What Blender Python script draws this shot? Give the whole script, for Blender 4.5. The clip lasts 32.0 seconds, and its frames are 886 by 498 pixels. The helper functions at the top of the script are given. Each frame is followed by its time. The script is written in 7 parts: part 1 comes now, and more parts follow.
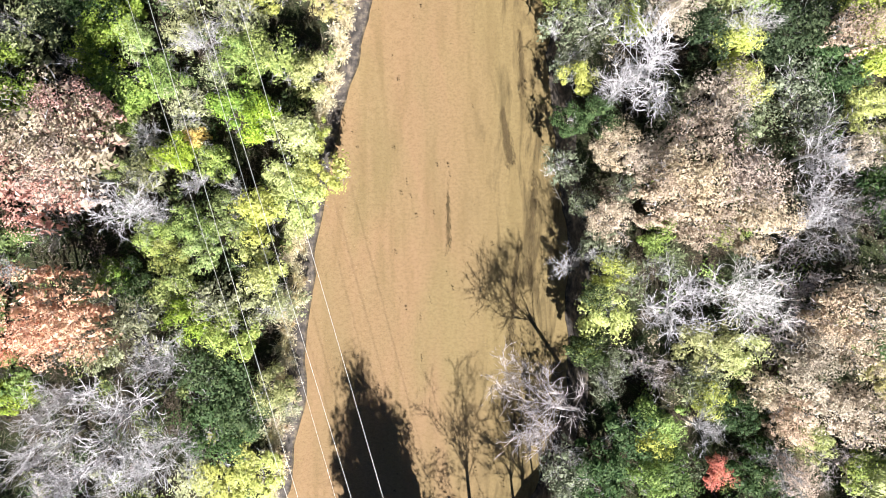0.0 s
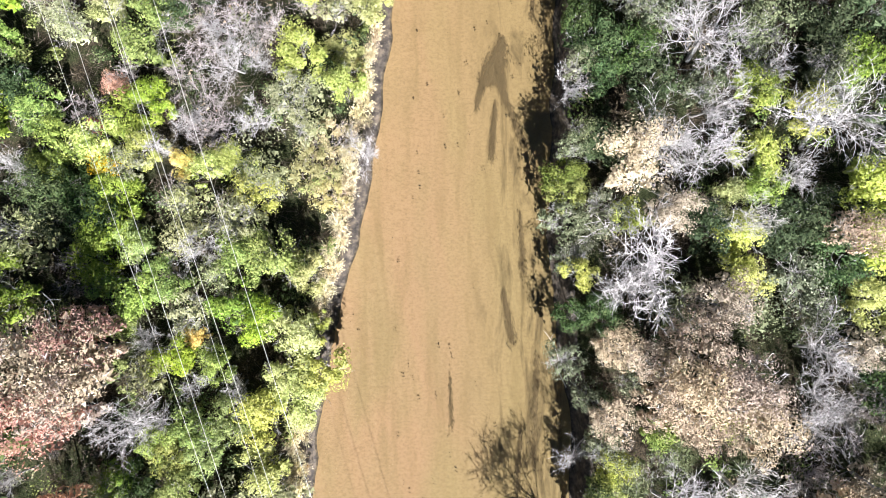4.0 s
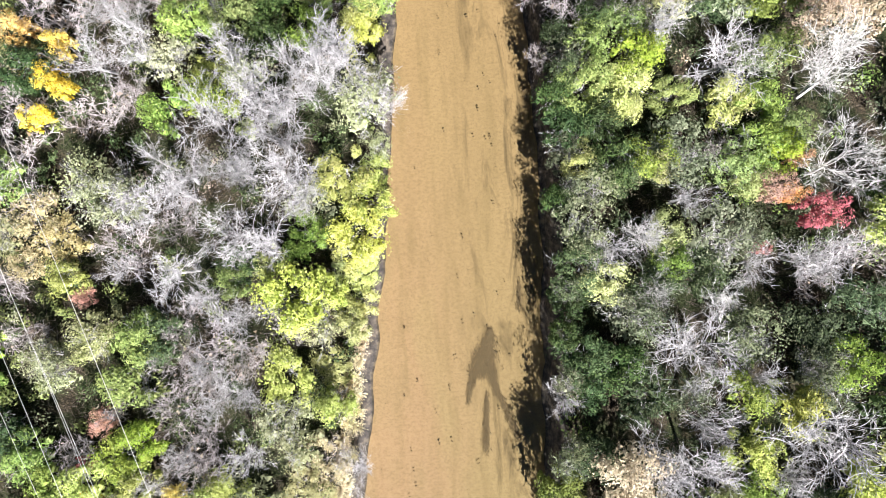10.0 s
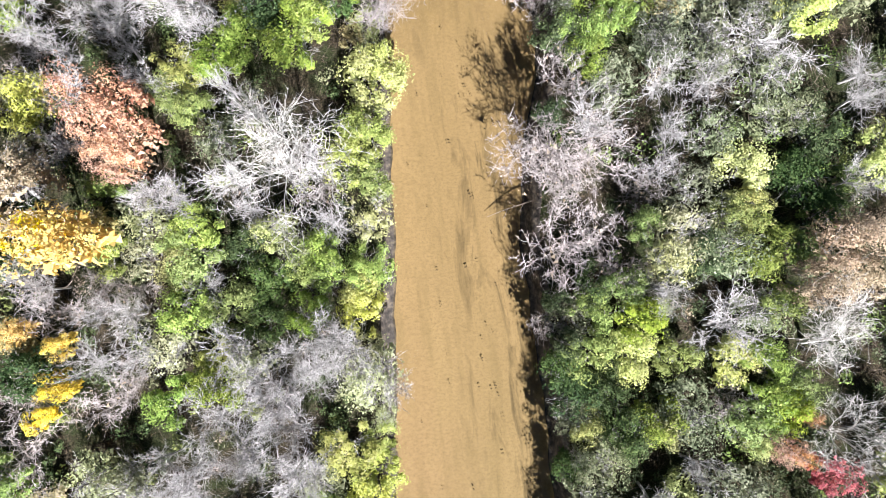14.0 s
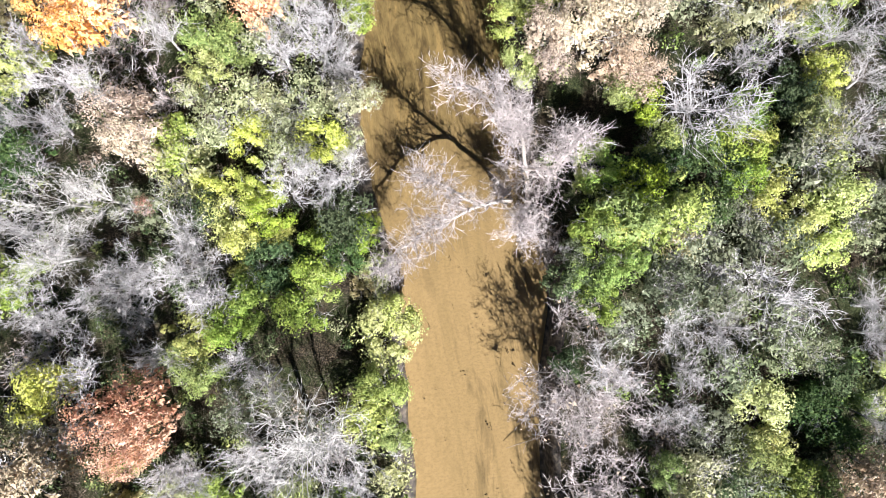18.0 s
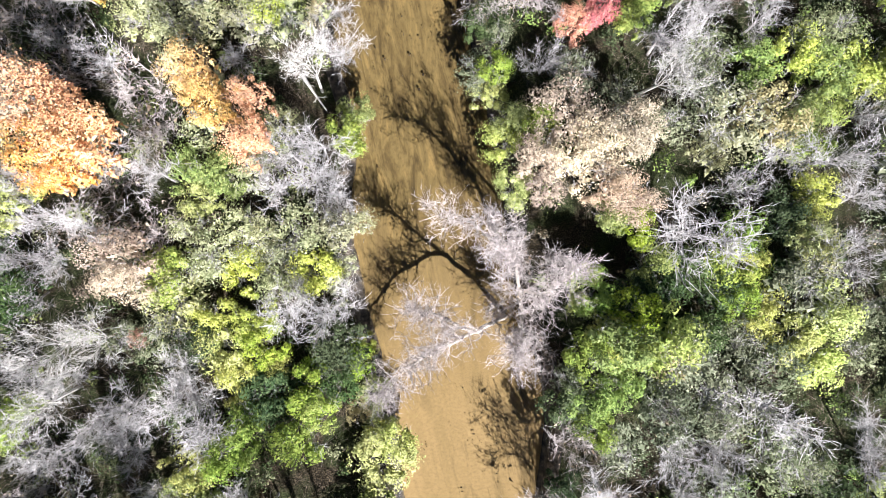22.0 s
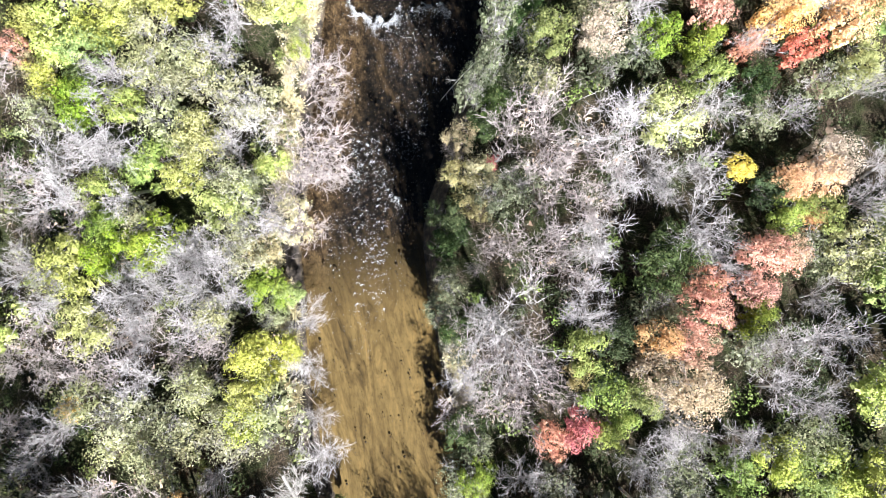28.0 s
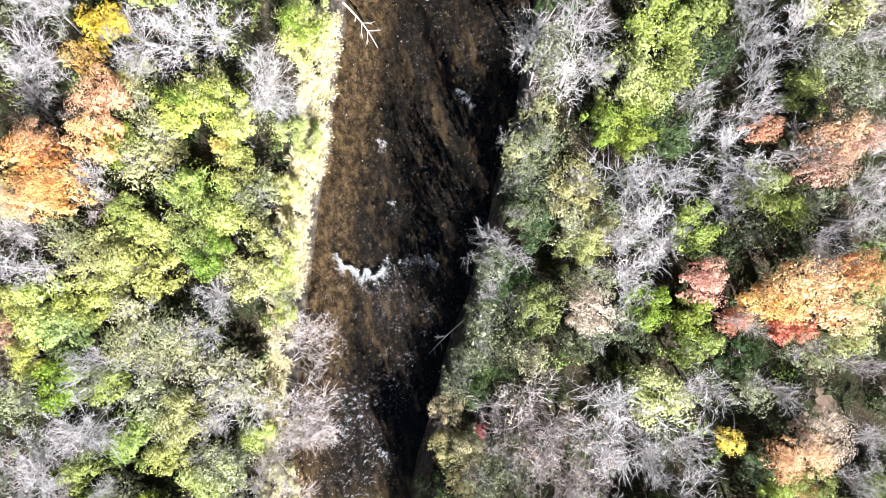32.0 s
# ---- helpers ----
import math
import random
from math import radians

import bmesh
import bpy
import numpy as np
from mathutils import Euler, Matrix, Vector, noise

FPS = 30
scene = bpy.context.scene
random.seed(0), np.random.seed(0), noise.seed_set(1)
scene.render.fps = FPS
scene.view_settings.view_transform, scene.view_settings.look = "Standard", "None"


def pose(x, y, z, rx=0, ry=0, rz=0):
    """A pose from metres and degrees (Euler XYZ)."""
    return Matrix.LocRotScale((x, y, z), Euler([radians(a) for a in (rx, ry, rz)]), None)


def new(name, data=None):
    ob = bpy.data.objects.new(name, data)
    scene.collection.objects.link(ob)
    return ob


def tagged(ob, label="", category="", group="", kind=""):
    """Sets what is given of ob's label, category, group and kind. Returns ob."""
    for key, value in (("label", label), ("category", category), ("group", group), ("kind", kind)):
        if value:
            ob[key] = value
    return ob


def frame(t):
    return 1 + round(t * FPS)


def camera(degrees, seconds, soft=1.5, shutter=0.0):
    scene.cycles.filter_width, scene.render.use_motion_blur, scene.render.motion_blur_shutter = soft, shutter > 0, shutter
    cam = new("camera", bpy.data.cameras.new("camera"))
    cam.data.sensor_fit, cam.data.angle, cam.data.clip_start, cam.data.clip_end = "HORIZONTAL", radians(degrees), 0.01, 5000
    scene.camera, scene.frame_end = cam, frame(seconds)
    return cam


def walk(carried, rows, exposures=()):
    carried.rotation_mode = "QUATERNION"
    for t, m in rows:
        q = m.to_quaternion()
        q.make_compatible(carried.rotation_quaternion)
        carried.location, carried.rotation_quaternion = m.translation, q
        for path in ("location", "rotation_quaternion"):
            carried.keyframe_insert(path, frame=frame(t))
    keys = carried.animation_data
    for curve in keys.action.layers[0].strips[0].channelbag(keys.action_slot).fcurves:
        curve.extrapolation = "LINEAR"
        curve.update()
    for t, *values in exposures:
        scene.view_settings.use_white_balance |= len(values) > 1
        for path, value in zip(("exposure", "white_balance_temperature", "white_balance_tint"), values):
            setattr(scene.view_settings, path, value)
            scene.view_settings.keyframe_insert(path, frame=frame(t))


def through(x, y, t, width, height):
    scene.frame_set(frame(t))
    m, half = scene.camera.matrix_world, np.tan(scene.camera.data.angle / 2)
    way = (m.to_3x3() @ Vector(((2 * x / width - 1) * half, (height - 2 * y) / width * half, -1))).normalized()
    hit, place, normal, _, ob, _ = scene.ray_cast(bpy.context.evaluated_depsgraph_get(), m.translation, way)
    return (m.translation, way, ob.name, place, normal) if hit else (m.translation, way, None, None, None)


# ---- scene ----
# The camera: a drone that looks straight down and flies up the river
cam = camera(59.3, 32.0, soft=0.7)
METRES, EYE, TILT, LEAN, TURN = 140.0, 64.4, -90.0, 0.0, 0.0
ROWS = [
    (0.0, 0.0, 0.0, 0.0, 0.0, 0.0, -0.0),
    (0.5, -0.0006, 0.0004, 0.0188, -0.06, -0.03, 0.11),
    (1.0, -0.0013, 0.0007, 0.0369, -0.13, 0.05, 0.21),
    (1.5, -0.0018, 0.0011, 0.0555, -0.19, 0.07, 0.3),
    (2.0, -0.0021, 0.0012, 0.0738, -0.2, 0.12, 0.4),
    (2.5, -0.002, 0.0014, 0.0886, -0.18, 0.13, 0.52),
    (3.0, -0.0018, 0.0016, 0.0984, -0.15, 0.17, 0.63),
    (3.5, -0.0015, 0.0016, 0.1038, -0.14, 0.19, 0.74),
    (5.5, -0.0004, 0.0012, 0.1174, -0.16, 0.06, 1.07),
    (6.0, -0.0001, 0.0013, 0.131, -0.2, 0.02, 1.21),
    (6.5, 0.0011, 0.0015, 0.1485, -0.16, 0.07, 1.39),
    (7.0, 0.0018, 0.0017, 0.1691, -0.23, 0.07, 1.69),
    (7.5, 0.0038, 0.0023, 0.1888, -0.16, 0.07, 2.08),
    (8.0, 0.0049, 0.0026, 0.207, -0.2, 0.15, 2.47),
    (8.5, 0.0059, 0.003, 0.225, -0.27, 0.2, 2.86),
    (9.0, 0.0076, 0.0034, 0.2435, -0.24, 0.16, 3.25),
    (9.5, 0.0087, 0.0035, 0.2611, -0.28, 0.23, 3.65),
    (10.0, 0.0096, 0.0038, 0.2784, -0.34, 0.34, 4.02),
    (10.5, 0.0106, 0.0039, 0.2971, -0.39, 0.29, 4.39),
    (11.0, 0.012, 0.004, 0.315, -0.39, 0.35, 4.78),
    (11.5, 0.0129, 0.0043, 0.3338, -0.45, 0.31, 5.17),
    (12.0, 0.0145, 0.0044, 0.3514, -0.41, 0.44, 5.55),
    (12.5, 0.0161, 0.0046, 0.3699, -0.38, 0.44, 5.91),
    (13.0, 0.0172, 0.0048, 0.3887, -0.43, 0.38, 6.26),
    (13.5, 0.0187, 0.0046, 0.4057, -0.41, 0.59, 6.66),
    (14.0, 0.0204, 0.0047, 0.4244, -0.36, 0.56, 7.03),
    (14.5, 0.0219, 0.0047, 0.4421, -0.34, 0.58, 7.4),
    (16.5, 0.0245, 0.0054, 0.5184, -0.83, 0.21, 8.94),
    (17.0, 0.0256, 0.0056, 0.5368, -0.89, 0.23, 9.29),
    (17.5, 0.0266, 0.0058, 0.5522, -0.93, 0.27, 9.66),
    (18.0, 0.028, 0.0058, 0.5631, -0.88, 0.26, 9.96),
    (18.5, 0.0283, 0.0057, 0.5691, -0.92, 0.35, 10.23),
    (19.0, 0.0289, 0.0058, 0.5713, -0.87, 0.35, 10.46),
    (19.5, 0.0289, 0.0058, 0.5705, -0.93, 0.24, 10.63),
    (20.0, 0.0295, 0.0057, 0.5731, -0.96, 0.25, 10.69),
    (20.5, 0.0314, 0.0052, 0.5808, -0.96, 0.32, 10.77),
    (21.0, 0.0336, 0.0052, 0.5931, -1.04, 0.31, 10.81),
    (21.5, 0.0373, 0.005, 0.6095, -1.06, 0.33, 10.85),
    (22.0, 0.0414, 0.0046, 0.6283, -1.11, 0.49, 10.92),
    (22.5, 0.0465, 0.0045, 0.6473, -1.04, 0.52, 11.03),
    (23.0, 0.0509, 0.0044, 0.6655, -1.06, 0.56, 11.1),
    (23.5, 0.0557, 0.0043, 0.6826, -0.99, 0.68, 11.18),
    (24.0, 0.0601, 0.0041, 0.7, -1.0, 0.76, 11.25),
    (24.5, 0.0642, 0.0038, 0.7172, -1.04, 0.84, 11.31),
    (25.0, 0.0685, 0.0037, 0.7344, -1.03, 0.94, 11.36),
    (25.5, 0.0726, 0.0035, 0.7516, -1.06, 1.03, 11.41),
    (27.5, 0.087, 0.0032, 0.8253, -1.56, 0.82, 11.52),
    (28.0, 0.092, 0.003, 0.8437, -1.52, 0.79, 11.55),
    (28.5, 0.0961, 0.0031, 0.8619, -1.57, 0.78, 11.56),
    (29.0, 0.1005, 0.003, 0.8799, -1.61, 0.79, 11.57),
    (29.5, 0.1049, 0.0029, 0.8974, -1.62, 0.87, 11.59),
    (30.0, 0.1095, 0.0028, 0.9153, -1.61, 0.88, 11.61),
    (30.5, 0.1138, 0.0027, 0.9334, -1.65, 0.86, 11.63),
    (31.0, 0.1184, 0.0027, 0.9503, -1.62, 0.95, 11.66),
    (31.5, 0.1229, 0.0027, 0.9678, -1.62, 1.04, 11.68),
    (32.0, 0.1273, 0.0025, 0.9852, -1.63, 1.15, 11.71),
]
walk(cam, [(t, pose(0, 0, EYE, TILT, LEAN, TURN) @ pose(METRES * x, METRES * y, METRES * z, 90 + pitch, roll, yaw)) for t, x, y, z, yaw, pitch, roll in ROWS], [(0.0, 1.96), (19.0, 1.97), (26.0, 2.09), (32.0, 2.10)])

# Daylight: a low autumn sun from the south, clear sky
SUN_UP, SUN_WAY = 40.0, Vector((-0.19, 0.98, 0.0)).normalized()
world = bpy.data.worlds.new("sky")
scene.world = world
world.use_nodes = True
wn = world.node_tree.nodes
sky = wn.new("ShaderNodeTexSky")
sky.sky_type, sky.sun_disc = "NISHITA", False
sky.ozone_density, sky.dust_density = 5.0, 0.2
sky.sun_elevation = radians(SUN_UP)
sky.sun_rotation = math.atan2(-SUN_WAY.x, -SUN_WAY.y)
wn["Background"].inputs["Strength"].default_value = 0.0135
world.node_tree.links.new(sky.outputs[0], wn["Background"].inputs["Color"])
sun = new("sun", bpy.data.lights.new("sun", "SUN"))
sun.data.energy, sun.data.angle, sun.data.color = 5.0, radians(0.5), (0.995, 0.985, 1.0)
light_way = SUN_WAY * math.cos(radians(SUN_UP)) - Vector((0, 0, math.sin(radians(SUN_UP))))
sun.matrix_world = Matrix.Translation((0, 0, 120)) @ light_way.to_track_quat("-Z", "Y").to_matrix().to_4x4()


# ---- materials ----
class Nodes:
    """A node material and short ways to wire it."""

    def __init__(self, name, rough=0.7):
        self.mat = bpy.data.materials.new(name)
        self.mat.use_nodes = True
        self.tree = self.mat.node_tree
        self.bsdf = self.tree.nodes["Principled BSDF"]
        self.out = self.tree.nodes["Material Output"]
        self.bsdf.inputs["Roughness"].default_value = rough

    def node(self, kind, **inputs):
        n = self.tree.nodes.new("ShaderNode" + kind)
        for key, value in inputs.items():
            self.set(n.inputs[key.replace("_", " ")], value)
        return n

    def set(self, socket, value):
        if isinstance(value, bpy.types.NodeSocket):
            self.tree.links.new(value, socket)
        else:
            socket.default_value = value

    def place(self, sx=1, sy=1, sz=1):
        m = self.node("Mapping", Vector=self.node("NewGeometry").outputs["Position"])
        m.inputs["Scale"].default_value = (sx, sy, sz)
        return m.outputs[0]

    def noise(self, scale, detail=4, rough=0.6, vector=None, warp=0.0):
        n = self.node("TexNoise", Scale=scale, Detail=detail, Roughness=rough, Distortion=warp)
        self.tree.links.new(vector or self.place(), n.inputs["Vector"])
        return n.outputs["Fac"]

    def ramp(self, fac, *stops):
        n = self.node("ValToRGB", Fac=fac)
        e = n.color_ramp.elements
        while len(e) < len(stops):
            e.new(0.5)
        for el, (p, c) in zip(e, stops):
            el.position = p
            el.color = (c, c, c, 1) if isinstance(c, (int, float)) else (*c, 1)
        return n.outputs["Color"]

    def mix(self, fac, a, b, blend="MIX"):
        n = self.tree.nodes.new("ShaderNodeMix")
        n.data_type, n.blend_type = "RGBA", blend
        for socket, value in ((n.inputs["Factor"], fac), (n.inputs[6], a), (n.inputs[7], b)):
            if isinstance(value, tuple):
                value = (*value, 1)
            self.set(socket, value)
        return n.outputs[2]

    def math(self, op, a, b=0.0):
        n = self.tree.nodes.new("ShaderNodeMath")
        n.operation = op
        self.set(n.inputs[0], a), self.set(n.inputs[1], b)
        return n.outputs[0]

    def colour(self, value):
        self.set(self.bsdf.inputs["Base Color"], value)

    def bump(self, height, strength=0.5, distance=0.05):
        n = self.node("Bump", Height=height, Strength=strength, Distance=distance)
        self.tree.links.new(n.outputs[0], self.bsdf.inputs["Normal"])


def leaf_material(name, dark, mid, light, through=0.22, sheen=0.62):
    """Foliage: each leaf its own shade, each tree its own tint, light shining through."""
    m = Nodes(name, sheen)
    own = m.node("NewGeometry").outputs["Random Per Island"]
    tree_tint = m.node("ObjectInfo").outputs["Random"]
    m.bsdf.inputs["Specular IOR Level"].default_value = 0.12
    col = m.ramp(own, (0.0, dark), (0.3, mid), (0.7, mid), (1.0, light))
    patch = m.noise(0.9, 3)
    col = m.mix(m.ramp(patch, (0.3, 0.35), (0.45, 0.0)), col, dark)
    col = m.mix(m.ramp(patch, (0.55, 0.0), (0.72, 0.5)), col, light)
    hsv = m.node("HueSaturation", Color=col, Fac=1.0)
    m.set(hsv.inputs["Hue"], m.math("ADD", m.math("ADD", 0.452, m.math("MULTIPLY", m.noise(1.3, 3, 0.6, warp=0.5), 0.06)), m.math("MULTIPLY", tree_tint, 0.036)))
    m.set(hsv.inputs["Value"], m.math("ADD", 0.8, m.math("MULTIPLY", m.math("FRACT", m.math("MULTIPLY", tree_tint, 7.31)), 0.45)))
    m.set(hsv.inputs["Saturation"], m.math("ADD", 0.8, m.math("MULTIPLY", m.math("FRACT", m.math("MULTIPLY", tree_tint, 3.77)), 0.34)))
    m.colour(hsv.outputs[0])
    glow = m.node("BsdfTranslucent", Color=hsv.outputs[0])
    both = m.node("MixShader", Fac=through)
    m.tree.links.new(m.bsdf.outputs[0], both.inputs[1])
    m.tree.links.new(glow.outputs[0], both.inputs[2])
    m.tree.links.new(both.outputs[0], m.out.inputs["Surface"])
    return m.mat


def bark_material(name, dark, light, patch=(0.3, 0.7)):
    m = Nodes(name, 0.85)
    own = m.node("NewGeometry").outputs["Random Per Island"]
    base = m.ramp(m.noise(6, 5), (patch[0], dark), (patch[1], light))
    col = m.mix(m.math("MULTIPLY", own, 0.5), base, light)
    tint = m.node("ObjectInfo").outputs["Random"]
    hsv = m.node("HueSaturation", Color=col)
    m.set(hsv.inputs["Value"], m.math("ADD", 0.8, m.math("MULTIPLY", tint, 0.4)))
    m.colour(hsv.outputs[0])
    m.bump(m.noise(25, 4), 0.5, 0.02)
    return m.mat


LEAF = {
    "green": leaf_material("green_leaves", (0.05, 0.085, 0.02), (0.195, 0.265, 0.052), (0.35, 0.42, 0.12)),
    "lime": leaf_material("yellow_green_leaves", (0.13, 0.155, 0.035), (0.36, 0.39, 0.11), (0.57, 0.58, 0.24)),
    "deep": leaf_material("dark_green_leaves", (0.018, 0.034, 0.014), (0.052, 0.084, 0.030), (0.13, 0.17, 0.07)),
    "olive": leaf_material("grey_green_leaves", (0.055, 0.068, 0.036), (0.14, 0.16, 0.09), (0.29, 0.31, 0.20)),
    "pale": leaf_material("pale_olive_leaves", (0.12, 0.13, 0.06), (0.28, 0.29, 0.15), (0.46, 0.47, 0.29)),
    "khaki": leaf_material("straw_coloured_leaves", (0.16, 0.135, 0.062), (0.33, 0.29, 0.145), (0.50, 0.455, 0.27)),
    "tan": leaf_material("dry_tan_leaves", (0.17, 0.118, 0.08), (0.415, 0.33, 0.24), (0.58, 0.49, 0.38)),
    "rust": leaf_material("pinkish_rust_leaves", (0.26, 0.11, 0.07), (0.52, 0.285, 0.19), (0.70, 0.47, 0.36)),
    "orange": leaf_material("pale_orange_leaves", (0.34, 0.15, 0.05), (0.64, 0.36, 0.15), (0.78, 0.56, 0.32)),
    "red": leaf_material("crimson_leaves", (0.18, 0.03, 0.035), (0.42, 0.095, 0.085), (0.58, 0.24, 0.20)),
    "gold": leaf_material("golden_leaves", (0.40, 0.25, 0.03), (0.70, 0.49, 0.06), (0.83, 0.66, 0.20)),
}
BARK = {
    "grey": bark_material("grey_twigs", (0.20, 0.19, 0.192), (0.455, 0.434, 0.436)),
    "white": bark_material("white_bark", (0.27, 0.255, 0.24), (0.55, 0.53, 0.51)),
    "pink": bark_material("pinkish_twigs", (0.215, 0.178, 0.174), (0.455, 0.41, 0.405)),
    "bough": bark_material("pale_smooth_bark", (0.22, 0.19, 0.17), (0.46, 0.41, 0.37)),
    "brown": bark_material("brown_bark", (0.10, 0.075, 0.055), (0.26, 0.21, 0.17)),
}


def ground_material():
    m = Nodes("forest_floor", 0.95)
    m.bsdf.inputs["Specular IOR Level"].default_value = 0.1
    big, fine = m.noise(0.35, 5), m.noise(9, 6, 0.75)
    litter = m.ramp(fine, (0.38, (0.008, 0.007, 0.005)), (0.5, (0.034, 0.027, 0.018)), (0.64, (0.12, 0.094, 0.062)))
    green = m.ramp(m.noise(13, 5, 0.7), (0.42, (0.006, 0.009, 0.004)), (0.62, (0.065, 0.075, 0.032)))
    m.colour(m.mix(m.ramp(big, (0.42, 0.0), (0.56, 1.0)), litter, green))
    m.bump(fine, 1.0, 0.15)
    return m.mat


def mud_material():
    m = Nodes("damp_mud", 0.7)
    m.bsdf.inputs["Specular IOR Level"].default_value = 0.2
    m.colour(m.ramp(m.noise(1.6, 8, 0.7), (0.36, (0.018, 0.016, 0.015)), (0.5, (0.055, 0.046, 0.039)), (0.66, (0.14, 0.112, 0.085))))
    m.bump(m.noise(5, 6, 0.7), 0.8, 0.08)
    return m.mat


def bed_material():
    """Sand under shallow water: pinkish midstream, greenish silt by the right bank, streaks along the current, gravel
    and wet stones in the riffle, darkened by painted tree shade.
    """
    m = Nodes("river_sand", 0.8)
    m.bsdf.inputs["Specular IOR Level"].default_value = 0.05
    pos = m.node("SeparateXYZ", Vector=m.node("NewGeometry").outputs["Position"])
    y = pos.outputs["Y"]
    broad = m.noise(0.10, 3, 0.5, m.place(1.6, 0.55, 1))
    pink = m.ramp(broad, (0.35, (0.204, 0.154, 0.096)), (0.5, (0.233, 0.161, 0.107)), (0.65, (0.204, 0.158, 0.096)))
    yellow = m.ramp(broad, (0.35, (0.20, 0.146, 0.080)), (0.65, (0.228, 0.165, 0.092)))
    up = m.node("MapRange", Value=y)
    up.inputs["From Min"].default_value, up.inputs["From Max"].default_value = 12, 62
    # sandbar along the left, greener silt towards the right bank
    over = m.node("MapRange", Value=m.math("ADD", pos.outputs["X"], m.math("MULTIPLY", m.math("SUBTRACT", broad, 0.5), 14.0)))
    over.inputs["From Min"].default_value, over.inputs["From Max"].default_value = -1.0, 5.0
    pink = m.mix(over.outputs[0], pink, m.mix(broad, (0.185, 0.146, 0.082), (0.215, 0.172, 0.10)))
    sand = m.mix(up.outputs[0], pink, yellow)
    sand = m.mix(m.ramp(m.noise(4.2, 5, 0.75, m.place(0.8, 1.2, 1)), (0.34, 0.42), (0.56, 0.0)), sand, (0.11, 0.078, 0.04))
    streak = m.noise(1.0, 5, 0.6, m.place(0.9, 0.10, 1), 0.4)
    sand = m.mix(m.ramp(streak, (0.48, 0.0), (0.7, 0.4)), sand, (0.125, 0.095, 0.05))
    # dark weed and silt trailing downstream near the right bank
    shelf = m.node("MapRange", Value=pos.outputs["X"])
    shelf.inputs["From Min"].default_value, shelf.inputs["From Max"].default_value = 1.5, 6.0
    weed = m.noise(1.0, 6, 0.62, m.place(0.75, 0.13, 1), 0.7)
    sand = m.mix(m.math("MULTIPLY", shelf.outputs[0], m.ramp(weed, (0.52, 0.0), (0.66, 0.75))), sand, (0.055, 0.043, 0.026))
    ripple = m.noise(5.0, 3, 0.6, m.place(0.8, 1.3, 1))
    sand = m.mix(m.ramp(ripple, (0.36, 0.06), (0.5, 0.0)), sand, (0.12, 0.085, 0.045))
    crest = m.noise(1.0, 3, 0.6, m.place(3.2, 8.5, 1))
    sand = m.mix(m.ramp(crest, (0.56, 0.0), (0.70, 0.14)), sand, (0.27, 0.185, 0.115))
    sand = m.mix(m.ramp(crest, (0.30, 0.16), (0.44, 0.0)), sand, (0.11, 0.08, 0.038))
    # upstream: brown silt and algae between golden lanes
    lane = m.noise(1.0, 7, 0.66, m.place(0.85, 0.17, 1), 1.3)
    silt = m.ramp(lane, (0.30, (0.032, 0.025, 0.015)), (0.42, (0.085, 0.062, 0.03)), (0.52, (0.118, 0.089, 0.043)), (0.66, (0.178, 0.127, 0.058)))
    near = m.node("MapRange", Value=m.math("ADD", y, m.math("MULTIPLY", broad, 26.0)))
    near.inputs["From Min"].default_value, near.inputs["From Max"].default_value = 88, 108
    silt = m.mix(m.ramp(m.noise(3.2, 6, 0.72, m.place(1.2, 0.7, 1)), (0.36, 0.4), (0.5, 0.0)), silt, (0.03, 0.022, 0.013))
    col = m.mix(near.outputs[0], sand, silt)
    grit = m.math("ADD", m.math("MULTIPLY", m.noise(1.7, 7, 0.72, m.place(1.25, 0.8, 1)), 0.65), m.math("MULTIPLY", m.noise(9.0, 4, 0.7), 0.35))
    # wet stones taken down to near-black: right-bank tree shade held in the colour
    shady_riffle = m.ramp(grit, (0.40, (0.0025, 0.0026, 0.003)), (0.50, (0.007, 0.0064, 0.0064)), (0.56, (0.017, 0.0135, 0.0115)), (0.66, (0.05, 0.037, 0.027)))
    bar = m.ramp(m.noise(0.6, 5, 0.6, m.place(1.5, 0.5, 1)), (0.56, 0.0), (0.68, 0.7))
    shady_riffle = m.mix(bar, shady_riffle, m.mix(grit, (0.02, 0.015, 0.010), (0.085, 0.06, 0.037)))
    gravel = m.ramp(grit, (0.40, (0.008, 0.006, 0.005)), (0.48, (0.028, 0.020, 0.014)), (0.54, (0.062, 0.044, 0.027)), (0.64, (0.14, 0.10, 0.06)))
    # painted tree shade on the riffle, across from the gravel bar on the left
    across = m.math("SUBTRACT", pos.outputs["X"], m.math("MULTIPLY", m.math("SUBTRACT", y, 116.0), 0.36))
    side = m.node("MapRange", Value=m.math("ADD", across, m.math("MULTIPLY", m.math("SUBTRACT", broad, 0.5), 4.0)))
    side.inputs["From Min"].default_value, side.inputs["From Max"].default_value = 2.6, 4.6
    shady_riffle = m.mix(side.outputs[0], gravel, shady_riffle)
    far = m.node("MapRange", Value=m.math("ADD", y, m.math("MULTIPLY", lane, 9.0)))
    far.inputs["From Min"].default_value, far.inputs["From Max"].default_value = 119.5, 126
    m.colour(m.mix(far.outputs[0], col, shady_riffle))
    m.bump(m.math("ADD", m.math("MULTIPLY", ripple, 0.3), m.noise(18, 4)), 0.25, 0.02)
    return m.mat


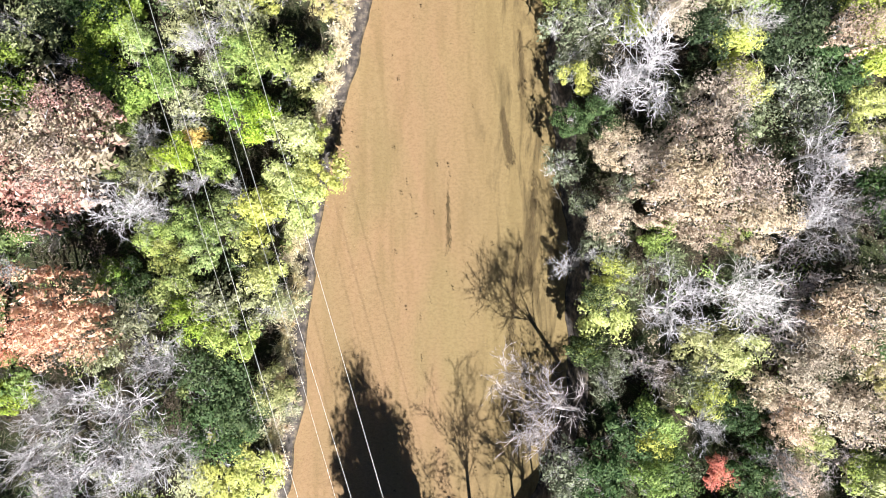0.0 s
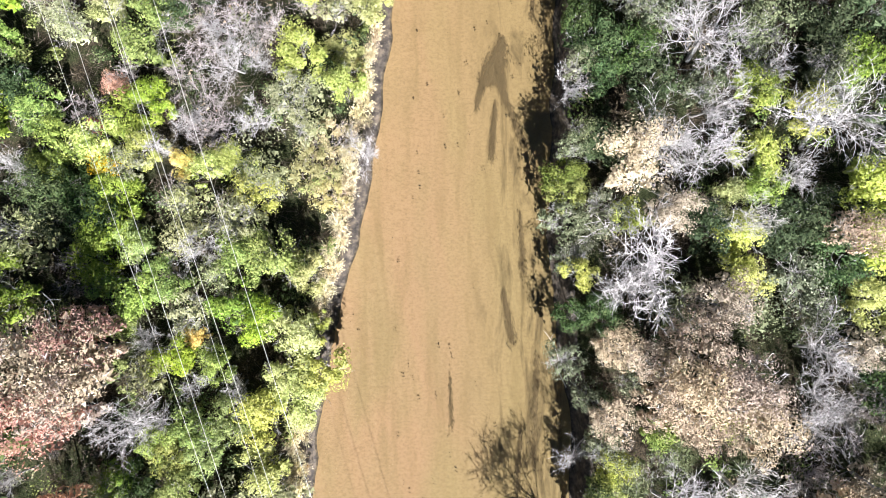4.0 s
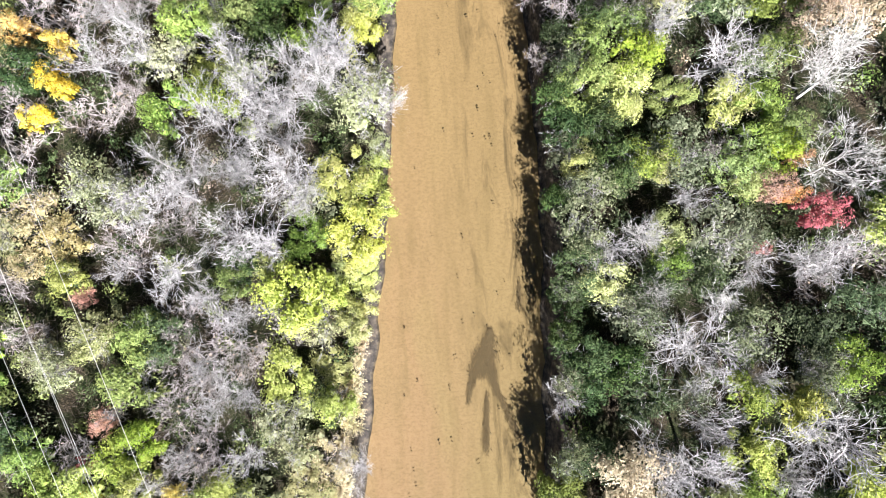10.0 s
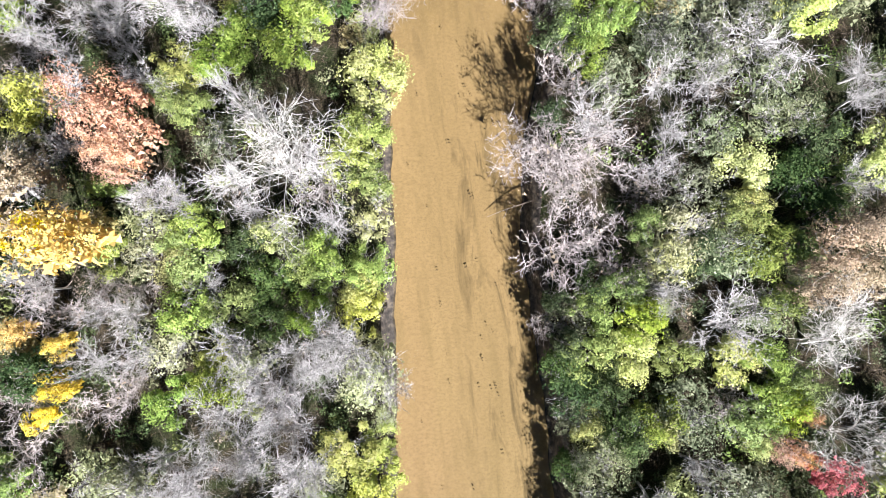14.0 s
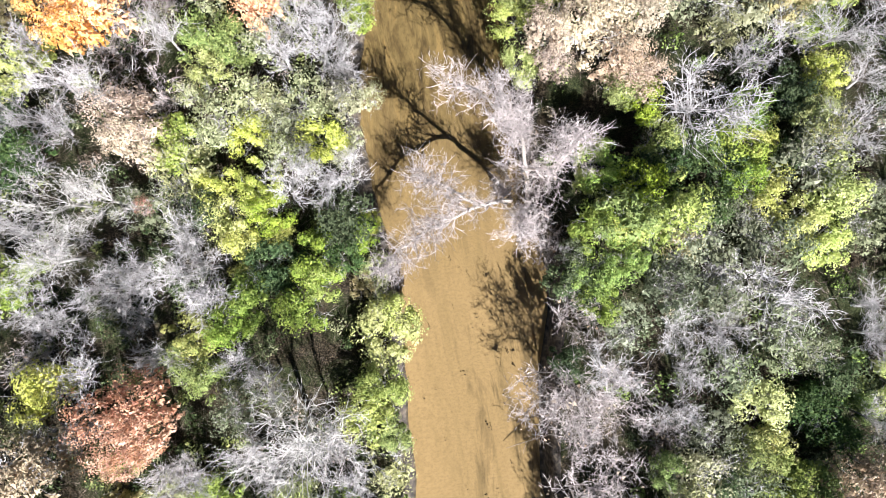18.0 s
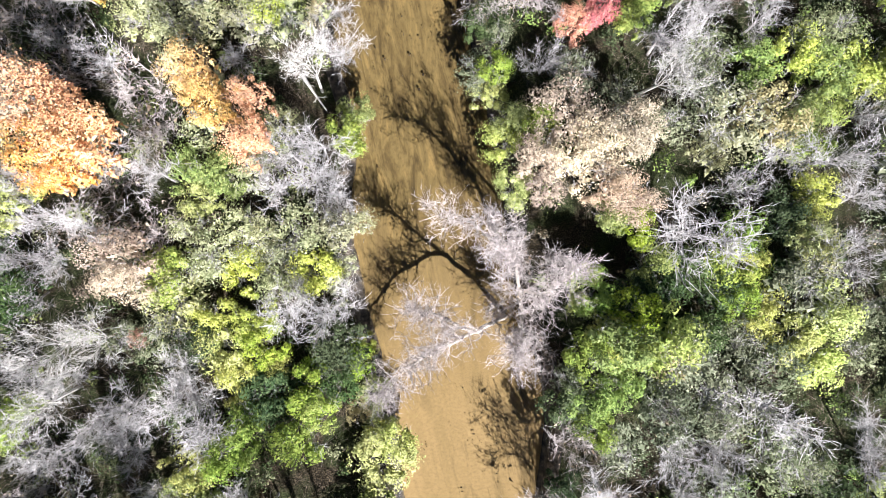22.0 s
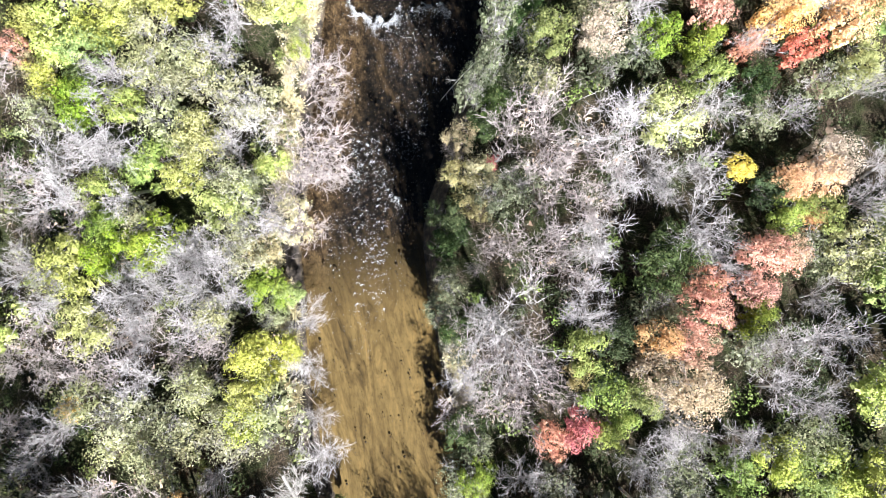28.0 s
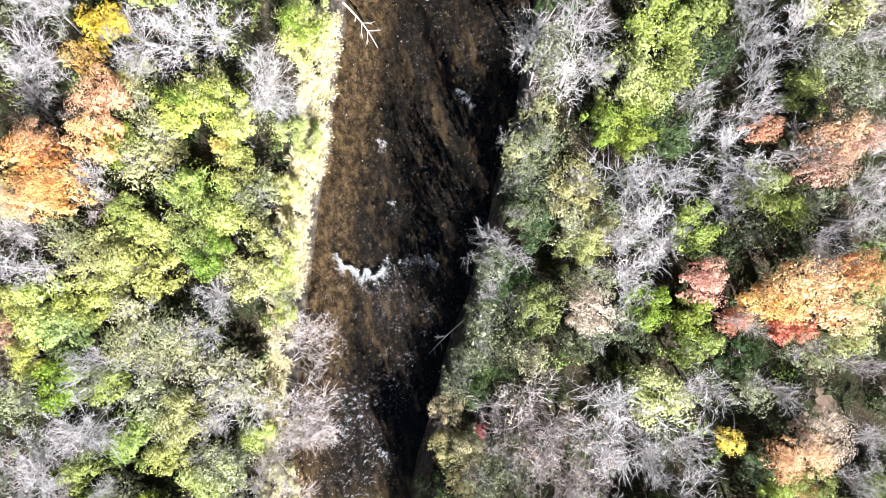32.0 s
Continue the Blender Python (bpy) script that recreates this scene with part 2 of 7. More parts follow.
def water_material():
    m = Nodes("shallow_water", 0.04)
    clear = m.node("BsdfTransparent", Color=(0.93, 0.90, 0.82, 1))
    gloss = m.node("BsdfGlossy", Roughness=0.03)
    h = m.math("ADD", m.noise(2.2, 4, 0.6, m.place(1, 0.7, 1)), m.math("MULTIPLY", m.noise(9, 3), 0.4))
    bump = m.node("Bump", Height=h, Strength=0.12, Distance=0.03)
    m.tree.links.new(bump.outputs[0], gloss.inputs["Normal"])
    facing = m.node("LayerWeight", Blend=0.5).outputs["Facing"]
    sheen = m.math("ADD", 0.02, m.math("MULTIPLY", m.math("POWER", facing, 5.0), 0.9))
    both = m.node("MixShader", Fac=sheen)
    m.tree.links.new(clear.outputs[0], both.inputs[1])
    m.tree.links.new(gloss.outputs[0], both.inputs[2])
    m.tree.links.new(both.outputs[0], m.out.inputs["Surface"])
    return m.mat


def stone_material(name, dark, light, rough=0.7):
    m = Nodes(name, rough)
    m.bsdf.inputs["Specular IOR Level"].default_value = 0.2
    own = m.node("NewGeometry").outputs["Random Per Island"]
    m.colour(m.mix(own, m.ramp(m.noise(12, 5), (0.3, dark), (0.7, light)), dark))
    m.bump(m.noise(30, 4), 0.5, 0.02)
    return m.mat


def foam_glint_material():
    m = Nodes("white_water", 0.35)
    own = m.node("NewGeometry").outputs["Random Per Island"]
    # pale tones serve both foam and light glinting off the ripples
    m.colour(m.ramp(own, (0.0, (0.06, 0.065, 0.072)), (0.6, (0.22, 0.235, 0.255)), (1.0, (0.70, 0.72, 0.75))))
    m.bump(m.noise(22, 4), 0.7, 0.04)
    return m.mat


def wire_material():
    m = Nodes("weathered_aluminium", 0.45)
    m.bsdf.inputs["Metallic"].default_value = 0.6
    m.colour(m.ramp(m.noise(4), (0.3, (0.62, 0.60, 0.57)), (0.7, (0.75, 0.73, 0.70))))
    return m.mat


FLOOR, MUD, BED, WATER = ground_material(), mud_material(), bed_material(), water_material()
STONE = stone_material("wet_river_stone", (0.028, 0.021, 0.014), (0.10, 0.074, 0.048), 0.4)
DEBRIS = stone_material("waterlogged_debris", (0.04, 0.028, 0.015), (0.11, 0.075, 0.042))
WEED = stone_material("river_weed", (0.085, 0.065, 0.037), (0.155, 0.115, 0.068))
FOAM_GLINTS, WIRE = foam_glint_material(), wire_material()
EARTH = stone_material("trodden_earth", (0.10, 0.072, 0.052), (0.26, 0.20, 0.15), 0.95)
REED = leaf_material("dry_reeds", (0.38, 0.30, 0.16), (0.66, 0.57, 0.37), (0.82, 0.75, 0.55), 0.3)


# ---- helpers of this scene ----
def mesh_of(name, verts, faces, material, smooth=False):
    me = bpy.data.meshes.new(name)
    me.from_pydata([tuple(v) for v in verts], [], [tuple(f) for f in faces])
    for mat in material if isinstance(material, tuple) else (material,):
        me.materials.append(mat)
    if smooth:
        me.polygons.foreach_set("use_smooth", [True] * len(me.polygons))
    return me


def part(name, me, parent, label=""):
    ob = new(name, me)
    ob.parent = parent
    return tagged(ob, label)


def bumps(x, y, scale, seed=0.0):
    return noise.noise(Vector((x * scale + seed, y * scale - seed, seed)))


# ---- the river's two water lines, south to north ----
LEFT_Y = [-60, -40, -30, -24, -20, -12, -4, 4, 8, 12, 16, 24, 32, 40, 48, 60, 68, 76, 84, 88, 94, 100, 108, 116, 122, 130, 140, 150, 160, 190, 220]
LEFT_X = [-46, -32, -22, -15, -12.6, -11.4, -11.0, -9.9, -9.1, -8.0, -6.8, -5.3, -4.2, -2.9, -1.9, -0.7, 0.2, 0.9, 0.3, 0.0, 0.7, 2.1, 1.7, 2.7, 3.4, 6.2, 9.0, 12.6, 16, 28, 42]
RIGHT_Y = [-60, -40, -34, -31, -28, -25, -20, -16, -12, 0, 8, 16, 24, 32, 40, 52, 60, 66, 72, 76, 82, 92, 100, 116, 121, 126, 131, 136, 144, 152, 160, 190, 220]
RIGHT_X = [-30, -17, -11, -7, -1, 4.0, 7.6, 9.0, 10.1, 10.3, 9.3, 8.6, 9.0, 9.4, 10.0, 9.9, 9.6, 10.5, 12.3, 12.9, 12.2, 12.8, 12.7, 12.7, 13.6, 16, 18.6, 21.6, 25.6, 29.2, 32.5, 46, 60]


def left_bank(y):
    return float(np.interp(y, LEFT_Y, LEFT_X)) + 0.35 * bumps(1.0, y, 0.35, 3.1) + 0.15 * bumps(2.0, y, 1.1, 5.0)


def right_bank(y):
    return float(np.interp(y, RIGHT_Y, RIGHT_X)) + 0.35 * bumps(7.0, y, 0.35, 9.4) + 0.15 * bumps(3.0, y, 1.1, 2.0)


FAR_STEPS = [(6, 2.2), (10, 2.3), (16, 2.4), (24, 2.7), (34, 3.0), (48, 3.3), (70, 3.6), (120, 4.2), (300, 6.0), (1500, 8.0)]
LEFT_STEPS = [(0.0, -0.06), (0.4, 0.1), (0.8, 0.25), (1.2, 0.9), (2.0, 1.4), (3.5, 1.8)] + FAR_STEPS
RIGHT_STEPS = [(0.0, -0.06), (0.35, 0.25), (0.6, 1.2), (0.9, 1.8), (1.4, 2.1), (3.0, 2.2)] + FAR_STEPS


def land_height(x, y):
    """Height of the ground beside the river."""
    left, right = left_bank(y) - x, x - right_bank(y)
    d, steps = (left, LEFT_STEPS) if left > right else (right, RIGHT_STEPS)
    z = float(np.interp(d, [s[0] for s in steps], [s[1] for s in steps]))
    return z + min(max(d - 1.0, 0.0) / 4, 1.0) * 0.35 * bumps(x, y, 0.16, 1.7)


def rows_along():
    ys = [-1500, -600, -300, -150, -90, -60]
    ys += list(np.arange(-50, 181, 0.75)) + [190, 205, 220, 300, 600, 1500]
    return [float(y) for y in ys]


def sheet(name, columns, rows, materials, pick):
    verts, faces, slots = [], [], []
    for y in rows:
        verts += columns(y)
    n = len(columns(0.0))
    for i in range(len(rows) - 1):
        for k in range(n - 1):
            a = i * n + k
            faces.append((a, a + 1, a + n + 1, a + n))
            slots.append(pick(k))
    me = mesh_of(name, verts, faces, materials, True)
    me.polygons.foreach_set("material_index", slots)
    return new(name, me)


def ground_columns(y):
    lx, rx = left_bank(y), right_bank(y)
    out = [(lx - d, y, land_height(lx - d, y)) for d, _ in reversed(LEFT_STEPS)]
    w = rx - lx
    for k in range(1, 16):
        u = k / 16
        x = lx + w * u
        deep = -0.12 - 0.38 * math.sin(math.pi * u) ** 0.6
        rough = 0.012 * bumps(x, y * 0.3, 0.9, 4.0) + (0.16 * bumps(x, y, 1.3, 8.0) if y > 122 else 0.0)
        out.append((x, y, deep + rough))
    out += [(rx + d, y, land_height(rx + d, y)) for d, _ in RIGHT_STEPS]
    return out


BANKS = len(LEFT_STEPS)


def ground_slot(k):
    if BANKS - 1 <= k < BANKS + 15:
        return 1
    near = BANKS - 4 <= k < BANKS + 15 + 4
    return 2 if near else 0


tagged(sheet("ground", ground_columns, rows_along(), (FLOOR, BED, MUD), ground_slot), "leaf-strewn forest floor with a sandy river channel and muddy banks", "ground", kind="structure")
tagged(sheet("water", lambda y: [(left_bank(y) - 0.25 + (right_bank(y) - left_bank(y) + 0.5) * k / 10, y, 0.012 * bumps(k * 2.0, y, 0.8, 6.0)) for k in range(11)], rows_along(), (WATER,), lambda k: 0), "shallow clear brown river water over sand", "river", kind="structure")


# ---- trees: branches and leaves ----
def tubes(segments, sides):
    """Tapered tubes for rows (start, end, radius, end radius); a tip of zero radius closes to a point."""
    verts, faces = [], []
    for a, b, ra, rb, *_ in segments:
        a, b = Vector(a), Vector(b)
        way = (b - a).normalized()
        u = way.cross(Vector((0.31, 0.17, 0.93))).normalized()
        v = way.cross(u)
        base = len(verts)
        ring = [(math.cos(2 * math.pi * i / sides), math.sin(2 * math.pi * i / sides)) for i in range(sides)]
        verts += [a + (u * c + v * s) * ra for c, s in ring]
        if rb <= 0:
            verts.append(b)
            faces += [(base + i, base + (i + 1) % sides, base + sides) for i in range(sides)]
        else:
            verts += [b + (u * c + v * s) * rb for c, s in ring]
            faces += [(base + i, base + (i + 1) % sides, base + sides + (i + 1) % sides, base + sides + i) for i in range(sides)]
    return verts, faces


def limbs(rng, height, radius, fork, count, droop=0.0, stems=1, deep=3):
    """Trunk (number 0), limbs (1, 2, ...) and their side branches: rows of start, end, two radii and the limb's number; and the ends that they reach. Origin at the foot."""
    wood, ends = [], []

    def grow(p, way, length, thick, level, limb):
        steps = 5 if level < 2 else 4
        bend = Vector((rng.gauss(0, 1), rng.gauss(0, 1), rng.gauss(0, 0.5))) * 0.14
        for i in range(steps):
            bend = bend * 0.6 + Vector((rng.uniform(-1, 1), rng.uniform(-1, 1), rng.uniform(-0.6, 0.6))) * 0.27
            way = (way + bend + Vector((0, 0, 0.05))).normalized()
            q = p + way * (length / steps)
            t = thick * 0.85
            wood.append((p, q, thick, t, limb))
            p, thick = q, t
            if level < deep and i > 0 and (level == 1 or i > 1):
                side = way.cross(Vector((rng.uniform(-1, 1), rng.uniform(-1, 1), rng.uniform(-0.3, 1)))).normalized()
                new_way = (way * 0.75 + side * rng.uniform(0.5, 0.95) + Vector((0, 0, 0.12 - droop))).normalized()
                grow(p, new_way, length * rng.uniform(0.45, 0.7), thick * 0.6, level + 1, limb)
        if level < deep:
            grow(p, way, length * 0.5, thick * 0.8, level + 1, limb)
        ends.append((p, way))

    limb = 0
    for s in range(stems):
        foot = Vector((rng.uniform(-1, 1), rng.uniform(-1, 1), 0)) * (0.18 * radius if stems > 1 else 0)
        top = foot + Vector((rng.uniform(-0.12, 0.12) * height, rng.uniform(-0.12, 0.12) * height, fork * height)) * (1 if stems == 1 else 0.7)
        mid = foot.lerp(top, 0.5) + Vector((rng.uniform(-0.1, 0.1), rng.uniform(-0.1, 0.1), 0))
        base = 0.014 * height / math.sqrt(stems)
        wood.append((foot, mid, base, base * 0.85, 0))
        wood.append((mid, top, base * 0.85, base * 0.7, 0))
        turn = rng.uniform(0, 6.28)
        for i in range(count):
            limb += 1
            ang = turn + 6.283 * i / count + rng.uniform(-0.3, 0.3)
            rise = rng.uniform(0.55, 1.25) * (1 - fork) * height / radius
            way = Vector((math.cos(ang), math.sin(ang), rise * 0.75)).normalized()
            grow(top - Vector((0, 0, rng.uniform(0, 0.2) * fork * height)), way, radius * rng.uniform(0.62, 0.85) * (1 + 0.25 * rise), base * 0.23, 1, limb)
    return wood, ends


def bent_line(rng, p, way, length, steps, wander):
    """Points of a twig that bends as it grows and lifts towards the light."""
    pts = [p]
    bend = Vector((rng.gauss(0, 1), rng.gauss(0, 1), rng.gauss(0, 0.6))) * wander * 0.5
    for _ in range(steps):
        bend = bend * 0.7 + Vector((rng.gauss(0, 1), rng.gauss(0, 1), rng.gauss(0, 0.7))) * wander * 0.5
        way = (way + bend + Vector((0, 0, 0.1))).normalized()
        p = p + way * (length / steps)
        pts.append(p)
    return pts


def twig_lines(rng, wood, ends, radius, count, thick):
    """Slender curving switches along the slim branches and at their ends, and fine twigs along the switches."""
    slim = [w for w in wood if w[4]] or wood
    lines = []
    for _ in range(count // 7):
        p, q = slim[rng.randrange(len(slim))][:2]
        way = ((q - p).normalized() * 0.6 + Vector((rng.uniform(-1, 1), rng.uniform(-1, 1), rng.uniform(-0.3, 0.9))) * 0.9).normalized()
        lines.append((bent_line(rng, p.lerp(q, rng.random()), way, radius * rng.uniform(0.14, 0.42), 3, 0.42), thick * 1.35))
    for p, way in ends:
        lines.append((bent_line(rng, p, way, radius * rng.uniform(0.1, 0.3), 3, 0.42), thick * 1.5))
    for i in range(int(count * 0.62)):
        pts = lines[rng.randrange(len(lines) - i)][0]
        k = rng.randrange(1, len(pts))
        way = ((pts[k] - pts[k - 1]).normalized() + Vector((rng.uniform(-1, 1), rng.uniform(-1, 1), rng.uniform(-0.5, 0.8))) * 0.9).normalized()
        lines.append((bent_line(rng, pts[k - 1].lerp(pts[k], rng.random()), way, radius * rng.uniform(0.05, 0.17), 1, 0.5), thick * rng.uniform(0.8, 1.15)))
    return lines


def ribbons(rng, lines):
    """Hair-thin twigs: one narrow bent face strip each, running out to a point."""
    verts, faces = [], []
    for pts, r in lines:
        side = (pts[-1] - pts[0]).cross(Vector((rng.uniform(-1, 1), rng.uniform(-1, 1), rng.uniform(0.2, 1)))).normalized() * r
        k, n = len(verts), len(pts) - 1
        for i, p in enumerate(pts[:-1]):
            w = side * (1 - 0.6 * i / n)
            verts += [p - w, p + w]
        verts.append(pts[-1])
        faces += [(k + 2 * i, k + 2 * i + 1, k + 2 * i + 3, k + 2 * i + 2) for i in range(n - 1)]
        faces.append((k + 2 * n - 2, k + 2 * n - 1, k + 2 * n))
    return verts, faces


def leaf_mesh(name, rng, centres, spread, count, size, material):
    """Many small bent leaf sprays in uneven clumps round the centres, thickest on the clumps' tops."""
    verts, faces = [], []
    inner = count // 5
    for number in range(count + inner):
        c, s = centres[rng.randrange(len(centres))]
        d = Vector((rng.gauss(0, 1), rng.gauss(0, 1), rng.gauss(0.45, 0.8))).normalized()
        p = c + d * spread * s * (0.45 + 0.55 * rng.random() ** 0.5)
        n = (d * 1.1 + Vector((rng.gauss(0, 0.3), rng.gauss(0, 0.3), 0.4 + rng.gauss(0, 0.22)))).normalized()
        u = n.cross(Vector((rng.uniform(-1, 1), rng.uniform(-1, 1), rng.uniform(-1, 1)))).normalized()
        v = n.cross(u)
        a = size * rng.uniform(0.45, 1.25)
        if number >= count:
            # broad inner sprays that close the crown from below
            a, p = size * rng.uniform(2.2, 3.4), Vector((c.x * 0.92 + d.x * 0.4 * spread * s, c.y * 0.92 + d.y * 0.4 * spread * s, c.z * rng.uniform(0.5, 0.8)))
        b = a * rng.uniform(0.5, 0.95)
        k = len(verts)
        verts += [p - u * a * 0.5 - v * b * 0.4, p + u * a * 0.5 - v * b * rng.uniform(-0.2, 0.4), p + v * b * 0.6 + u * a * rng.uniform(-0.3, 0.3)]
        faces.append((k, k + 1, k + 2))
    return mesh_of(name, verts, faces, material)


def crown_centres(rng, height, radius, count, low=0.35):
    """Clump centres on an uneven dome."""
    out = []
    for _ in range(count):
        ang, r = rng.uniform(0, 6.283), math.sqrt(rng.random()) * radius * 0.82
        dome = math.sqrt(max(0.0, 1 - (r / radius) ** 2))
        top = height * (low + (0.97 - low) * dome)
        z = top - rng.random() ** 2 * height * 0.35
        z = max(z, height * low * 0.6) + rng.uniform(-0.06, 0.04) * height
        out.append((Vector((r * math.cos(ang), r * math.sin(ang), z)), rng.uniform(0.55, 1.35)))
    return out


KINDS = {
    # name: (height, radius, fork, limbs, stems, depth, bark, twigs, twig thickness, leaves, leaf, leaf size, clumps, variants, label, category)
    "bare_tree": (11, 3.4, 0.30, 8, 1, 2, "grey", 2900, 0.013, 0, "", 0, 0, 7, "leafless grey deciduous tree with fine pale twigs", "tree"),
    "white_tree": (13, 4.2, 0.36, 8, 1, 3, "white", 3200, 0.013, 0, "", 0, 0, 5, "leafless tree with bold white limbs", "tree"),
    "river_tree": (11, 3.8, 0.42, 7, 1, 3, "pink", 3700, 0.013, 0, "", 0, 0, 4, "leafless pinkish-grey tree leaning out over the water", "tree"),
    "twiggy_shrub": (7, 2.7, 0.16, 4, 2, 2, "pink", 2400, 0.0125, 40, "tan", 0.13, 14, 6, "leafless shrub of dense pinkish-brown twigs", "shrub"),
    "thin_tree": (8.5, 2.6, 0.28, 5, 1, 2, "grey", 1050, 0.012, 1012, "olive", 0.192, 20, 6, "half-bare tree with sparse grey-green leaves", "tree"),
    "pale_tree": (8.5, 2.6, 0.28, 5, 1, 2, "grey", 1050, 0.012, 1012, "pale", 0.192, 20, 6, "half-bare tree with sparse pale olive leaves", "tree"),
    "green_tree": (7.5, 2.5, 0.22, 4, 1, 2, "grey", 420, 0.011, 2280, "green", 0.192, 16, 6, "bushy small tree in full bright green leaf", "tree"),
    "lime_tree": (7, 2.5, 0.22, 4, 1, 2, "grey", 420, 0.011, 2196, "lime", 0.190, 16, 6, "bushy small tree turning yellow-green", "tree"),
    "dark_tree": (7, 2.5, 0.22, 4, 1, 2, "grey", 420, 0.011, 1858, "deep", 0.198, 16, 6, "dark green bushy tree, dull leaves", "tree"),
    "straw_shrub": (6, 2.4, 0.2, 4, 2, 2, "pink", 300, 0.012, 1584, "khaki", 0.168, 16, 4, "straw-coloured shrub with drying leaves", "shrub"),
    "tan_tree": (12, 3.2, 0.32, 5, 1, 2, "grey", 120, 0.018, 3168, "tan", 0.168, 20, 5, "oak with dry tan leaves still hanging", "tree"),
    "rust_tree": (14, 3.4, 0.34, 5, 1, 2, "brown", 60, 0.018, 3168, "rust", 0.174, 20, 4, "tall tree in pinkish rust autumn leaf", "tree"),
    "orange_tree": (14, 3.4, 0.34, 5, 1, 2, "brown", 60, 0.018, 3168, "orange", 0.178, 20, 4, "tall tree in pale orange autumn leaf", "tree"),
    "red_tree": (9, 2.3, 0.3, 5, 1, 2, "brown", 60, 0.015, 1584, "red", 0.192, 15, 3, "small maple in crimson autumn leaf", "tree"),
    "gold_tree": (9, 2.4, 0.3, 5, 1, 2, "brown", 40, 0.015, 1760, "gold", 0.204, 15, 3, "small tree in golden-yellow autumn leaf", "tree"),
}


def joined(*pieces):
    verts, faces = [], []
    for v, f in pieces:
        faces += [tuple(i + len(verts) for i in face) for face in f]
        verts += v
    return verts, faces


GROVE = {}
for kind_no, (kind, spec) in enumerate(KINDS.items()):
    H, R, fork, n_limbs, stems, deep, bark, n_twigs, thick, n_leaves, leaf, leaf_size, clumps, variants, label, category = spec
    leafy = n_leaves > 500
    for variant in range(variants):
        rng = random.Random(100 * kind_no + variant)
        wood, ends = limbs(rng, H, R, fork, n_limbs, 0.05, stems, deep)
        reach = sorted(math.hypot(p.x, p.y) for p, _ in ends)[int(len(ends) * 0.93)]
        squash = (0.75 if leafy else 0.9) * R / reach
        fit_z = (0.8 if leafy else 0.96) * H / max(p.z for p, _ in ends)
        wood = [(Vector((a.x * squash, a.y * squash, a.z * fit_z)), Vector((b.x * squash, b.y * squash, b.z * fit_z)), ra, rb, limb) for a, b, ra, rb, limb in wood]
        ends = [(Vector((p.x * squash, p.y * squash, p.z * fit_z)), w) for p, w in ends]
        twigs = ribbons(rng, twig_lines(rng, wood, ends, R, n_twigs, thick)) if n_twigs else ([], [])
        stem = tubes([w for w in wood if not w[4]], 6)
        if n_leaves:
            branches = tubes([w for w in wood if w[4]], 3)
            centres = crown_centres(rng, H, R, int(clumps * 1.5))
            pieces = [("trunk", mesh_of("trunk", *joined(stem, branches, twigs), BARK[bark])), ("crown", leaf_mesh("crown", rng, centres, R * 0.3, n_leaves, leaf_size, LEAF[leaf]))]
        else:
            pieces = [("trunk", mesh_of("trunk", *stem, BARK[bark])), ("crown", mesh_of("crown", *twigs, BARK[bark]))]
            for number in range(1, n_limbs * stems + 1):
                pieces.append(("limb", mesh_of("limb", *tubes([w for w in wood if w[4] == number], 4), BARK[bark])))
        GROVE[kind, variant] = pieces

plant_rng = random.Random(5)
standing = []
# Deep shaded gaps where no low tree stands
HOLLOWS = [(17.3, 88.6, 1.9), (18.6, 86.4, 2.1), (20.0, 83.8, 1.9)]


def in_hollow(x, y):
    """Also the open reed bed along the upper left bank."""
    if 138.5 < y < 160 and 0 < left_bank(y) - x < 2.2:
        return True
    return any((x - a) ** 2 + (y - b) ** 2 < r * r for a, b, r in HOLLOWS)


def plant(kind, x, y, radius, height, lean=0.0, toward=0.0):
    """One tree with its foot on the ground at (x, y), its crown that wide and that high; lean and its direction in degrees."""
    H, R, variants, label, category = KINDS[kind][0], KINDS[kind][1], KINDS[kind][13], KINDS[kind][14], KINDS[kind][15]
    if in_hollow(x, y):
        return None
    standing.append((x, y, radius, kind))
    tree = new(kind)
    tree.empty_display_size = 0.5
    tagged(tree, label, category, kind.replace("_", " ") + "s of the river woods")
    for name, me in GROVE[kind, plant_rng.randrange(variants)]:
        part(name, me, tree)
    z = max(land_height(x, y), -0.3) - 0.05
    turn = pose(0, 0, 0, 0, 0, toward) @ pose(0, 0, 0, 0, lean, 0) @ pose(0, 0, 0, 0, 0, plant_rng.uniform(0, 360))
    wide = 1.12 * radius / R
    tree.matrix_basis = Matrix.Translation((x, y, z)) @ turn @ Matrix.Diagonal((wide * plant_rng.uniform(0.92, 1.08), wide * plant_rng.uniform(0.92, 1.08), height / H, 1))
    return tree


# ---- the woods, tree by tree: kind, place, crown radius, height ----
plant("pale_tree", -31.7, 16.6, 2.6, 5.3)
plant("dark_tree", -29.5, 17.7, 1.9, 4.3)
plant("green_tree", -25.0, 17.2, 2.6, 5.0)
plant("green_tree", -26.3, 14.2, 2.1, 5.0)
plant("green_tree", -23.3, 15.9, 1.7, 5.1)
plant("pale_tree", -19.3, 16.6, 1.9, 5.7)
plant("bare_tree", -17.8, 15.2, 1.6, 8.8)
plant("green_tree", -15.6, 14.6, 2.1, 5.4)
plant("pale_tree", -15.1, 17.5, 1.9, 5.9)
plant("green_tree", -13.0, 14.2, 2.6, 5.5)
plant("lime_tree", -10.3, 13.4, 1.7, 5.4)
plant("green_tree", -24.2, 12.5, 2.4, 5.1)
plant("green_tree", -20.7, 13.3, 1.9, 5.2)
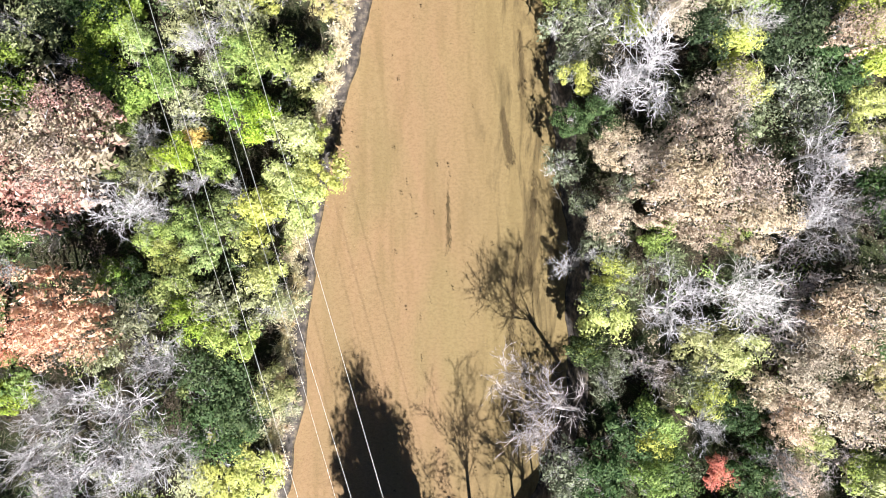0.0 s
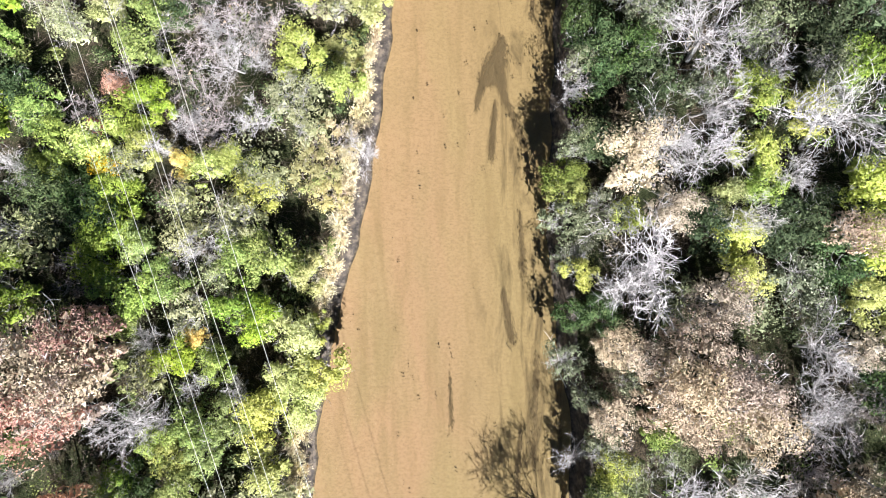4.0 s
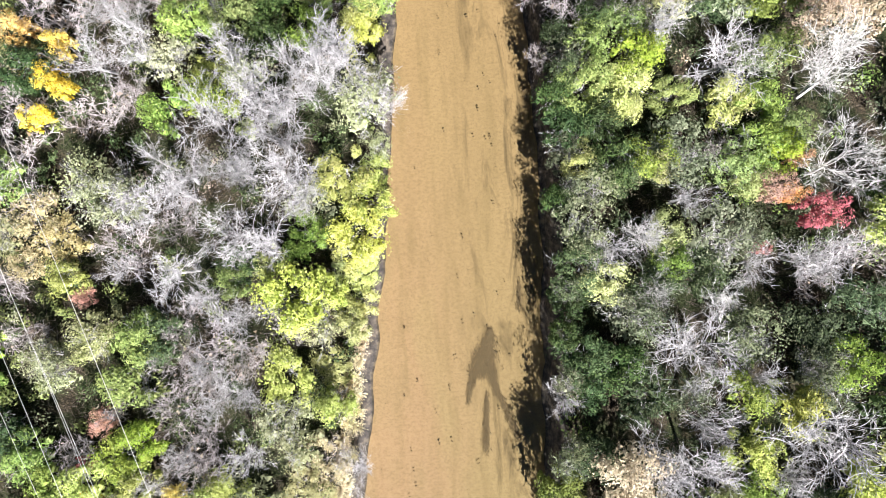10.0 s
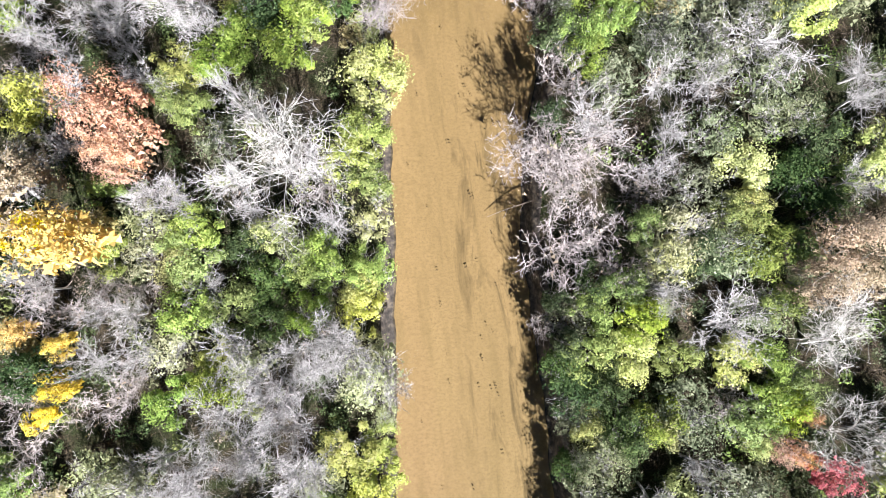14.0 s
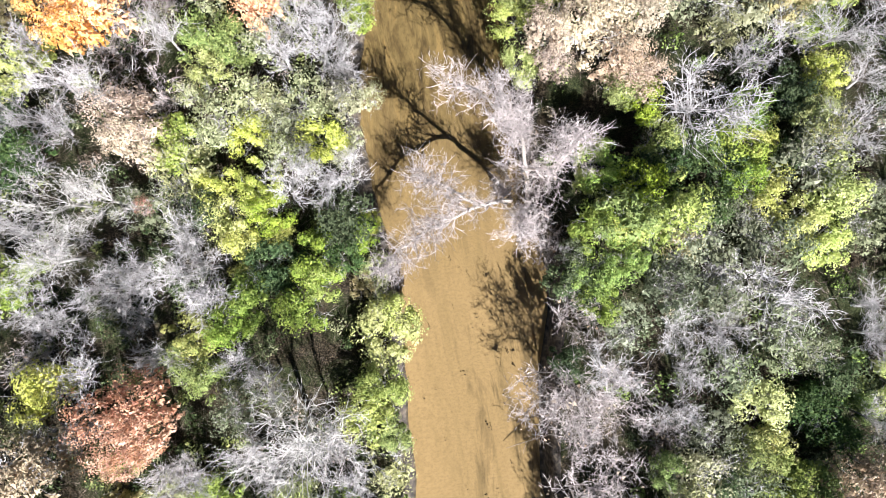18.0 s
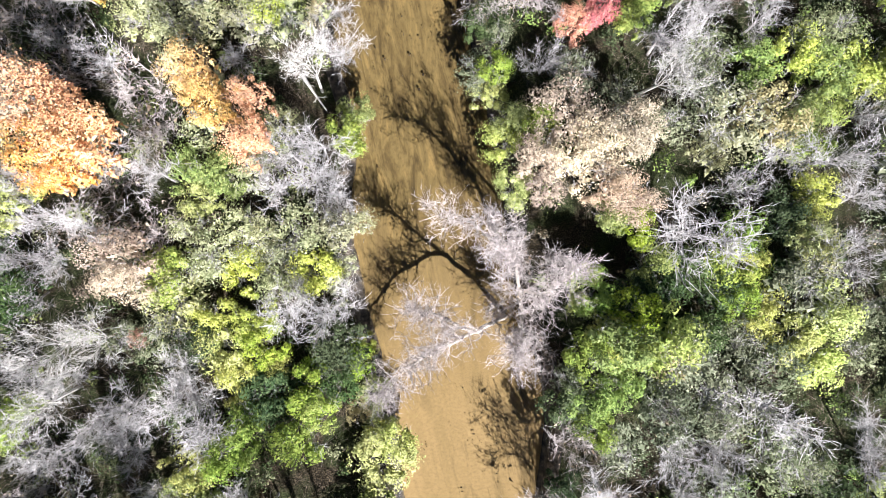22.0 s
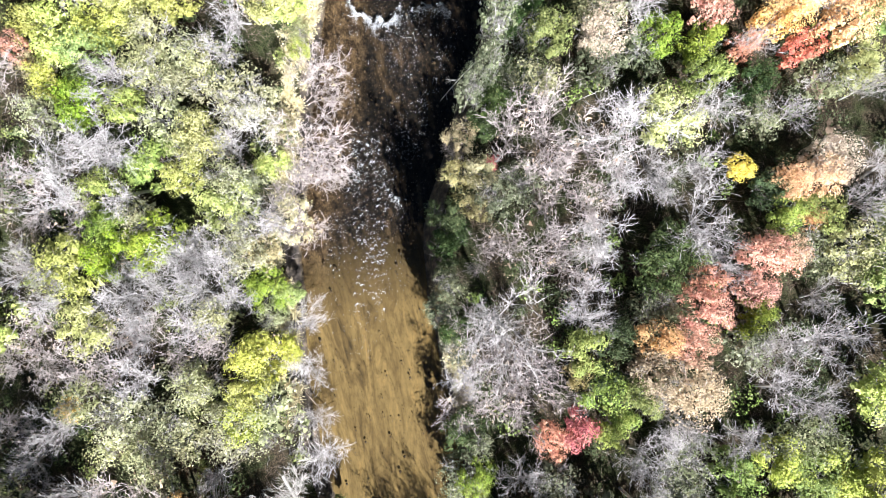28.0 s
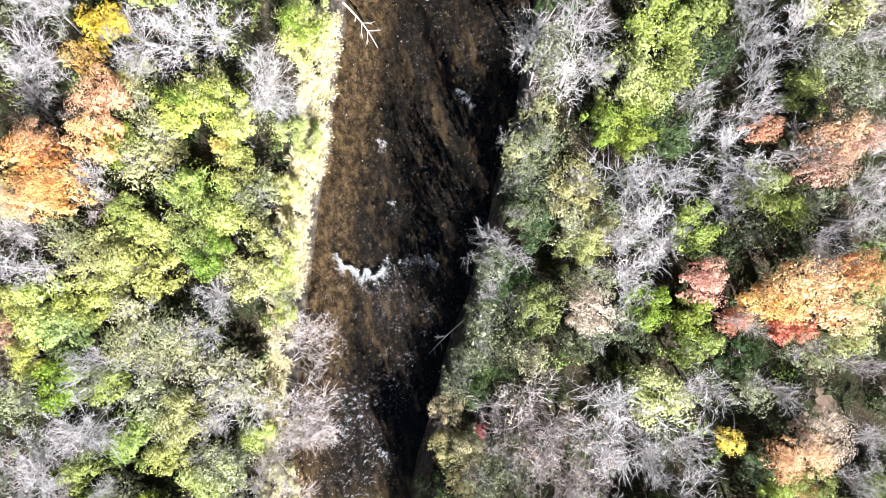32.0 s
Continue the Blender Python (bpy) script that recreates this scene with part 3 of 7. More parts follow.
plant("pale_tree", -17.2, 13.7, 1.7, 5.8)
plant("pale_tree", -19.3, 10.7, 1.9, 5.8)
plant("green_tree", -15.6, 11.2, 2.1, 5.4)
plant("green_tree", -14.3, 9.9, 1.9, 5.5)
plant("lime_tree", -11.4, 8.7, 2.4, 5.4)
plant("lime_tree", -10.2, 6.2, 2.2, 5.8, 6, 0)
plant("lime_tree", -12.2, 6.1, 1.9, 5.3)
plant("green_tree", -25.0, 9.9, 1.7, 5.1)
plant("bare_tree", -22.3, 8.6, 1.5, 5.7)
plant("gold_tree", -18.9, 8.6, 1.0, 3.8)
plant("green_tree", -20.7, 7.3, 1.9, 5.3)
plant("green_tree", -26.3, 6.5, 1.7, 5.1)
plant("pale_tree", -22.3, 6.0, 1.7, 5.7)
plant("bare_tree", -19.1, 5.4, 1.3, 4.8)
plant("bare_tree", -15.7, 4.8, 1.5, 5.0)
plant("green_tree", -17.3, 6.5, 1.5, 5.4)
plant("lime_tree", -14.0, 2.6, 2.4, 5.2)
plant("lime_tree", -11.1, 4.0, 2.0, 5.3)
plant("bare_tree", -23.0, 3.2, 2.8, 11.7)
plant("bare_tree", -21.6, 2.1, 1.9, 6.8)
plant("green_tree", -19.0, 1.8, 1.9, 5.4)
plant("green_tree", -16.4, 2.6, 1.7, 5.5)
plant("green_tree", -22.0, 0.9, 1.5, 5.2)
plant("green_tree", -18.2, 0.0, 1.7, 5.4)
plant("tan_tree", -26.7, 7.8, 4.1, 16.5)
plant("rust_tree", -25.1, 9.3, 2.2, 13.6)
plant("rust_tree", -27.8, 3.8, 2.8, 15.5)
plant("tan_tree", -25.9, 5.3, 2.7, 14.6)
plant("twiggy_shrub", -29.5, 1.8, 2.4, 4.5)
plant("green_tree", -32.7, 0.5, 1.5, 4.9)
plant("bare_tree", -32.2, -1.6, 1.3, 6.2)
plant("twiggy_shrub", -28.2, 13.8, 1.9, 4.4)
plant("rust_tree", -26.6, -3.6, 2.7, 17.6)
plant("rust_tree", -25.5, -6.0, 2.2, 14.7)
plant("rust_tree", -28.2, -5.9, 1.8, 15.6)
plant("green_tree", -32.7, -11.1, 1.7, 4.9)
plant("pale_tree", -26.1, -2.5, 2.1, 5.6)
plant("green_tree", -25.0, -2.1, 1.5, 5.2)
plant("dark_tree", -23.4, -2.5, 1.9, 4.7)
plant("green_tree", -20.7, -2.5, 1.9, 5.3)
plant("lime_tree", -20.9, -0.6, 1.5, 4.8)
plant("pale_tree", -22.7, -5.9, 2.6, 5.7)
plant("pale_tree", -26.1, -7.6, 1.9, 5.6)
plant("twiggy_shrub", -26.0, -4.8, 1.3, 3.2)
plant("bare_tree", -21.5, -8.2, 2.5, 8.8)
plant("bare_tree", -22.4, -11.5, 5.0, 13.8)
plant("bare_tree", -26.9, -11.2, 2.8, 10.6)
plant("bare_tree", -20.7, -14.7, 2.9, 8.9)
plant("bare_tree", -28.6, -14.2, 2.8, 11.6)
plant("bare_tree", -26.8, -16.8, 2.9, 8.6)
plant("bare_tree", -22.3, -17.2, 2.5, 8.8)
plant("dark_tree", -18.7, -8.6, 2.2, 4.9)
plant("dark_tree", -17.4, -10.7, 3.0, 5.0)
plant("dark_tree", -15.3, -12.5, 2.2, 5.2)
plant("dark_tree", -17.0, -13.7, 2.6, 5.1)
plant("green_tree", -19.4, -5.1, 1.9, 5.4)
plant("pale_tree", -16.8, -4.2, 2.1, 6.0)
plant("green_tree", -16.0, -6.4, 2.1, 5.6)
plant("lime_tree", -14.0, -1.7, 2.2, 5.2)
plant("pale_tree", -13.8, -3.8, 2.1, 6.3)
plant("pale_tree", -12.1, -4.4, 1.8, 4.5)
plant("lime_tree", -17.4, -17.2, 3.1, 3.1)
plant("lime_tree", -14.3, -17.6, 2.2, 3.5)
plant("pale_tree", -19.6, -18.1, 2.2, 2.9)
plant("lime_tree", -13.1, -10.7, 1.7, 5.7)
plant("pale_tree", -12.5, -12.3, 1.3, 4.4)
plant("twiggy_shrub", -19.1, -14.6, 1.5, 4.9)
plant("thin_tree", 9.2, 17.1, 1.9, 7.8)
plant("thin_tree", 11.8, 17.5, 2.1, 6.3)
plant("bare_tree", 15.6, 13.8, 4.5, 10.0)
plant("bare_tree", 13.5, 12.1, 2.5, 8.1)
plant("thin_tree", 17.7, 11.1, 2.1, 5.9)
plant("dark_tree", 20.1, 16.4, 2.2, 4.8)
plant("lime_tree", 22.7, 15.6, 2.4, 4.7)
plant("lime_tree", 23.1, 12.5, 1.9, 4.7)
plant("dark_tree", 26.1, 16.4, 2.6, 4.5)
plant("thin_tree", 26.2, 12.4, 2.6, 5.6)
plant("dark_tree", 30.0, 13.4, 2.6, 4.4)
plant("dark_tree", 32.6, 16.4, 2.2, 4.3)
plant("tan_tree", 29.8, 15.8, 2.0, 9.4)
plant("lime_tree", 32.6, 10.4, 2.2, 4.3)
plant("thin_tree", 27.9, 10.3, 2.1, 5.5)
plant("thin_tree", 10.3, 15.3, 1.5, 4.8)
plant("thin_tree", 9.5, 14.2, 1.3, 4.8)
plant("lime_tree", 10.3, 13.1, 1.5, 5.0)
plant("dark_tree", 10.0, 10.0, 1.5, 4.7)
plant("thin_tree", 10.2, 6.7, 1.8, 4.8, 22, 180)
plant("dark_tree", 11.9, 10.0, 1.7, 5.3)
plant("tan_tree", 20.1, 11.0, 2.4, 9.8)
plant("tan_tree", 18.5, 8.5, 2.2, 9.8)
plant("tan_tree", 12.9, 7.6, 1.9, 7.2)
plant("tan_tree", 15.2, 6.7, 1.9, 8.0)
plant("tan_tree", 17.2, 4.8, 2.8, 11.9)
plant("tan_tree", 21.5, 5.2, 2.8, 11.7)
plant("tan_tree", 16.0, 3.7, 2.4, 10.0)
plant("tan_tree", 22.6, 2.0, 2.8, 10.7)
plant("tan_tree", 12.4, 2.1, 1.9, 7.4)
plant("tan_tree", 18.9, 1.7, 2.0, 9.9)
plant("thin_tree", 23.2, 9.4, 2.1, 5.7)
plant("bare_tree", 27.7, 7.0, 3.3, 8.5)
plant("bare_tree", 28.5, 4.1, 2.9, 8.5)
plant("twiggy_shrub", 32.2, 4.7, 2.5, 6.4)
plant("tan_tree", 30.6, 7.3, 1.6, 9.4)
plant("green_tree", 16.5, 0.9, 1.5, 5.5)
plant("lime_tree", 21.4, 1.3, 1.5, 4.8)
plant("bare_tree", 26.9, 1.7, 2.5, 8.6)
plant("twiggy_shrub", 31.4, 1.7, 2.5, 6.4)
plant("thin_tree", 14.2, 4.8, 1.3, 4.5)
plant("dark_tree", 15.2, 5.7, 1.3, 3.6)
plant("thin_tree", 10.9, 3.6, 1.3, 4.6)
plant("bare_tree", 11.0, -1.3, 1.5, 4.8, 21, 180)
plant("thin_tree", 11.8, 0.0, 1.7, 7.0)
plant("lime_tree", 12.8, -1.7, 1.5, 5.4)
plant("lime_tree", 12.3, -4.7, 2.2, 5.5)
plant("thin_tree", 13.9, -2.5, 1.7, 6.2)
plant("bare_tree", 16.4, -4.5, 3.5, 8.0)
plant("white_tree", 21.0, -2.4, 4.4, 10.8)
plant("thin_tree", 16.9, -0.8, 1.7, 6.0)
plant("lime_tree", 20.1, -7.7, 2.6, 4.8)
plant("lime_tree", 22.7, -7.7, 1.9, 4.7)
plant("thin_tree", 19.4, -10.2, 2.3, 5.8)
plant("twiggy_shrub", 16.2, -9.0, 2.2, 5.0)
plant("dark_tree", 11.0, -7.7, 1.7, 6.7)
plant("green_tree", 10.9, -7.6, 1.1, 5.7)
plant("thin_tree", 13.3, -8.6, 1.3, 4.7)
plant("dark_tree", 14.1, -13.7, 2.6, 5.1)
plant("green_tree", 16.5, -12.8, 2.1, 5.5)
plant("lime_tree", 16.2, -14.6, 1.5, 5.0)
plant("dark_tree", 11.9, -17.2, 2.6, 5.2)
plant("dark_tree", 17.1, -17.2, 2.6, 4.9)
plant("green_tree", 15.7, -17.5, 1.7, 5.4)
plant("thin_tree", 9.5, -16.6, 2.1, 7.8, 3, 180)
plant("lime_tree", 20.5, -11.2, 1.7, 4.8)
plant("bare_tree", 19.1, -13.5, 1.6, 8.8)
plant("red_tree", 21.2, -17.0, 1.3, 3.7)
plant("dark_tree", 22.7, -12.5, 1.9, 4.7)
plant("twiggy_shrub", 26.7, -1.6, 2.5, 6.6)
plant("twiggy_shrub", 26.7, -4.2, 2.5, 6.6)
plant("tan_tree", 29.0, -4.8, 2.8, 9.5)
plant("tan_tree", 27.2, -7.4, 2.5, 7.6)
plant("tan_tree", 30.6, -7.2, 2.0, 9.4)
plant("tan_tree", 27.7, -10.8, 2.5, 7.5)
plant("tan_tree", 30.2, -12.1, 2.4, 9.4)
plant("tan_tree", 25.9, -13.0, 2.1, 6.6)
plant("twiggy_shrub", 30.0, -16.3, 2.6, 4.4)
plant("tan_tree", 25.9, -16.8, 1.9, 6.6)
plant("dark_tree", 24.0, -16.8, 2.6, 4.6)
plant("bare_tree", 25.3, -16.0, 2.1, 8.6)
plant("green_tree", 32.4, -17.1, 2.1, 4.8)
plant("tan_tree", 24.1, -10.6, 1.7, 5.7)
plant("twiggy_shrub", 24.8, -6.9, 2.2, 4.6)
plant("lime_tree", 28.3, -15.0, 1.7, 4.5)
plant("twiggy_shrub", -29.9, 47.7, 3.2, 5.0)
plant("straw_shrub", -28.8, 43.7, 2.6, 3.2)
plant("pale_tree", -24.6, 46.2, 2.1, 5.4)
plant("pale_tree", -22.5, 44.7, 2.5, 6.5)
plant("straw_shrub", -27.1, 41.9, 2.0, 3.3)
plant("pale_tree", -31.0, 42.8, 1.9, 4.2)
plant("bare_tree", -21.8, 45.3, 2.1, 6.0)
plant("bare_tree", -20.9, 43.1, 2.4, 6.3)
plant("bare_tree", -17.2, 44.5, 2.5, 8.6)
plant("twiggy_shrub", -18.2, 42.7, 1.9, 4.6)
plant("bare_tree", -18.7, 47.0, 1.6, 8.6)
plant("bare_tree", -13.9, 46.6, 2.8, 6.0)
plant("bare_tree", -9.1, 45.3, 2.8, 11.0)
plant("bare_tree", -13.0, 41.8, 2.8, 11.8)
plant("bare_tree", -11.2, 40.5, 2.3, 8.9)
plant("pale_tree", -8.5, 43.4, 2.2, 3.2)
plant("green_tree", -8.6, 40.8, 2.0, 3.6)
plant("lime_tree", -5.8, 45.9, 2.4, 3.4)
plant("lime_tree", -3.7, 43.4, 2.0, 3.7)
plant("lime_tree", -4.6, 41.0, 2.4, 4.6)
plant("lime_tree", -5.3, 39.5, 1.8, 2.2)
plant("lime_tree", -11.7, 39.4, 1.5, 3.1)
plant("dark_tree", -13.9, 39.3, 1.8, 3.0)
plant("twiggy_shrub", -22.5, 41.2, 2.4, 4.5)
plant("bare_tree", -21.9, 39.3, 1.9, 5.5)
plant("bare_tree", -17.5, 39.0, 2.3, 6.7)
plant("straw_shrub", -30.2, 40.3, 1.7, 3.2)
plant("lime_tree", -26.5, 39.2, 1.5, 4.3)
plant("rust_tree", -25.9, 37.6, 1.0, 2.4)
plant("lime_tree", -9.6, 36.6, 2.7, 6.5)
plant("pale_tree", -8.4, 34.6, 2.0, 4.1)
plant("twiggy_shrub", -10.0, 34.2, 1.7, 5.0)
plant("lime_tree", -7.1, 37.8, 1.3, 2.0)
plant("lime_tree", -5.0, 37.8, 1.6, 2.0)
plant("lime_tree", -5.5, 35.5, 1.8, 2.4)
plant("lime_tree", -7.4, 36.8, 1.7, 4.2)
plant("bare_tree", -13.8, 35.5, 2.5, 6.8)
plant("bare_tree", -16.2, 37.0, 2.1, 6.0)
plant("green_tree", -14.4, 38.0, 1.5, 3.4)
plant("pale_tree", -24.6, 34.8, 2.1, 5.4)
plant("lime_tree", -25.4, 34.0, 1.5, 4.4)
plant("green_tree", -21.7, 34.6, 1.9, 5.5)
plant("twiggy_shrub", -30.5, 35.5, 1.9, 4.2)
plant("pale_tree", -28.5, 33.2, 1.7, 5.3)
plant("pale_tree", -27.7, 32.2, 1.7, 5.3)
plant("green_tree", -22.0, 31.7, 2.6, 5.0)
plant("dark_tree", -19.8, 34.6, 2.2, 4.6)
plant("twiggy_shrub", -18.6, 32.9, 2.1, 5.3)
plant("bare_tree", -16.7, 32.3, 2.1, 5.7)
plant("twiggy_shrub", -14.7, 33.1, 2.6, 4.8)
plant("twiggy_shrub", -13.0, 32.6, 1.7, 4.9)
plant("twiggy_shrub", -17.0, 30.6, 1.7, 4.7)
plant("bare_tree", -13.8, 30.1, 1.9, 5.8)
plant("lime_tree", -10.8, 30.4, 2.4, 3.2)
plant("lime_tree", -7.4, 30.7, 1.8, 2.0)
plant("twiggy_shrub", -18.2, 35.5, 1.6, 5.0)
plant("dark_tree", -31.7, 27.8, 2.2, 4.2)
plant("green_tree", -30.3, 26.1, 2.1, 4.8)
plant("rust_tree", -24.9, 28.0, 1.2, 3.4)
plant("twiggy_shrub", -27.1, 25.9, 1.9, 4.4)
plant("twiggy_shrub", -24.3, 29.2, 1.7, 4.5)
plant("green_tree", -23.4, 25.3, 2.2, 4.5)
plant("red_tree", -26.7, 24.9, 0.8, 2.4)
plant("green_tree", -21.7, 26.6, 1.7, 5.1)
plant("twiggy_shrub", -19.2, 28.2, 2.2, 4.6)
plant("bare_tree", -19.4, 25.2, 1.7, 4.7)
plant("bare_tree", -15.6, 29.3, 2.1, 5.8)
plant("twiggy_shrub", -17.9, 26.4, 2.4, 6.0)
plant("twiggy_shrub", -17.6, 24.3, 1.9, 6.0)
plant("bare_tree", -14.0, 25.4, 1.9, 5.9)
plant("pale_tree", -9.9, 27.7, 1.3, 2.6)
plant("lime_tree", -7.4, 28.1, 1.8, 4.4)
plant("pale_tree", -11.7, 27.0, 2.0, 4.0)
plant("pale_tree", -10.1, 24.7, 2.0, 4.1)
plant("straw_shrub", -8.7, 23.6, 2.3, 2.0)
plant("straw_shrub", -10.1, 21.5, 2.2, 2.0)
plant("bare_tree", -6.1, 22.3, 2.0, 4.8)
plant("lime_tree", -16.0, 22.3, 2.2, 3.0)
plant("pale_tree", -13.3, 20.9, 2.2, 3.9)
plant("gold_tree", -19.8, 21.7, 1.3, 3.7)
plant("lime_tree", -17.8, 21.2, 1.5, 4.7)
plant("lime_tree", -14.3, 19.6, 2.0, 3.1)
plant("green_tree", -28.7, 23.5, 1.9, 4.8)
plant("lime_tree", -25.9, 23.7, 2.2, 4.4)
plant("gold_tree", -25.8, 21.9, 1.3, 3.4)
plant("pale_tree", -23.5, 21.6, 1.7, 5.5)
plant("bare_tree", -21.2, 22.7, 1.5, 4.6)
plant("green_tree", -29.6, 21.8, 1.7, 4.8)
plant("lime_tree", -22.9, 23.2, 1.7, 4.5)
plant("dark_tree", -29.7, 20.1, 2.0, 6.5)
plant("twiggy_shrub", -20.5, 19.6, 1.5, 4.7)
plant("pale_tree", -19.0, 18.9, 1.7, 5.7)
plant("bare_tree", -31.2, 21.4, 1.6, 8.3)
plant("dark_tree", -27.7, 20.0, 2.2, 4.4)
plant("dark_tree", -26.5, 18.2, 2.2, 4.4)
plant("green_tree", -24.6, 19.9, 1.9, 5.0)
plant("pale_tree", -16.5, 17.6, 2.2, 3.8)
plant("straw_shrub", -8.9, 19.5, 1.6, 2.0)
plant("thin_tree", 11.4, 46.1, 1.8, 4.0)
plant("lime_tree", 12.5, 45.4, 1.5, 4.4)
plant("dark_tree", 15.2, 45.3, 2.1, 6.1)
plant("thin_tree", 13.4, 43.3, 1.9, 6.2)
plant("green_tree", 17.8, 45.3, 1.9, 5.4)
plant("lime_tree", 18.3, 44.6, 1.5, 4.9)
plant("dark_tree", 15.7, 43.8, 1.7, 5.0)
plant("thin_tree", 20.2, 44.3, 2.3, 5.8)
plant("bare_tree", 19.8, 41.7, 1.8, 8.8)
plant("green_tree", 24.6, 44.2, 2.1, 5.1)
plant("lime_tree", 25.1, 43.0, 1.5, 4.6)
plant("green_tree", 27.6, 44.9, 1.9, 5.0)
plant("rust_tree", 28.7, 44.3, 0.8, 5.5)
plant("rust_tree", 26.6, 42.3, 1.4, 6.6)
plant("red_tree", 29.5, 40.2, 1.7, 7.5)
plant("orange_tree", 27.7, 41.8, 0.9, 6.5)
plant("bare_tree", 28.3, 37.1, 2.8, 9.5)
plant("twiggy_shrub", 29.5, 35.1, 1.7, 4.5)
plant("white_tree", 30.2, 43.0, 3.2, 11.4)
plant("dark_tree", 35.1, 41.5, 1.3, 2.9)
plant("thin_tree", 12.0, 40.8, 2.3, 6.5)
plant("thin_tree", 12.8, 39.1, 1.7, 6.3)
plant("white_tree", 16.3, 39.9, 2.3, 8.0)
plant("lime_tree", 18.5, 39.4, 1.9, 4.9)
plant("thin_tree", 22.3, 39.0, 3.2, 6.5)
plant("thin_tree", 24.2, 39.0, 1.7, 5.7)
plant("bare_tree", 28.4, 36.7, 2.4, 6.3)
plant("bare_tree", 14.8, 38.0, 2.5, 6.0)
plant("dark_tree", 11.6, 37.6, 2.2, 5.7)
plant("lime_tree", 13.7, 36.2, 1.7, 5.2)
plant("dark_tree", 17.5, 36.0, 2.2, 4.9)
plant("green_tree", 18.8, 37.2, 1.7, 5.4)
plant("dark_tree", 21.0, 36.3, 2.2, 4.8)
plant("bare_tree", 24.7, 36.5, 1.9, 6.0)
plant("red_tree", 25.8, 37.7, 0.6, 4.6)
plant("dark_tree", 11.3, 34.7, 1.8, 3.8)
plant("white_tree", 17.5, 35.0, 1.7, 6.9)
plant("white_tree", 22.1, 34.0, 1.7, 6.7)
plant("thin_tree", 14.9, 33.6, 2.2, 5.1)
plant("thin_tree", 16.3, 32.6, 1.9, 6.0)
plant("bare_tree", 19.7, 29.8, 4.1, 8.8)
plant("thin_tree", 24.5, 31.6, 2.4, 6.5)
plant("thin_tree", 23.1, 31.0, 1.7, 5.7)
plant("thin_tree", 23.6, 32.2, 1.1, 3.7)
plant("dark_tree", 29.4, 31.6, 2.6, 4.5)
plant("dark_tree", 33.3, 32.8, 2.2, 4.3)
plant("green_tree", 31.8, 28.5, 2.1, 5.4)
plant("thin_tree", 29.3, 28.6, 2.1, 5.4)
plant("dark_tree", 11.7, 30.7, 2.2, 5.4)
plant("dark_tree", 14.1, 29.7, 2.1, 6.1)
plant("bare_tree", 24.2, 28.0, 2.4, 6.4)
plant("bare_tree", 10.1, 27.3, 1.8, 4.6)
plant("dark_tree", 12.1, 28.1, 1.7, 5.3)
plant("dark_tree", 15.9, 27.1, 2.5, 6.5)
plant("thin_tree", 19.5, 26.9, 1.7, 5.8)
plant("bare_tree", 19.9, 25.3, 2.1, 8.8)
plant("green_tree", 24.3, 27.2, 2.1, 5.1)
plant("lime_tree", 28.2, 25.3, 2.2, 4.5)
plant("thin_tree", 30.1, 26.9, 1.7, 5.4)
plant("bare_tree", 28.5, 22.7, 4.3, 11.5)
plant("tan_tree", 14.1, 21.5, 2.9, 9.1)
plant("bare_tree", 16.3, 22.3, 3.2, 9.9)
plant("bare_tree", 19.5, 21.8, 2.8, 9.8)
plant("tan_tree", 17.2, 17.9, 2.1, 6.9)
plant("lime_tree", 21.9, 18.7, 1.7, 4.7)
plant("lime_tree", 24.2, 22.0, 2.2, 4.6)
plant("green_tree", 24.4, 19.5, 1.7, 5.1)
plant("bare_tree", 26.4, 20.3, 2.4, 6.3)
plant("dark_tree", 11.8, 23.0, 1.9, 5.3)
plant("green_tree", 9.4, 20.3, 1.8, 4.8)
plant("lime_tree", 9.7, 19.0, 1.8, 4.6)
plant("lime_tree", 14.2, 17.3, 1.5, 5.0)
plant("white_tree", 22.8, 17.1, 2.1, 8.7)
plant("dark_tree", 28.7, 17.5, 2.2, 4.4)
plant("twiggy_shrub", -26.5, 76.8, 2.1, 6.0)
plant("bare_tree", -23.1, 74.9, 2.5, 8.3)
plant("rust_tree", -18.0, 72.3, 2.4, 16.5)
plant("rust_tree", -17.8, 70.3, 2.1, 15.5)
plant("rust_tree", -18.1, 69.3, 1.5, 12.5)
plant("bare_tree", -17.0, 75.1, 2.1, 8.5)
plant("bare_tree", -23.1, 70.8, 2.5, 8.3)
plant("pale_tree", -27.5, 71.8, 1.7, 5.2)
plant("rust_tree", -19.1, 68.7, 1.3, 10.5)
plant("lime_tree", -15.1, 75.7, 1.9, 4.6)
plant("green_tree", -15.6, 74.0, 1.7, 5.1)
plant("green_tree", -14.0, 72.5, 1.7, 5.1)
plant("bare_tree", -11.1, 73.6, 1.6, 8.7)
plant("bare_tree", -9.2, 72.1, 2.1, 8.8)
plant("white_tree", -7.5, 67.8, 4.9, 14.9)
plant("thin_tree", -11.9, 70.0, 2.1, 6.5)
plant("bare_tree", -11.4, 66.7, 2.5, 8.8)
plant("bare_tree", -5.3, 66.8, 2.8, 12.0)
plant("twiggy_shrub", -5.8, 66.1, 2.2, 5.0)
plant("green_tree", -1.6, 69.4, 2.1, 6.1)
plant("lime_tree", -0.4, 73.4, 2.6, 5.5)
plant("lime_tree", 0.1, 74.6, 1.7, 5.8, 9, 0)
plant("lime_tree", -2.7, 67.5, 2.2, 5.3)
plant("green_tree", -1.6, 66.2, 2.0, 4.8)
plant("pale_tree", -2.0, 63.2, 2.0, 4.8)
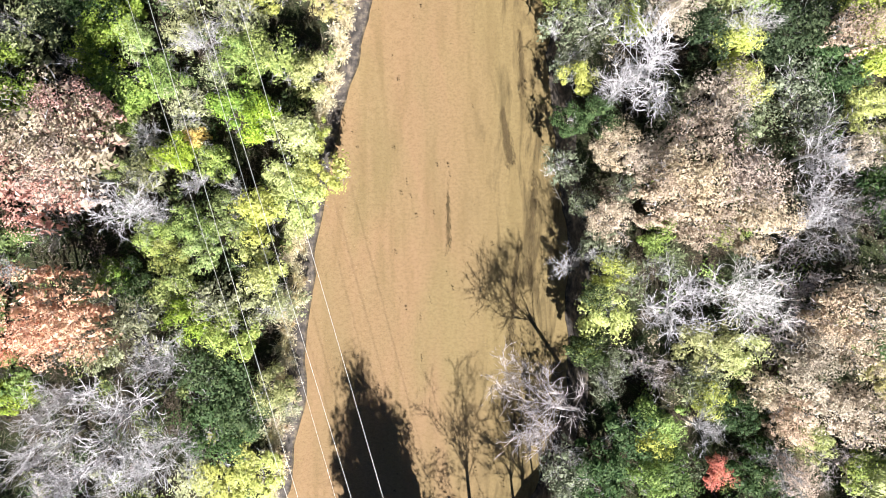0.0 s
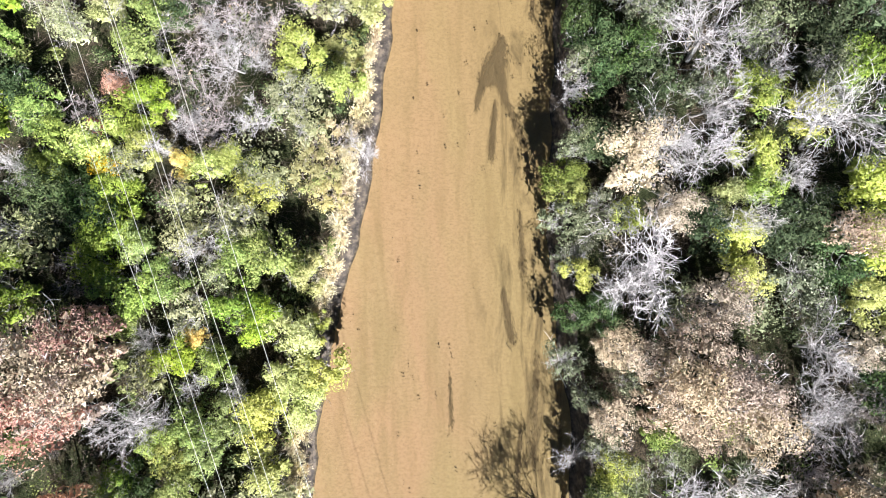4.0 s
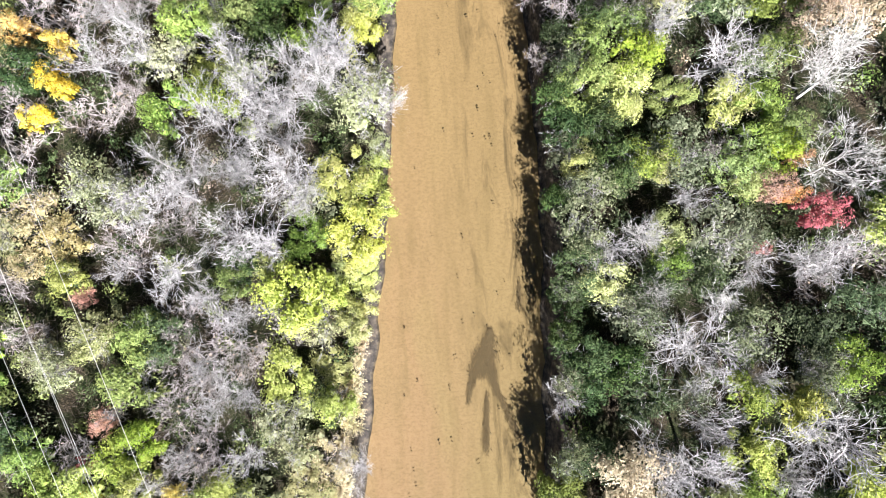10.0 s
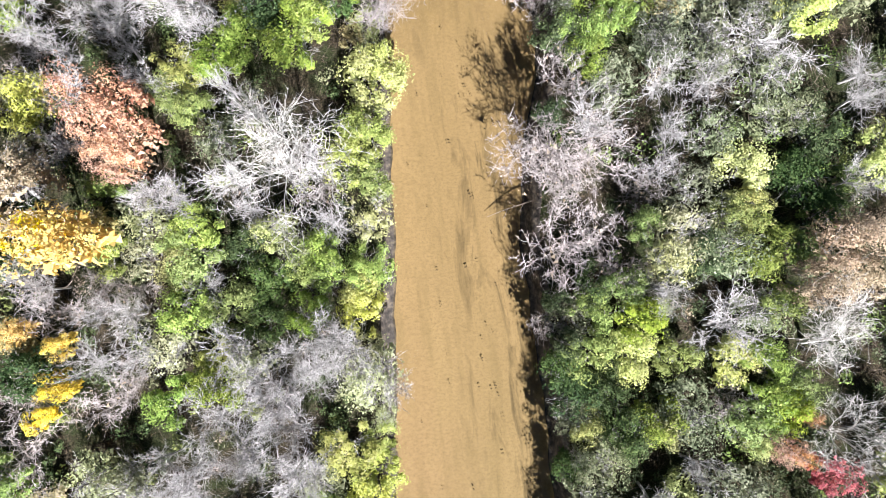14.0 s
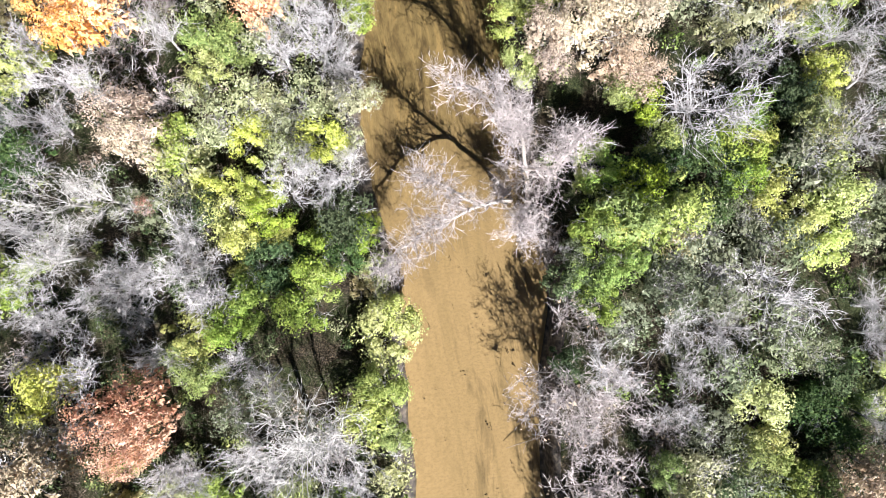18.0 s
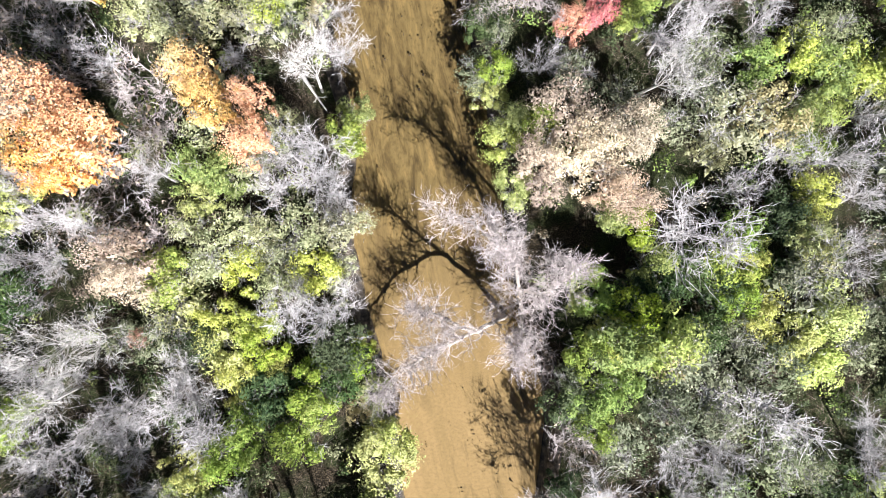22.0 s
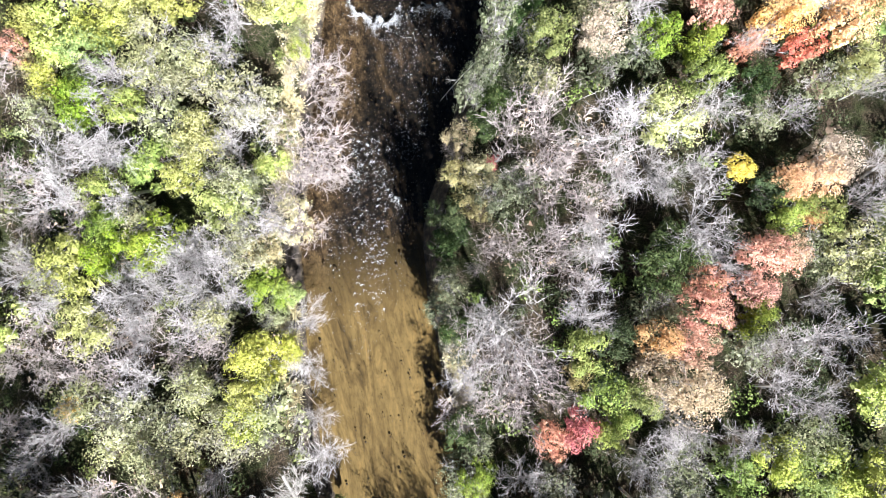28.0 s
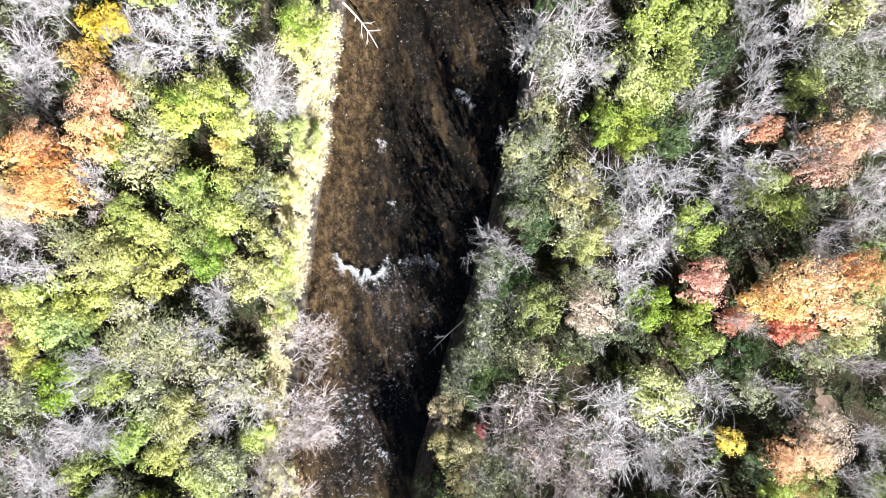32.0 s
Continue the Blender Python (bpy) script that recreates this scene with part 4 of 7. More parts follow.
plant("bare_tree", -4.5, 62.9, 2.4, 6.0)
plant("bare_tree", -17.5, 66.9, 2.5, 8.5)
plant("bare_tree", -15.6, 65.9, 2.1, 8.6)
plant("green_tree", -21.4, 67.4, 1.5, 4.9)
plant("bare_tree", -10.4, 64.7, 2.1, 6.8)
plant("green_tree", -14.8, 64.0, 2.1, 5.6)
plant("pale_tree", -18.2, 64.4, 2.1, 5.5)
plant("gold_tree", -22.2, 63.3, 2.9, 16.4)
plant("gold_tree", -24.0, 64.4, 1.5, 14.3)
plant("bare_tree", -27.4, 68.8, 2.6, 6.0)
plant("straw_shrub", -22.0, 64.8, 1.7, 6.4)
plant("lime_tree", -21.6, 62.7, 1.9, 4.4)
plant("green_tree", -15.6, 62.0, 2.4, 5.1)
plant("lime_tree", -16.7, 60.9, 1.7, 4.6)
plant("pale_tree", -18.9, 61.9, 1.7, 5.5)
plant("lime_tree", -9.2, 62.6, 1.9, 4.9)
plant("green_tree", -5.9, 61.3, 1.7, 5.6)
plant("bare_tree", -27.3, 62.3, 2.1, 8.2)
plant("bare_tree", -25.9, 60.6, 2.1, 8.3)
plant("twiggy_shrub", -22.7, 60.7, 2.2, 4.4)
plant("twiggy_shrub", -20.2, 60.0, 1.9, 4.5)
plant("bare_tree", -14.9, 59.4, 2.1, 5.7)
plant("dark_tree", -10.0, 59.3, 1.9, 4.8)
plant("green_tree", -6.9, 59.8, 1.7, 5.5)
plant("pale_tree", -7.5, 61.5, 1.5, 6.0)
plant("dark_tree", -11.4, 62.0, 1.7, 4.8)
plant("green_tree", -4.5, 59.0, 1.9, 5.7)
plant("green_tree", -2.4, 59.3, 2.0, 4.8)
plant("lime_tree", -3.4, 57.7, 1.7, 4.4)
plant("bare_tree", -21.7, 58.5, 2.1, 8.4)
plant("twiggy_shrub", -26.3, 59.0, 2.4, 6.1)
plant("bare_tree", -20.3, 57.9, 2.4, 6.0)
plant("green_tree", -16.1, 57.8, 2.1, 6.5)
plant("green_tree", -13.1, 57.5, 2.4, 5.2)
plant("dark_tree", -10.4, 56.3, 1.9, 4.8)
plant("green_tree", -7.3, 56.4, 1.9, 5.5)
plant("lime_tree", -3.2, 55.9, 2.0, 4.5)
plant("gold_tree", -28.6, 57.6, 1.3, 6.2)
plant("straw_shrub", -28.7, 55.8, 2.0, 3.2)
plant("gold_tree", -25.4, 56.2, 1.1, 6.3)
plant("gold_tree", -25.6, 53.6, 1.2, 7.3)
plant("bare_tree", -22.8, 54.9, 2.3, 8.4)
plant("bare_tree", -20.0, 55.0, 2.1, 8.5)
plant("pale_tree", -17.5, 55.4, 2.1, 5.6)
plant("lime_tree", -14.9, 54.3, 1.7, 4.7)
plant("pale_tree", -11.8, 53.5, 2.1, 5.8)
plant("bare_tree", -8.8, 53.7, 1.8, 8.9)
plant("bare_tree", -5.0, 54.5, 2.2, 10.2)
plant("pale_tree", -3.2, 51.2, 2.8, 6.5)
plant("bare_tree", -2.4, 50.5, 1.4, 10.8, 7, 0)
plant("bare_tree", -11.9, 51.6, 2.5, 8.8)
plant("bare_tree", -6.5, 52.7, 1.8, 9.1)
plant("bare_tree", -7.5, 51.3, 1.9, 6.0)
plant("pale_tree", -3.5, 52.9, 1.7, 4.5)
plant("green_tree", -18.0, 51.2, 2.1, 5.1)
plant("green_tree", -14.7, 51.6, 2.1, 6.5)
plant("twiggy_shrub", -23.7, 51.4, 2.6, 4.4)
plant("twiggy_shrub", -21.4, 52.9, 1.9, 4.5)
plant("gold_tree", -27.8, 51.1, 1.1, 5.2)
plant("twiggy_shrub", -29.5, 52.5, 2.1, 5.0)
plant("bare_tree", -10.0, 50.6, 2.1, 8.9)
plant("lime_tree", -12.6, 49.6, 0.9, 3.4)
plant("twiggy_shrub", 14.2, 72.0, 2.6, 5.6)
plant("thin_tree", 17.5, 71.2, 2.2, 5.0)
plant("bare_tree", 15.3, 69.0, 2.9, 7.2)
plant("twiggy_shrub", 11.6, 67.3, 3.0, 6.8, 19, 180)
plant("twiggy_shrub", 12.9, 66.3, 3.4, 7.4)
plant("twiggy_shrub", 15.8, 66.4, 2.9, 7.1)
plant("twiggy_shrub", 11.9, 63.7, 2.6, 5.7)
plant("twiggy_shrub", 14.2, 64.7, 2.6, 5.2)
plant("twiggy_shrub", 11.4, 59.0, 3.2, 5.7)
plant("twiggy_shrub", 15.3, 59.4, 2.6, 5.0)
plant("bare_tree", 20.1, 63.8, 2.3, 6.8)
plant("twiggy_shrub", 18.3, 62.5, 1.9, 4.9)
plant("bare_tree", 21.3, 70.0, 2.5, 8.8)
plant("bare_tree", 21.2, 66.8, 2.1, 6.1)
plant("thin_tree", 24.6, 66.5, 2.1, 5.2)
plant("bare_tree", 24.5, 69.6, 2.3, 8.7)
plant("thin_tree", 22.3, 62.4, 2.1, 5.7)
plant("pale_tree", 20.9, 59.1, 2.5, 6.5)
plant("pale_tree", 20.2, 57.0, 2.1, 6.5)
plant("green_tree", 18.7, 59.8, 1.5, 5.3)
plant("lime_tree", 26.5, 62.9, 2.4, 4.6)
plant("thin_tree", 28.6, 67.3, 2.1, 5.0)
plant("thin_tree", 28.6, 69.6, 2.5, 6.5)
plant("thin_tree", 30.6, 67.0, 1.9, 5.5)
plant("green_tree", 25.6, 59.9, 2.1, 5.1)
plant("lime_tree", 27.1, 60.2, 1.7, 4.5)
plant("thin_tree", 24.4, 59.7, 1.7, 4.6)
plant("dark_tree", 30.7, 62.0, 2.4, 4.4)
plant("dark_tree", 32.4, 65.2, 2.2, 4.4)
plant("bare_tree", 35.9, 69.2, 2.8, 6.0)
plant("bare_tree", 35.4, 67.2, 2.1, 8.3)
plant("green_tree", 27.0, 57.2, 2.6, 5.1)
plant("thin_tree", 24.3, 57.0, 2.6, 5.6)
plant("dark_tree", 22.8, 56.8, 2.2, 4.7)
plant("green_tree", 30.0, 56.9, 1.9, 4.9)
plant("dark_tree", 32.6, 59.6, 1.7, 4.3)
plant("tan_tree", 31.7, 56.8, 2.2, 9.4)
plant("tan_tree", 33.8, 57.4, 2.0, 9.3)
plant("tan_tree", 29.8, 54.2, 2.0, 9.5)
plant("tan_tree", 33.4, 54.2, 2.0, 9.3)
plant("green_tree", 34.1, 61.7, 1.3, 3.3)
plant("bare_tree", 34.2, 61.1, 1.8, 8.3)
plant("twiggy_shrub", 16.3, 57.1, 2.1, 5.8)
plant("dark_tree", 14.1, 56.1, 1.7, 5.1)
plant("bare_tree", 18.5, 55.1, 1.7, 5.9)
plant("green_tree", 16.5, 55.4, 1.7, 5.5)
plant("thin_tree", 12.1, 53.3, 2.2, 4.4)
plant("twiggy_shrub", 10.6, 53.4, 1.4, 5.0)
plant("green_tree", 12.9, 51.1, 2.1, 6.3)
plant("green_tree", 13.7, 54.0, 1.9, 5.7)
plant("lime_tree", 16.0, 50.7, 2.4, 5.0)
plant("green_tree", 17.4, 53.1, 2.1, 5.9)
plant("bare_tree", 19.5, 54.6, 1.8, 8.8)
plant("lime_tree", 16.4, 48.9, 1.5, 4.0)
plant("green_tree", 19.8, 49.9, 1.7, 4.8)
plant("bare_tree", 23.0, 51.6, 3.2, 6.0)
plant("thin_tree", 26.5, 52.1, 2.4, 4.6)
plant("green_tree", 28.2, 52.8, 1.9, 5.0)
plant("lime_tree", 24.0, 48.9, 1.9, 4.7)
plant("green_tree", 26.4, 48.7, 1.9, 5.1)
plant("dark_tree", 11.9, 47.7, 2.2, 4.5)
plant("dark_tree", 14.4, 48.3, 1.9, 5.1)
plant("thin_tree", 19.8, 46.0, 2.6, 4.8)
plant("twiggy_shrub", 22.8, 46.1, 1.9, 4.7)
plant("green_tree", 26.0, 45.3, 2.1, 5.1)
plant("white_tree", 30.4, 49.3, 4.0, 10.4)
plant("green_tree", 28.7, 46.7, 1.7, 5.0)
plant("orange_tree", -17.2, 102.6, 2.7, 16.5)
plant("orange_tree", -15.8, 99.9, 2.8, 15.5)
plant("orange_tree", -18.1, 99.2, 2.5, 15.4)
plant("twiggy_shrub", -22.2, 108.4, 1.7, 4.3)
plant("twiggy_shrub", -17.7, 106.6, 1.9, 5.8)
plant("bare_tree", -14.6, 106.1, 2.3, 8.6)
plant("twiggy_shrub", -12.3, 105.0, 3.2, 6.6)
plant("orange_tree", -7.8, 103.8, 2.0, 11.8)
plant("orange_tree", -6.7, 101.6, 2.0, 11.9)
plant("orange_tree", -5.1, 98.3, 2.0, 11.0)
plant("orange_tree", -4.3, 101.5, 1.5, 10.0)
plant("pale_tree", -8.9, 100.6, 1.7, 5.8)
plant("bare_tree", -5.1, 105.5, 2.0, 5.5)
plant("pale_tree", -3.2, 100.1, 1.5, 5.1)
plant("white_tree", 0.0, 102.7, 2.4, 10.6)
plant("bare_tree", -0.8, 97.6, 2.5, 7.4)
plant("green_tree", 1.0, 98.5, 1.7, 5.8, 9, 0)
plant("green_tree", 1.4, 100.3, 1.5, 4.8, 19, 0)
plant("twiggy_shrub", -12.8, 101.5, 2.6, 4.6)
plant("bare_tree", -15.5, 100.9, 2.1, 8.5)
plant("bare_tree", -12.4, 97.6, 2.4, 10.7)
plant("twiggy_shrub", -17.4, 99.2, 1.9, 5.8)
plant("orange_tree", -18.2, 98.5, 1.3, 12.5)
plant("twiggy_shrub", -16.2, 97.7, 2.4, 6.3)
plant("lime_tree", -22.7, 99.2, 1.3, 2.9)
plant("bare_tree", -22.0, 98.9, 1.8, 8.3)
plant("green_tree", -10.0, 97.4, 2.4, 5.2)
plant("green_tree", -8.0, 97.0, 1.9, 5.3)
plant("lime_tree", -10.1, 95.5, 1.5, 4.8)
plant("pale_tree", -5.8, 97.0, 1.9, 5.9)
plant("bare_tree", -2.4, 97.2, 2.3, 9.2)
plant("bare_tree", -4.4, 95.1, 2.5, 9.1)
plant("bare_tree", -1.5, 94.9, 2.6, 7.4)
plant("bare_tree", -0.4, 94.4, 1.9, 7.2)
plant("bare_tree", -0.1, 93.0, 2.0, 5.8, 4, 0)
plant("pale_tree", -0.2, 92.0, 1.3, 4.8, 28, 0)
plant("bare_tree", -21.0, 95.8, 2.5, 8.4)
plant("bare_tree", -17.7, 94.3, 2.8, 9.5)
plant("tan_tree", -16.0, 92.4, 2.4, 9.6)
plant("twiggy_shrub", -13.7, 94.3, 2.6, 4.6)
plant("pale_tree", -11.1, 93.7, 1.5, 5.7)
plant("pale_tree", -7.3, 92.5, 2.1, 6.5)
plant("pale_tree", -10.0, 91.3, 2.3, 6.5)
plant("pale_tree", -6.4, 92.0, 1.7, 5.5)
plant("pale_tree", -3.3, 91.8, 2.3, 6.2)
plant("pale_tree", -5.0, 90.5, 1.9, 5.1)
plant("pale_tree", -0.9, 91.4, 2.1, 7.2)
plant("lime_tree", -2.7, 88.7, 1.9, 6.4)
plant("pale_tree", -1.2, 88.9, 1.5, 4.2)
plant("bare_tree", -23.0, 93.3, 2.3, 8.3)
plant("bare_tree", -21.9, 92.8, 2.1, 6.0)
plant("tan_tree", -15.6, 90.7, 2.2, 9.6)
plant("green_tree", -13.5, 90.4, 2.4, 5.2)
plant("lime_tree", -7.7, 89.7, 1.9, 4.9)
plant("pale_tree", -5.3, 88.3, 1.9, 6.1)
plant("pale_tree", -1.4, 87.6, 1.1, 4.0)
plant("bare_tree", -23.6, 91.0, 1.9, 6.0)
plant("white_tree", -21.2, 87.0, 2.7, 12.4)
plant("white_tree", -18.8, 86.9, 2.4, 10.5)
plant("white_tree", -22.6, 83.3, 2.8, 11.3)
plant("bare_tree", -24.9, 85.5, 2.1, 8.3)
plant("bare_tree", -23.3, 84.5, 2.8, 6.0)
plant("pale_tree", -13.3, 88.6, 2.6, 5.7)
plant("lime_tree", -10.9, 86.8, 1.7, 4.8)
plant("bare_tree", -4.5, 87.3, 1.6, 6.0)
plant("lime_tree", -8.0, 86.3, 1.9, 4.9)
plant("bare_tree", -5.7, 86.3, 2.6, 6.9)
plant("bare_tree", -1.6, 85.9, 2.2, 5.7)
plant("bare_tree", -3.1, 84.6, 2.1, 9.2)
plant("dark_tree", -2.1, 83.0, 2.4, 5.4)
plant("green_tree", -1.3, 81.4, 1.5, 3.7)
plant("rust_tree", -16.8, 86.2, 0.9, 3.6)
plant("thin_tree", -17.7, 86.0, 1.7, 5.0)
plant("thin_tree", -14.5, 85.8, 2.2, 4.6)
plant("bare_tree", -13.6, 82.9, 2.3, 8.7)
plant("lime_tree", -10.1, 84.1, 2.2, 4.8)
plant("dark_tree", -12.5, 85.0, 1.7, 4.7)
plant("green_tree", -7.4, 84.0, 1.9, 5.4)
plant("lime_tree", -7.2, 82.2, 1.1, 3.5)
plant("lime_tree", -10.0, 82.4, 1.7, 4.8)
plant("lime_tree", -10.2, 80.3, 1.1, 3.4)
plant("dark_tree", -7.7, 80.6, 2.4, 4.9)
plant("bare_tree", -13.6, 83.1, 1.9, 6.0)
plant("bare_tree", -12.2, 80.7, 2.6, 6.6)
plant("bare_tree", -15.1, 80.3, 2.4, 6.0)
plant("bare_tree", -17.5, 82.1, 2.1, 8.5)
plant("bare_tree", -18.3, 79.8, 2.9, 6.3)
plant("bare_tree", -20.6, 80.6, 2.3, 8.4)
plant("green_tree", -4.4, 80.0, 2.1, 5.6)
plant("green_tree", -5.7, 77.3, 2.6, 5.5)
plant("green_tree", -4.3, 78.3, 1.7, 5.6)
plant("dark_tree", -2.8, 79.7, 1.5, 5.2)
plant("straw_shrub", -1.7, 77.4, 1.3, 2.4)
plant("bare_tree", -12.8, 78.7, 2.1, 8.7)
plant("green_tree", -10.3, 77.8, 2.1, 5.3)
plant("bare_tree", -25.6, 79.6, 2.3, 8.2)
plant("bare_tree", -24.0, 78.8, 2.4, 6.1)
plant("bare_tree", -18.4, 77.6, 2.1, 6.0)
plant("green_tree", -11.9, 76.3, 1.9, 5.2)
plant("thin_tree", 13.4, 101.4, 2.0, 4.8, 13, 180)
plant("green_tree", 13.7, 101.3, 1.5, 4.6)
plant("lime_tree", 13.4, 99.4, 1.6, 3.8, 15, 180)
plant("lime_tree", 14.2, 97.1, 1.8, 3.9)
plant("green_tree", 16.0, 96.4, 1.5, 5.7)
plant("lime_tree", 13.5, 95.7, 1.8, 3.8, 10, 180)
plant("lime_tree", 13.5, 92.1, 1.8, 3.8, 6, 180)
plant("bare_tree", 17.3, 100.8, 2.1, 6.1)
plant("thin_tree", 19.2, 99.6, 2.1, 6.0)
plant("tan_tree", 17.5, 96.6, 2.5, 8.1)
plant("tan_tree", 18.4, 93.3, 2.9, 9.0)
plant("tan_tree", 15.3, 93.7, 2.1, 7.4)
plant("tan_tree", 20.9, 93.7, 2.5, 8.9)
plant("tan_tree", 22.8, 94.6, 2.1, 8.8)
plant("tan_tree", 20.1, 90.6, 2.1, 7.9)
plant("tan_tree", 21.5, 89.1, 1.9, 7.9)
plant("tan_tree", 15.4, 91.3, 1.5, 6.4)
plant("thin_tree", 22.1, 96.9, 2.1, 5.8)
plant("white_tree", 24.6, 97.6, 2.8, 10.7)
plant("thin_tree", 28.5, 98.0, 1.9, 5.1)
plant("thin_tree", 28.9, 96.1, 2.1, 5.6)
plant("pale_tree", 30.2, 94.0, 3.3, 6.5)
plant("straw_shrub", 33.0, 93.7, 2.5, 7.4)
plant("green_tree", 32.8, 97.9, 2.1, 5.4)
plant("lime_tree", 36.6, 97.9, 2.2, 4.3)
plant("green_tree", 38.3, 96.2, 2.6, 4.8)
plant("lime_tree", 41.0, 95.7, 2.6, 4.2)
plant("lime_tree", 38.0, 93.7, 1.9, 4.3)
plant("green_tree", 36.0, 93.5, 1.7, 4.8)
plant("bare_tree", 36.5, 89.6, 2.8, 10.3)
plant("bare_tree", 39.5, 92.3, 1.6, 8.2)
plant("thin_tree", 25.6, 94.5, 2.1, 5.7)
plant("pale_tree", 28.6, 91.9, 1.9, 5.1)
plant("bare_tree", 32.7, 90.2, 2.6, 6.0)
plant("pale_tree", 34.5, 91.7, 2.2, 4.4)
plant("green_tree", 35.8, 90.5, 1.7, 4.8)
plant("bare_tree", 24.8, 87.0, 4.5, 9.7)
plant("bare_tree", 29.1, 88.4, 2.1, 8.6)
plant("green_tree", 21.7, 87.5, 1.9, 5.3)
plant("green_tree", 20.2, 88.7, 1.7, 5.4)
plant("lime_tree", 35.8, 87.1, 1.9, 4.3)
plant("bare_tree", 38.5, 86.1, 2.4, 6.0)
plant("dark_tree", 33.0, 86.3, 2.2, 4.4)
plant("green_tree", 29.5, 85.2, 1.9, 5.1)
plant("green_tree", 28.3, 83.2, 2.6, 5.1)
plant("lime_tree", 29.8, 83.4, 1.7, 4.5)
plant("dark_tree", 17.3, 85.4, 2.0, 3.1)
plant("green_tree", 18.4, 84.2, 1.7, 5.5)
plant("lime_tree", 17.2, 84.1, 1.5, 5.1)
plant("green_tree", 22.0, 84.4, 1.9, 5.3)
plant("dark_tree", 25.4, 83.4, 2.2, 4.7)
plant("lime_tree", 34.2, 83.0, 2.1, 5.4)
plant("bare_tree", 35.0, 81.8, 2.8, 10.3)
plant("lime_tree", 34.0, 84.3, 1.7, 5.4)
plant("dark_tree", 20.5, 85.6, 1.7, 4.9)
plant("dark_tree", 32.5, 81.6, 1.7, 4.4)
plant("twiggy_shrub", 13.2, 87.3, 2.6, 5.8, 23, 180)
plant("twiggy_shrub", 13.9, 85.1, 2.6, 5.9)
plant("twiggy_shrub", 13.0, 83.1, 2.8, 5.8, 31, 180)
plant("twiggy_shrub", 13.2, 79.2, 2.4, 4.8, 19, 180)
plant("green_tree", 17.4, 83.2, 1.9, 5.6)
plant("lime_tree", 16.6, 82.4, 1.3, 3.7)
plant("green_tree", 16.4, 78.6, 2.1, 6.2)
plant("lime_tree", 18.4, 79.0, 2.2, 5.0)
plant("dark_tree", 20.2, 81.7, 2.4, 4.9)
plant("dark_tree", 23.0, 82.5, 2.2, 4.8)
plant("green_tree", 20.0, 77.4, 2.6, 3.9)
plant("straw_shrub", 22.6, 76.9, 2.0, 3.8)
plant("dark_tree", 27.2, 81.3, 1.9, 4.6)
plant("green_tree", 28.1, 80.2, 1.7, 5.1)
plant("lime_tree", 29.8, 79.0, 2.2, 4.6)
plant("lime_tree", 31.9, 76.4, 2.2, 4.5)
plant("thin_tree", 32.7, 80.6, 2.8, 9.4)
plant("lime_tree", 34.3, 78.6, 2.5, 6.5)
plant("thin_tree", 37.9, 77.5, 1.7, 4.3)
plant("lime_tree", 33.4, 74.8, 2.4, 4.4)
plant("thin_tree", 36.1, 75.0, 2.1, 6.5)
plant("dark_tree", 24.7, 78.7, 1.9, 5.7)
plant("thin_tree", 23.5, 77.0, 2.5, 6.5)
plant("thin_tree", 27.5, 77.8, 1.9, 5.6)
plant("thin_tree", 30.0, 75.1, 2.6, 5.6)
plant("thin_tree", 26.2, 73.3, 3.8, 5.7)
plant("bare_tree", 28.5, 72.3, 3.7, 8.6)
plant("thin_tree", 21.5, 74.5, 2.6, 4.9)
plant("green_tree", 18.1, 75.7, 2.1, 5.6)
plant("dark_tree", 14.3, 75.0, 2.2, 4.9)
plant("green_tree", 15.4, 75.3, 1.9, 5.9)
plant("green_tree", 15.9, 73.1, 1.7, 5.7)
plant("thin_tree", 21.5, 72.8, 2.5, 6.5)
plant("thin_tree", 25.0, 71.8, 1.9, 5.7)
plant("rust_tree", -13.5, 139.8, 1.2, 6.4)
plant("straw_shrub", -12.7, 138.6, 1.7, 3.4)
plant("lime_tree", -12.2, 137.4, 1.5, 4.4)
plant("green_tree", -8.8, 138.8, 2.1, 5.0)
plant("green_tree", -9.8, 135.0, 2.1, 5.5)
plant("bare_tree", -6.2, 135.8, 2.5, 8.7)
plant("pale_tree", -4.6, 137.4, 2.1, 5.7)
plant("pale_tree", -3.9, 136.2, 2.2, 4.7)
plant("pale_tree", -1.9, 134.4, 1.9, 5.3)
plant("pale_tree", -1.0, 136.7, 2.1, 5.8)
plant("pale_tree", -0.0, 135.9, 1.9, 4.9)
plant("bare_tree", 1.7, 137.0, 2.1, 6.9)
plant("pale_tree", 2.2, 133.1, 2.6, 6.1)
plant("white_tree", 2.0, 131.2, 2.5, 7.1)
plant("pale_tree", -3.7, 132.6, 2.2, 4.8)
plant("lime_tree", -1.7, 130.8, 2.1, 5.9)
plant("green_tree", -6.6, 134.4, 1.7, 5.2)
plant("pale_tree", -13.2, 134.8, 2.1, 5.4)
plant("bare_tree", -8.6, 132.2, 2.6, 6.4)
plant("pale_tree", -2.5, 129.8, 1.9, 4.9)
plant("bare_tree", 0.2, 129.6, 2.3, 6.0)
plant("bare_tree", -8.7, 130.3, 3.2, 6.0)
plant("green_tree", -5.8, 129.7, 2.2, 3.7)
plant("bare_tree", -12.5, 130.4, 2.5, 8.5)
plant("bare_tree", -11.8, 128.2, 2.5, 8.6)
plant("twiggy_shrub", -14.9, 127.9, 2.6, 4.4)
plant("twiggy_shrub", -12.0, 127.4, 2.2, 4.6)
plant("green_tree", -9.9, 128.6, 1.7, 5.1)
plant("bare_tree", -7.9, 127.0, 1.6, 8.7)
plant("pale_tree", -7.6, 125.6, 1.9, 4.7)
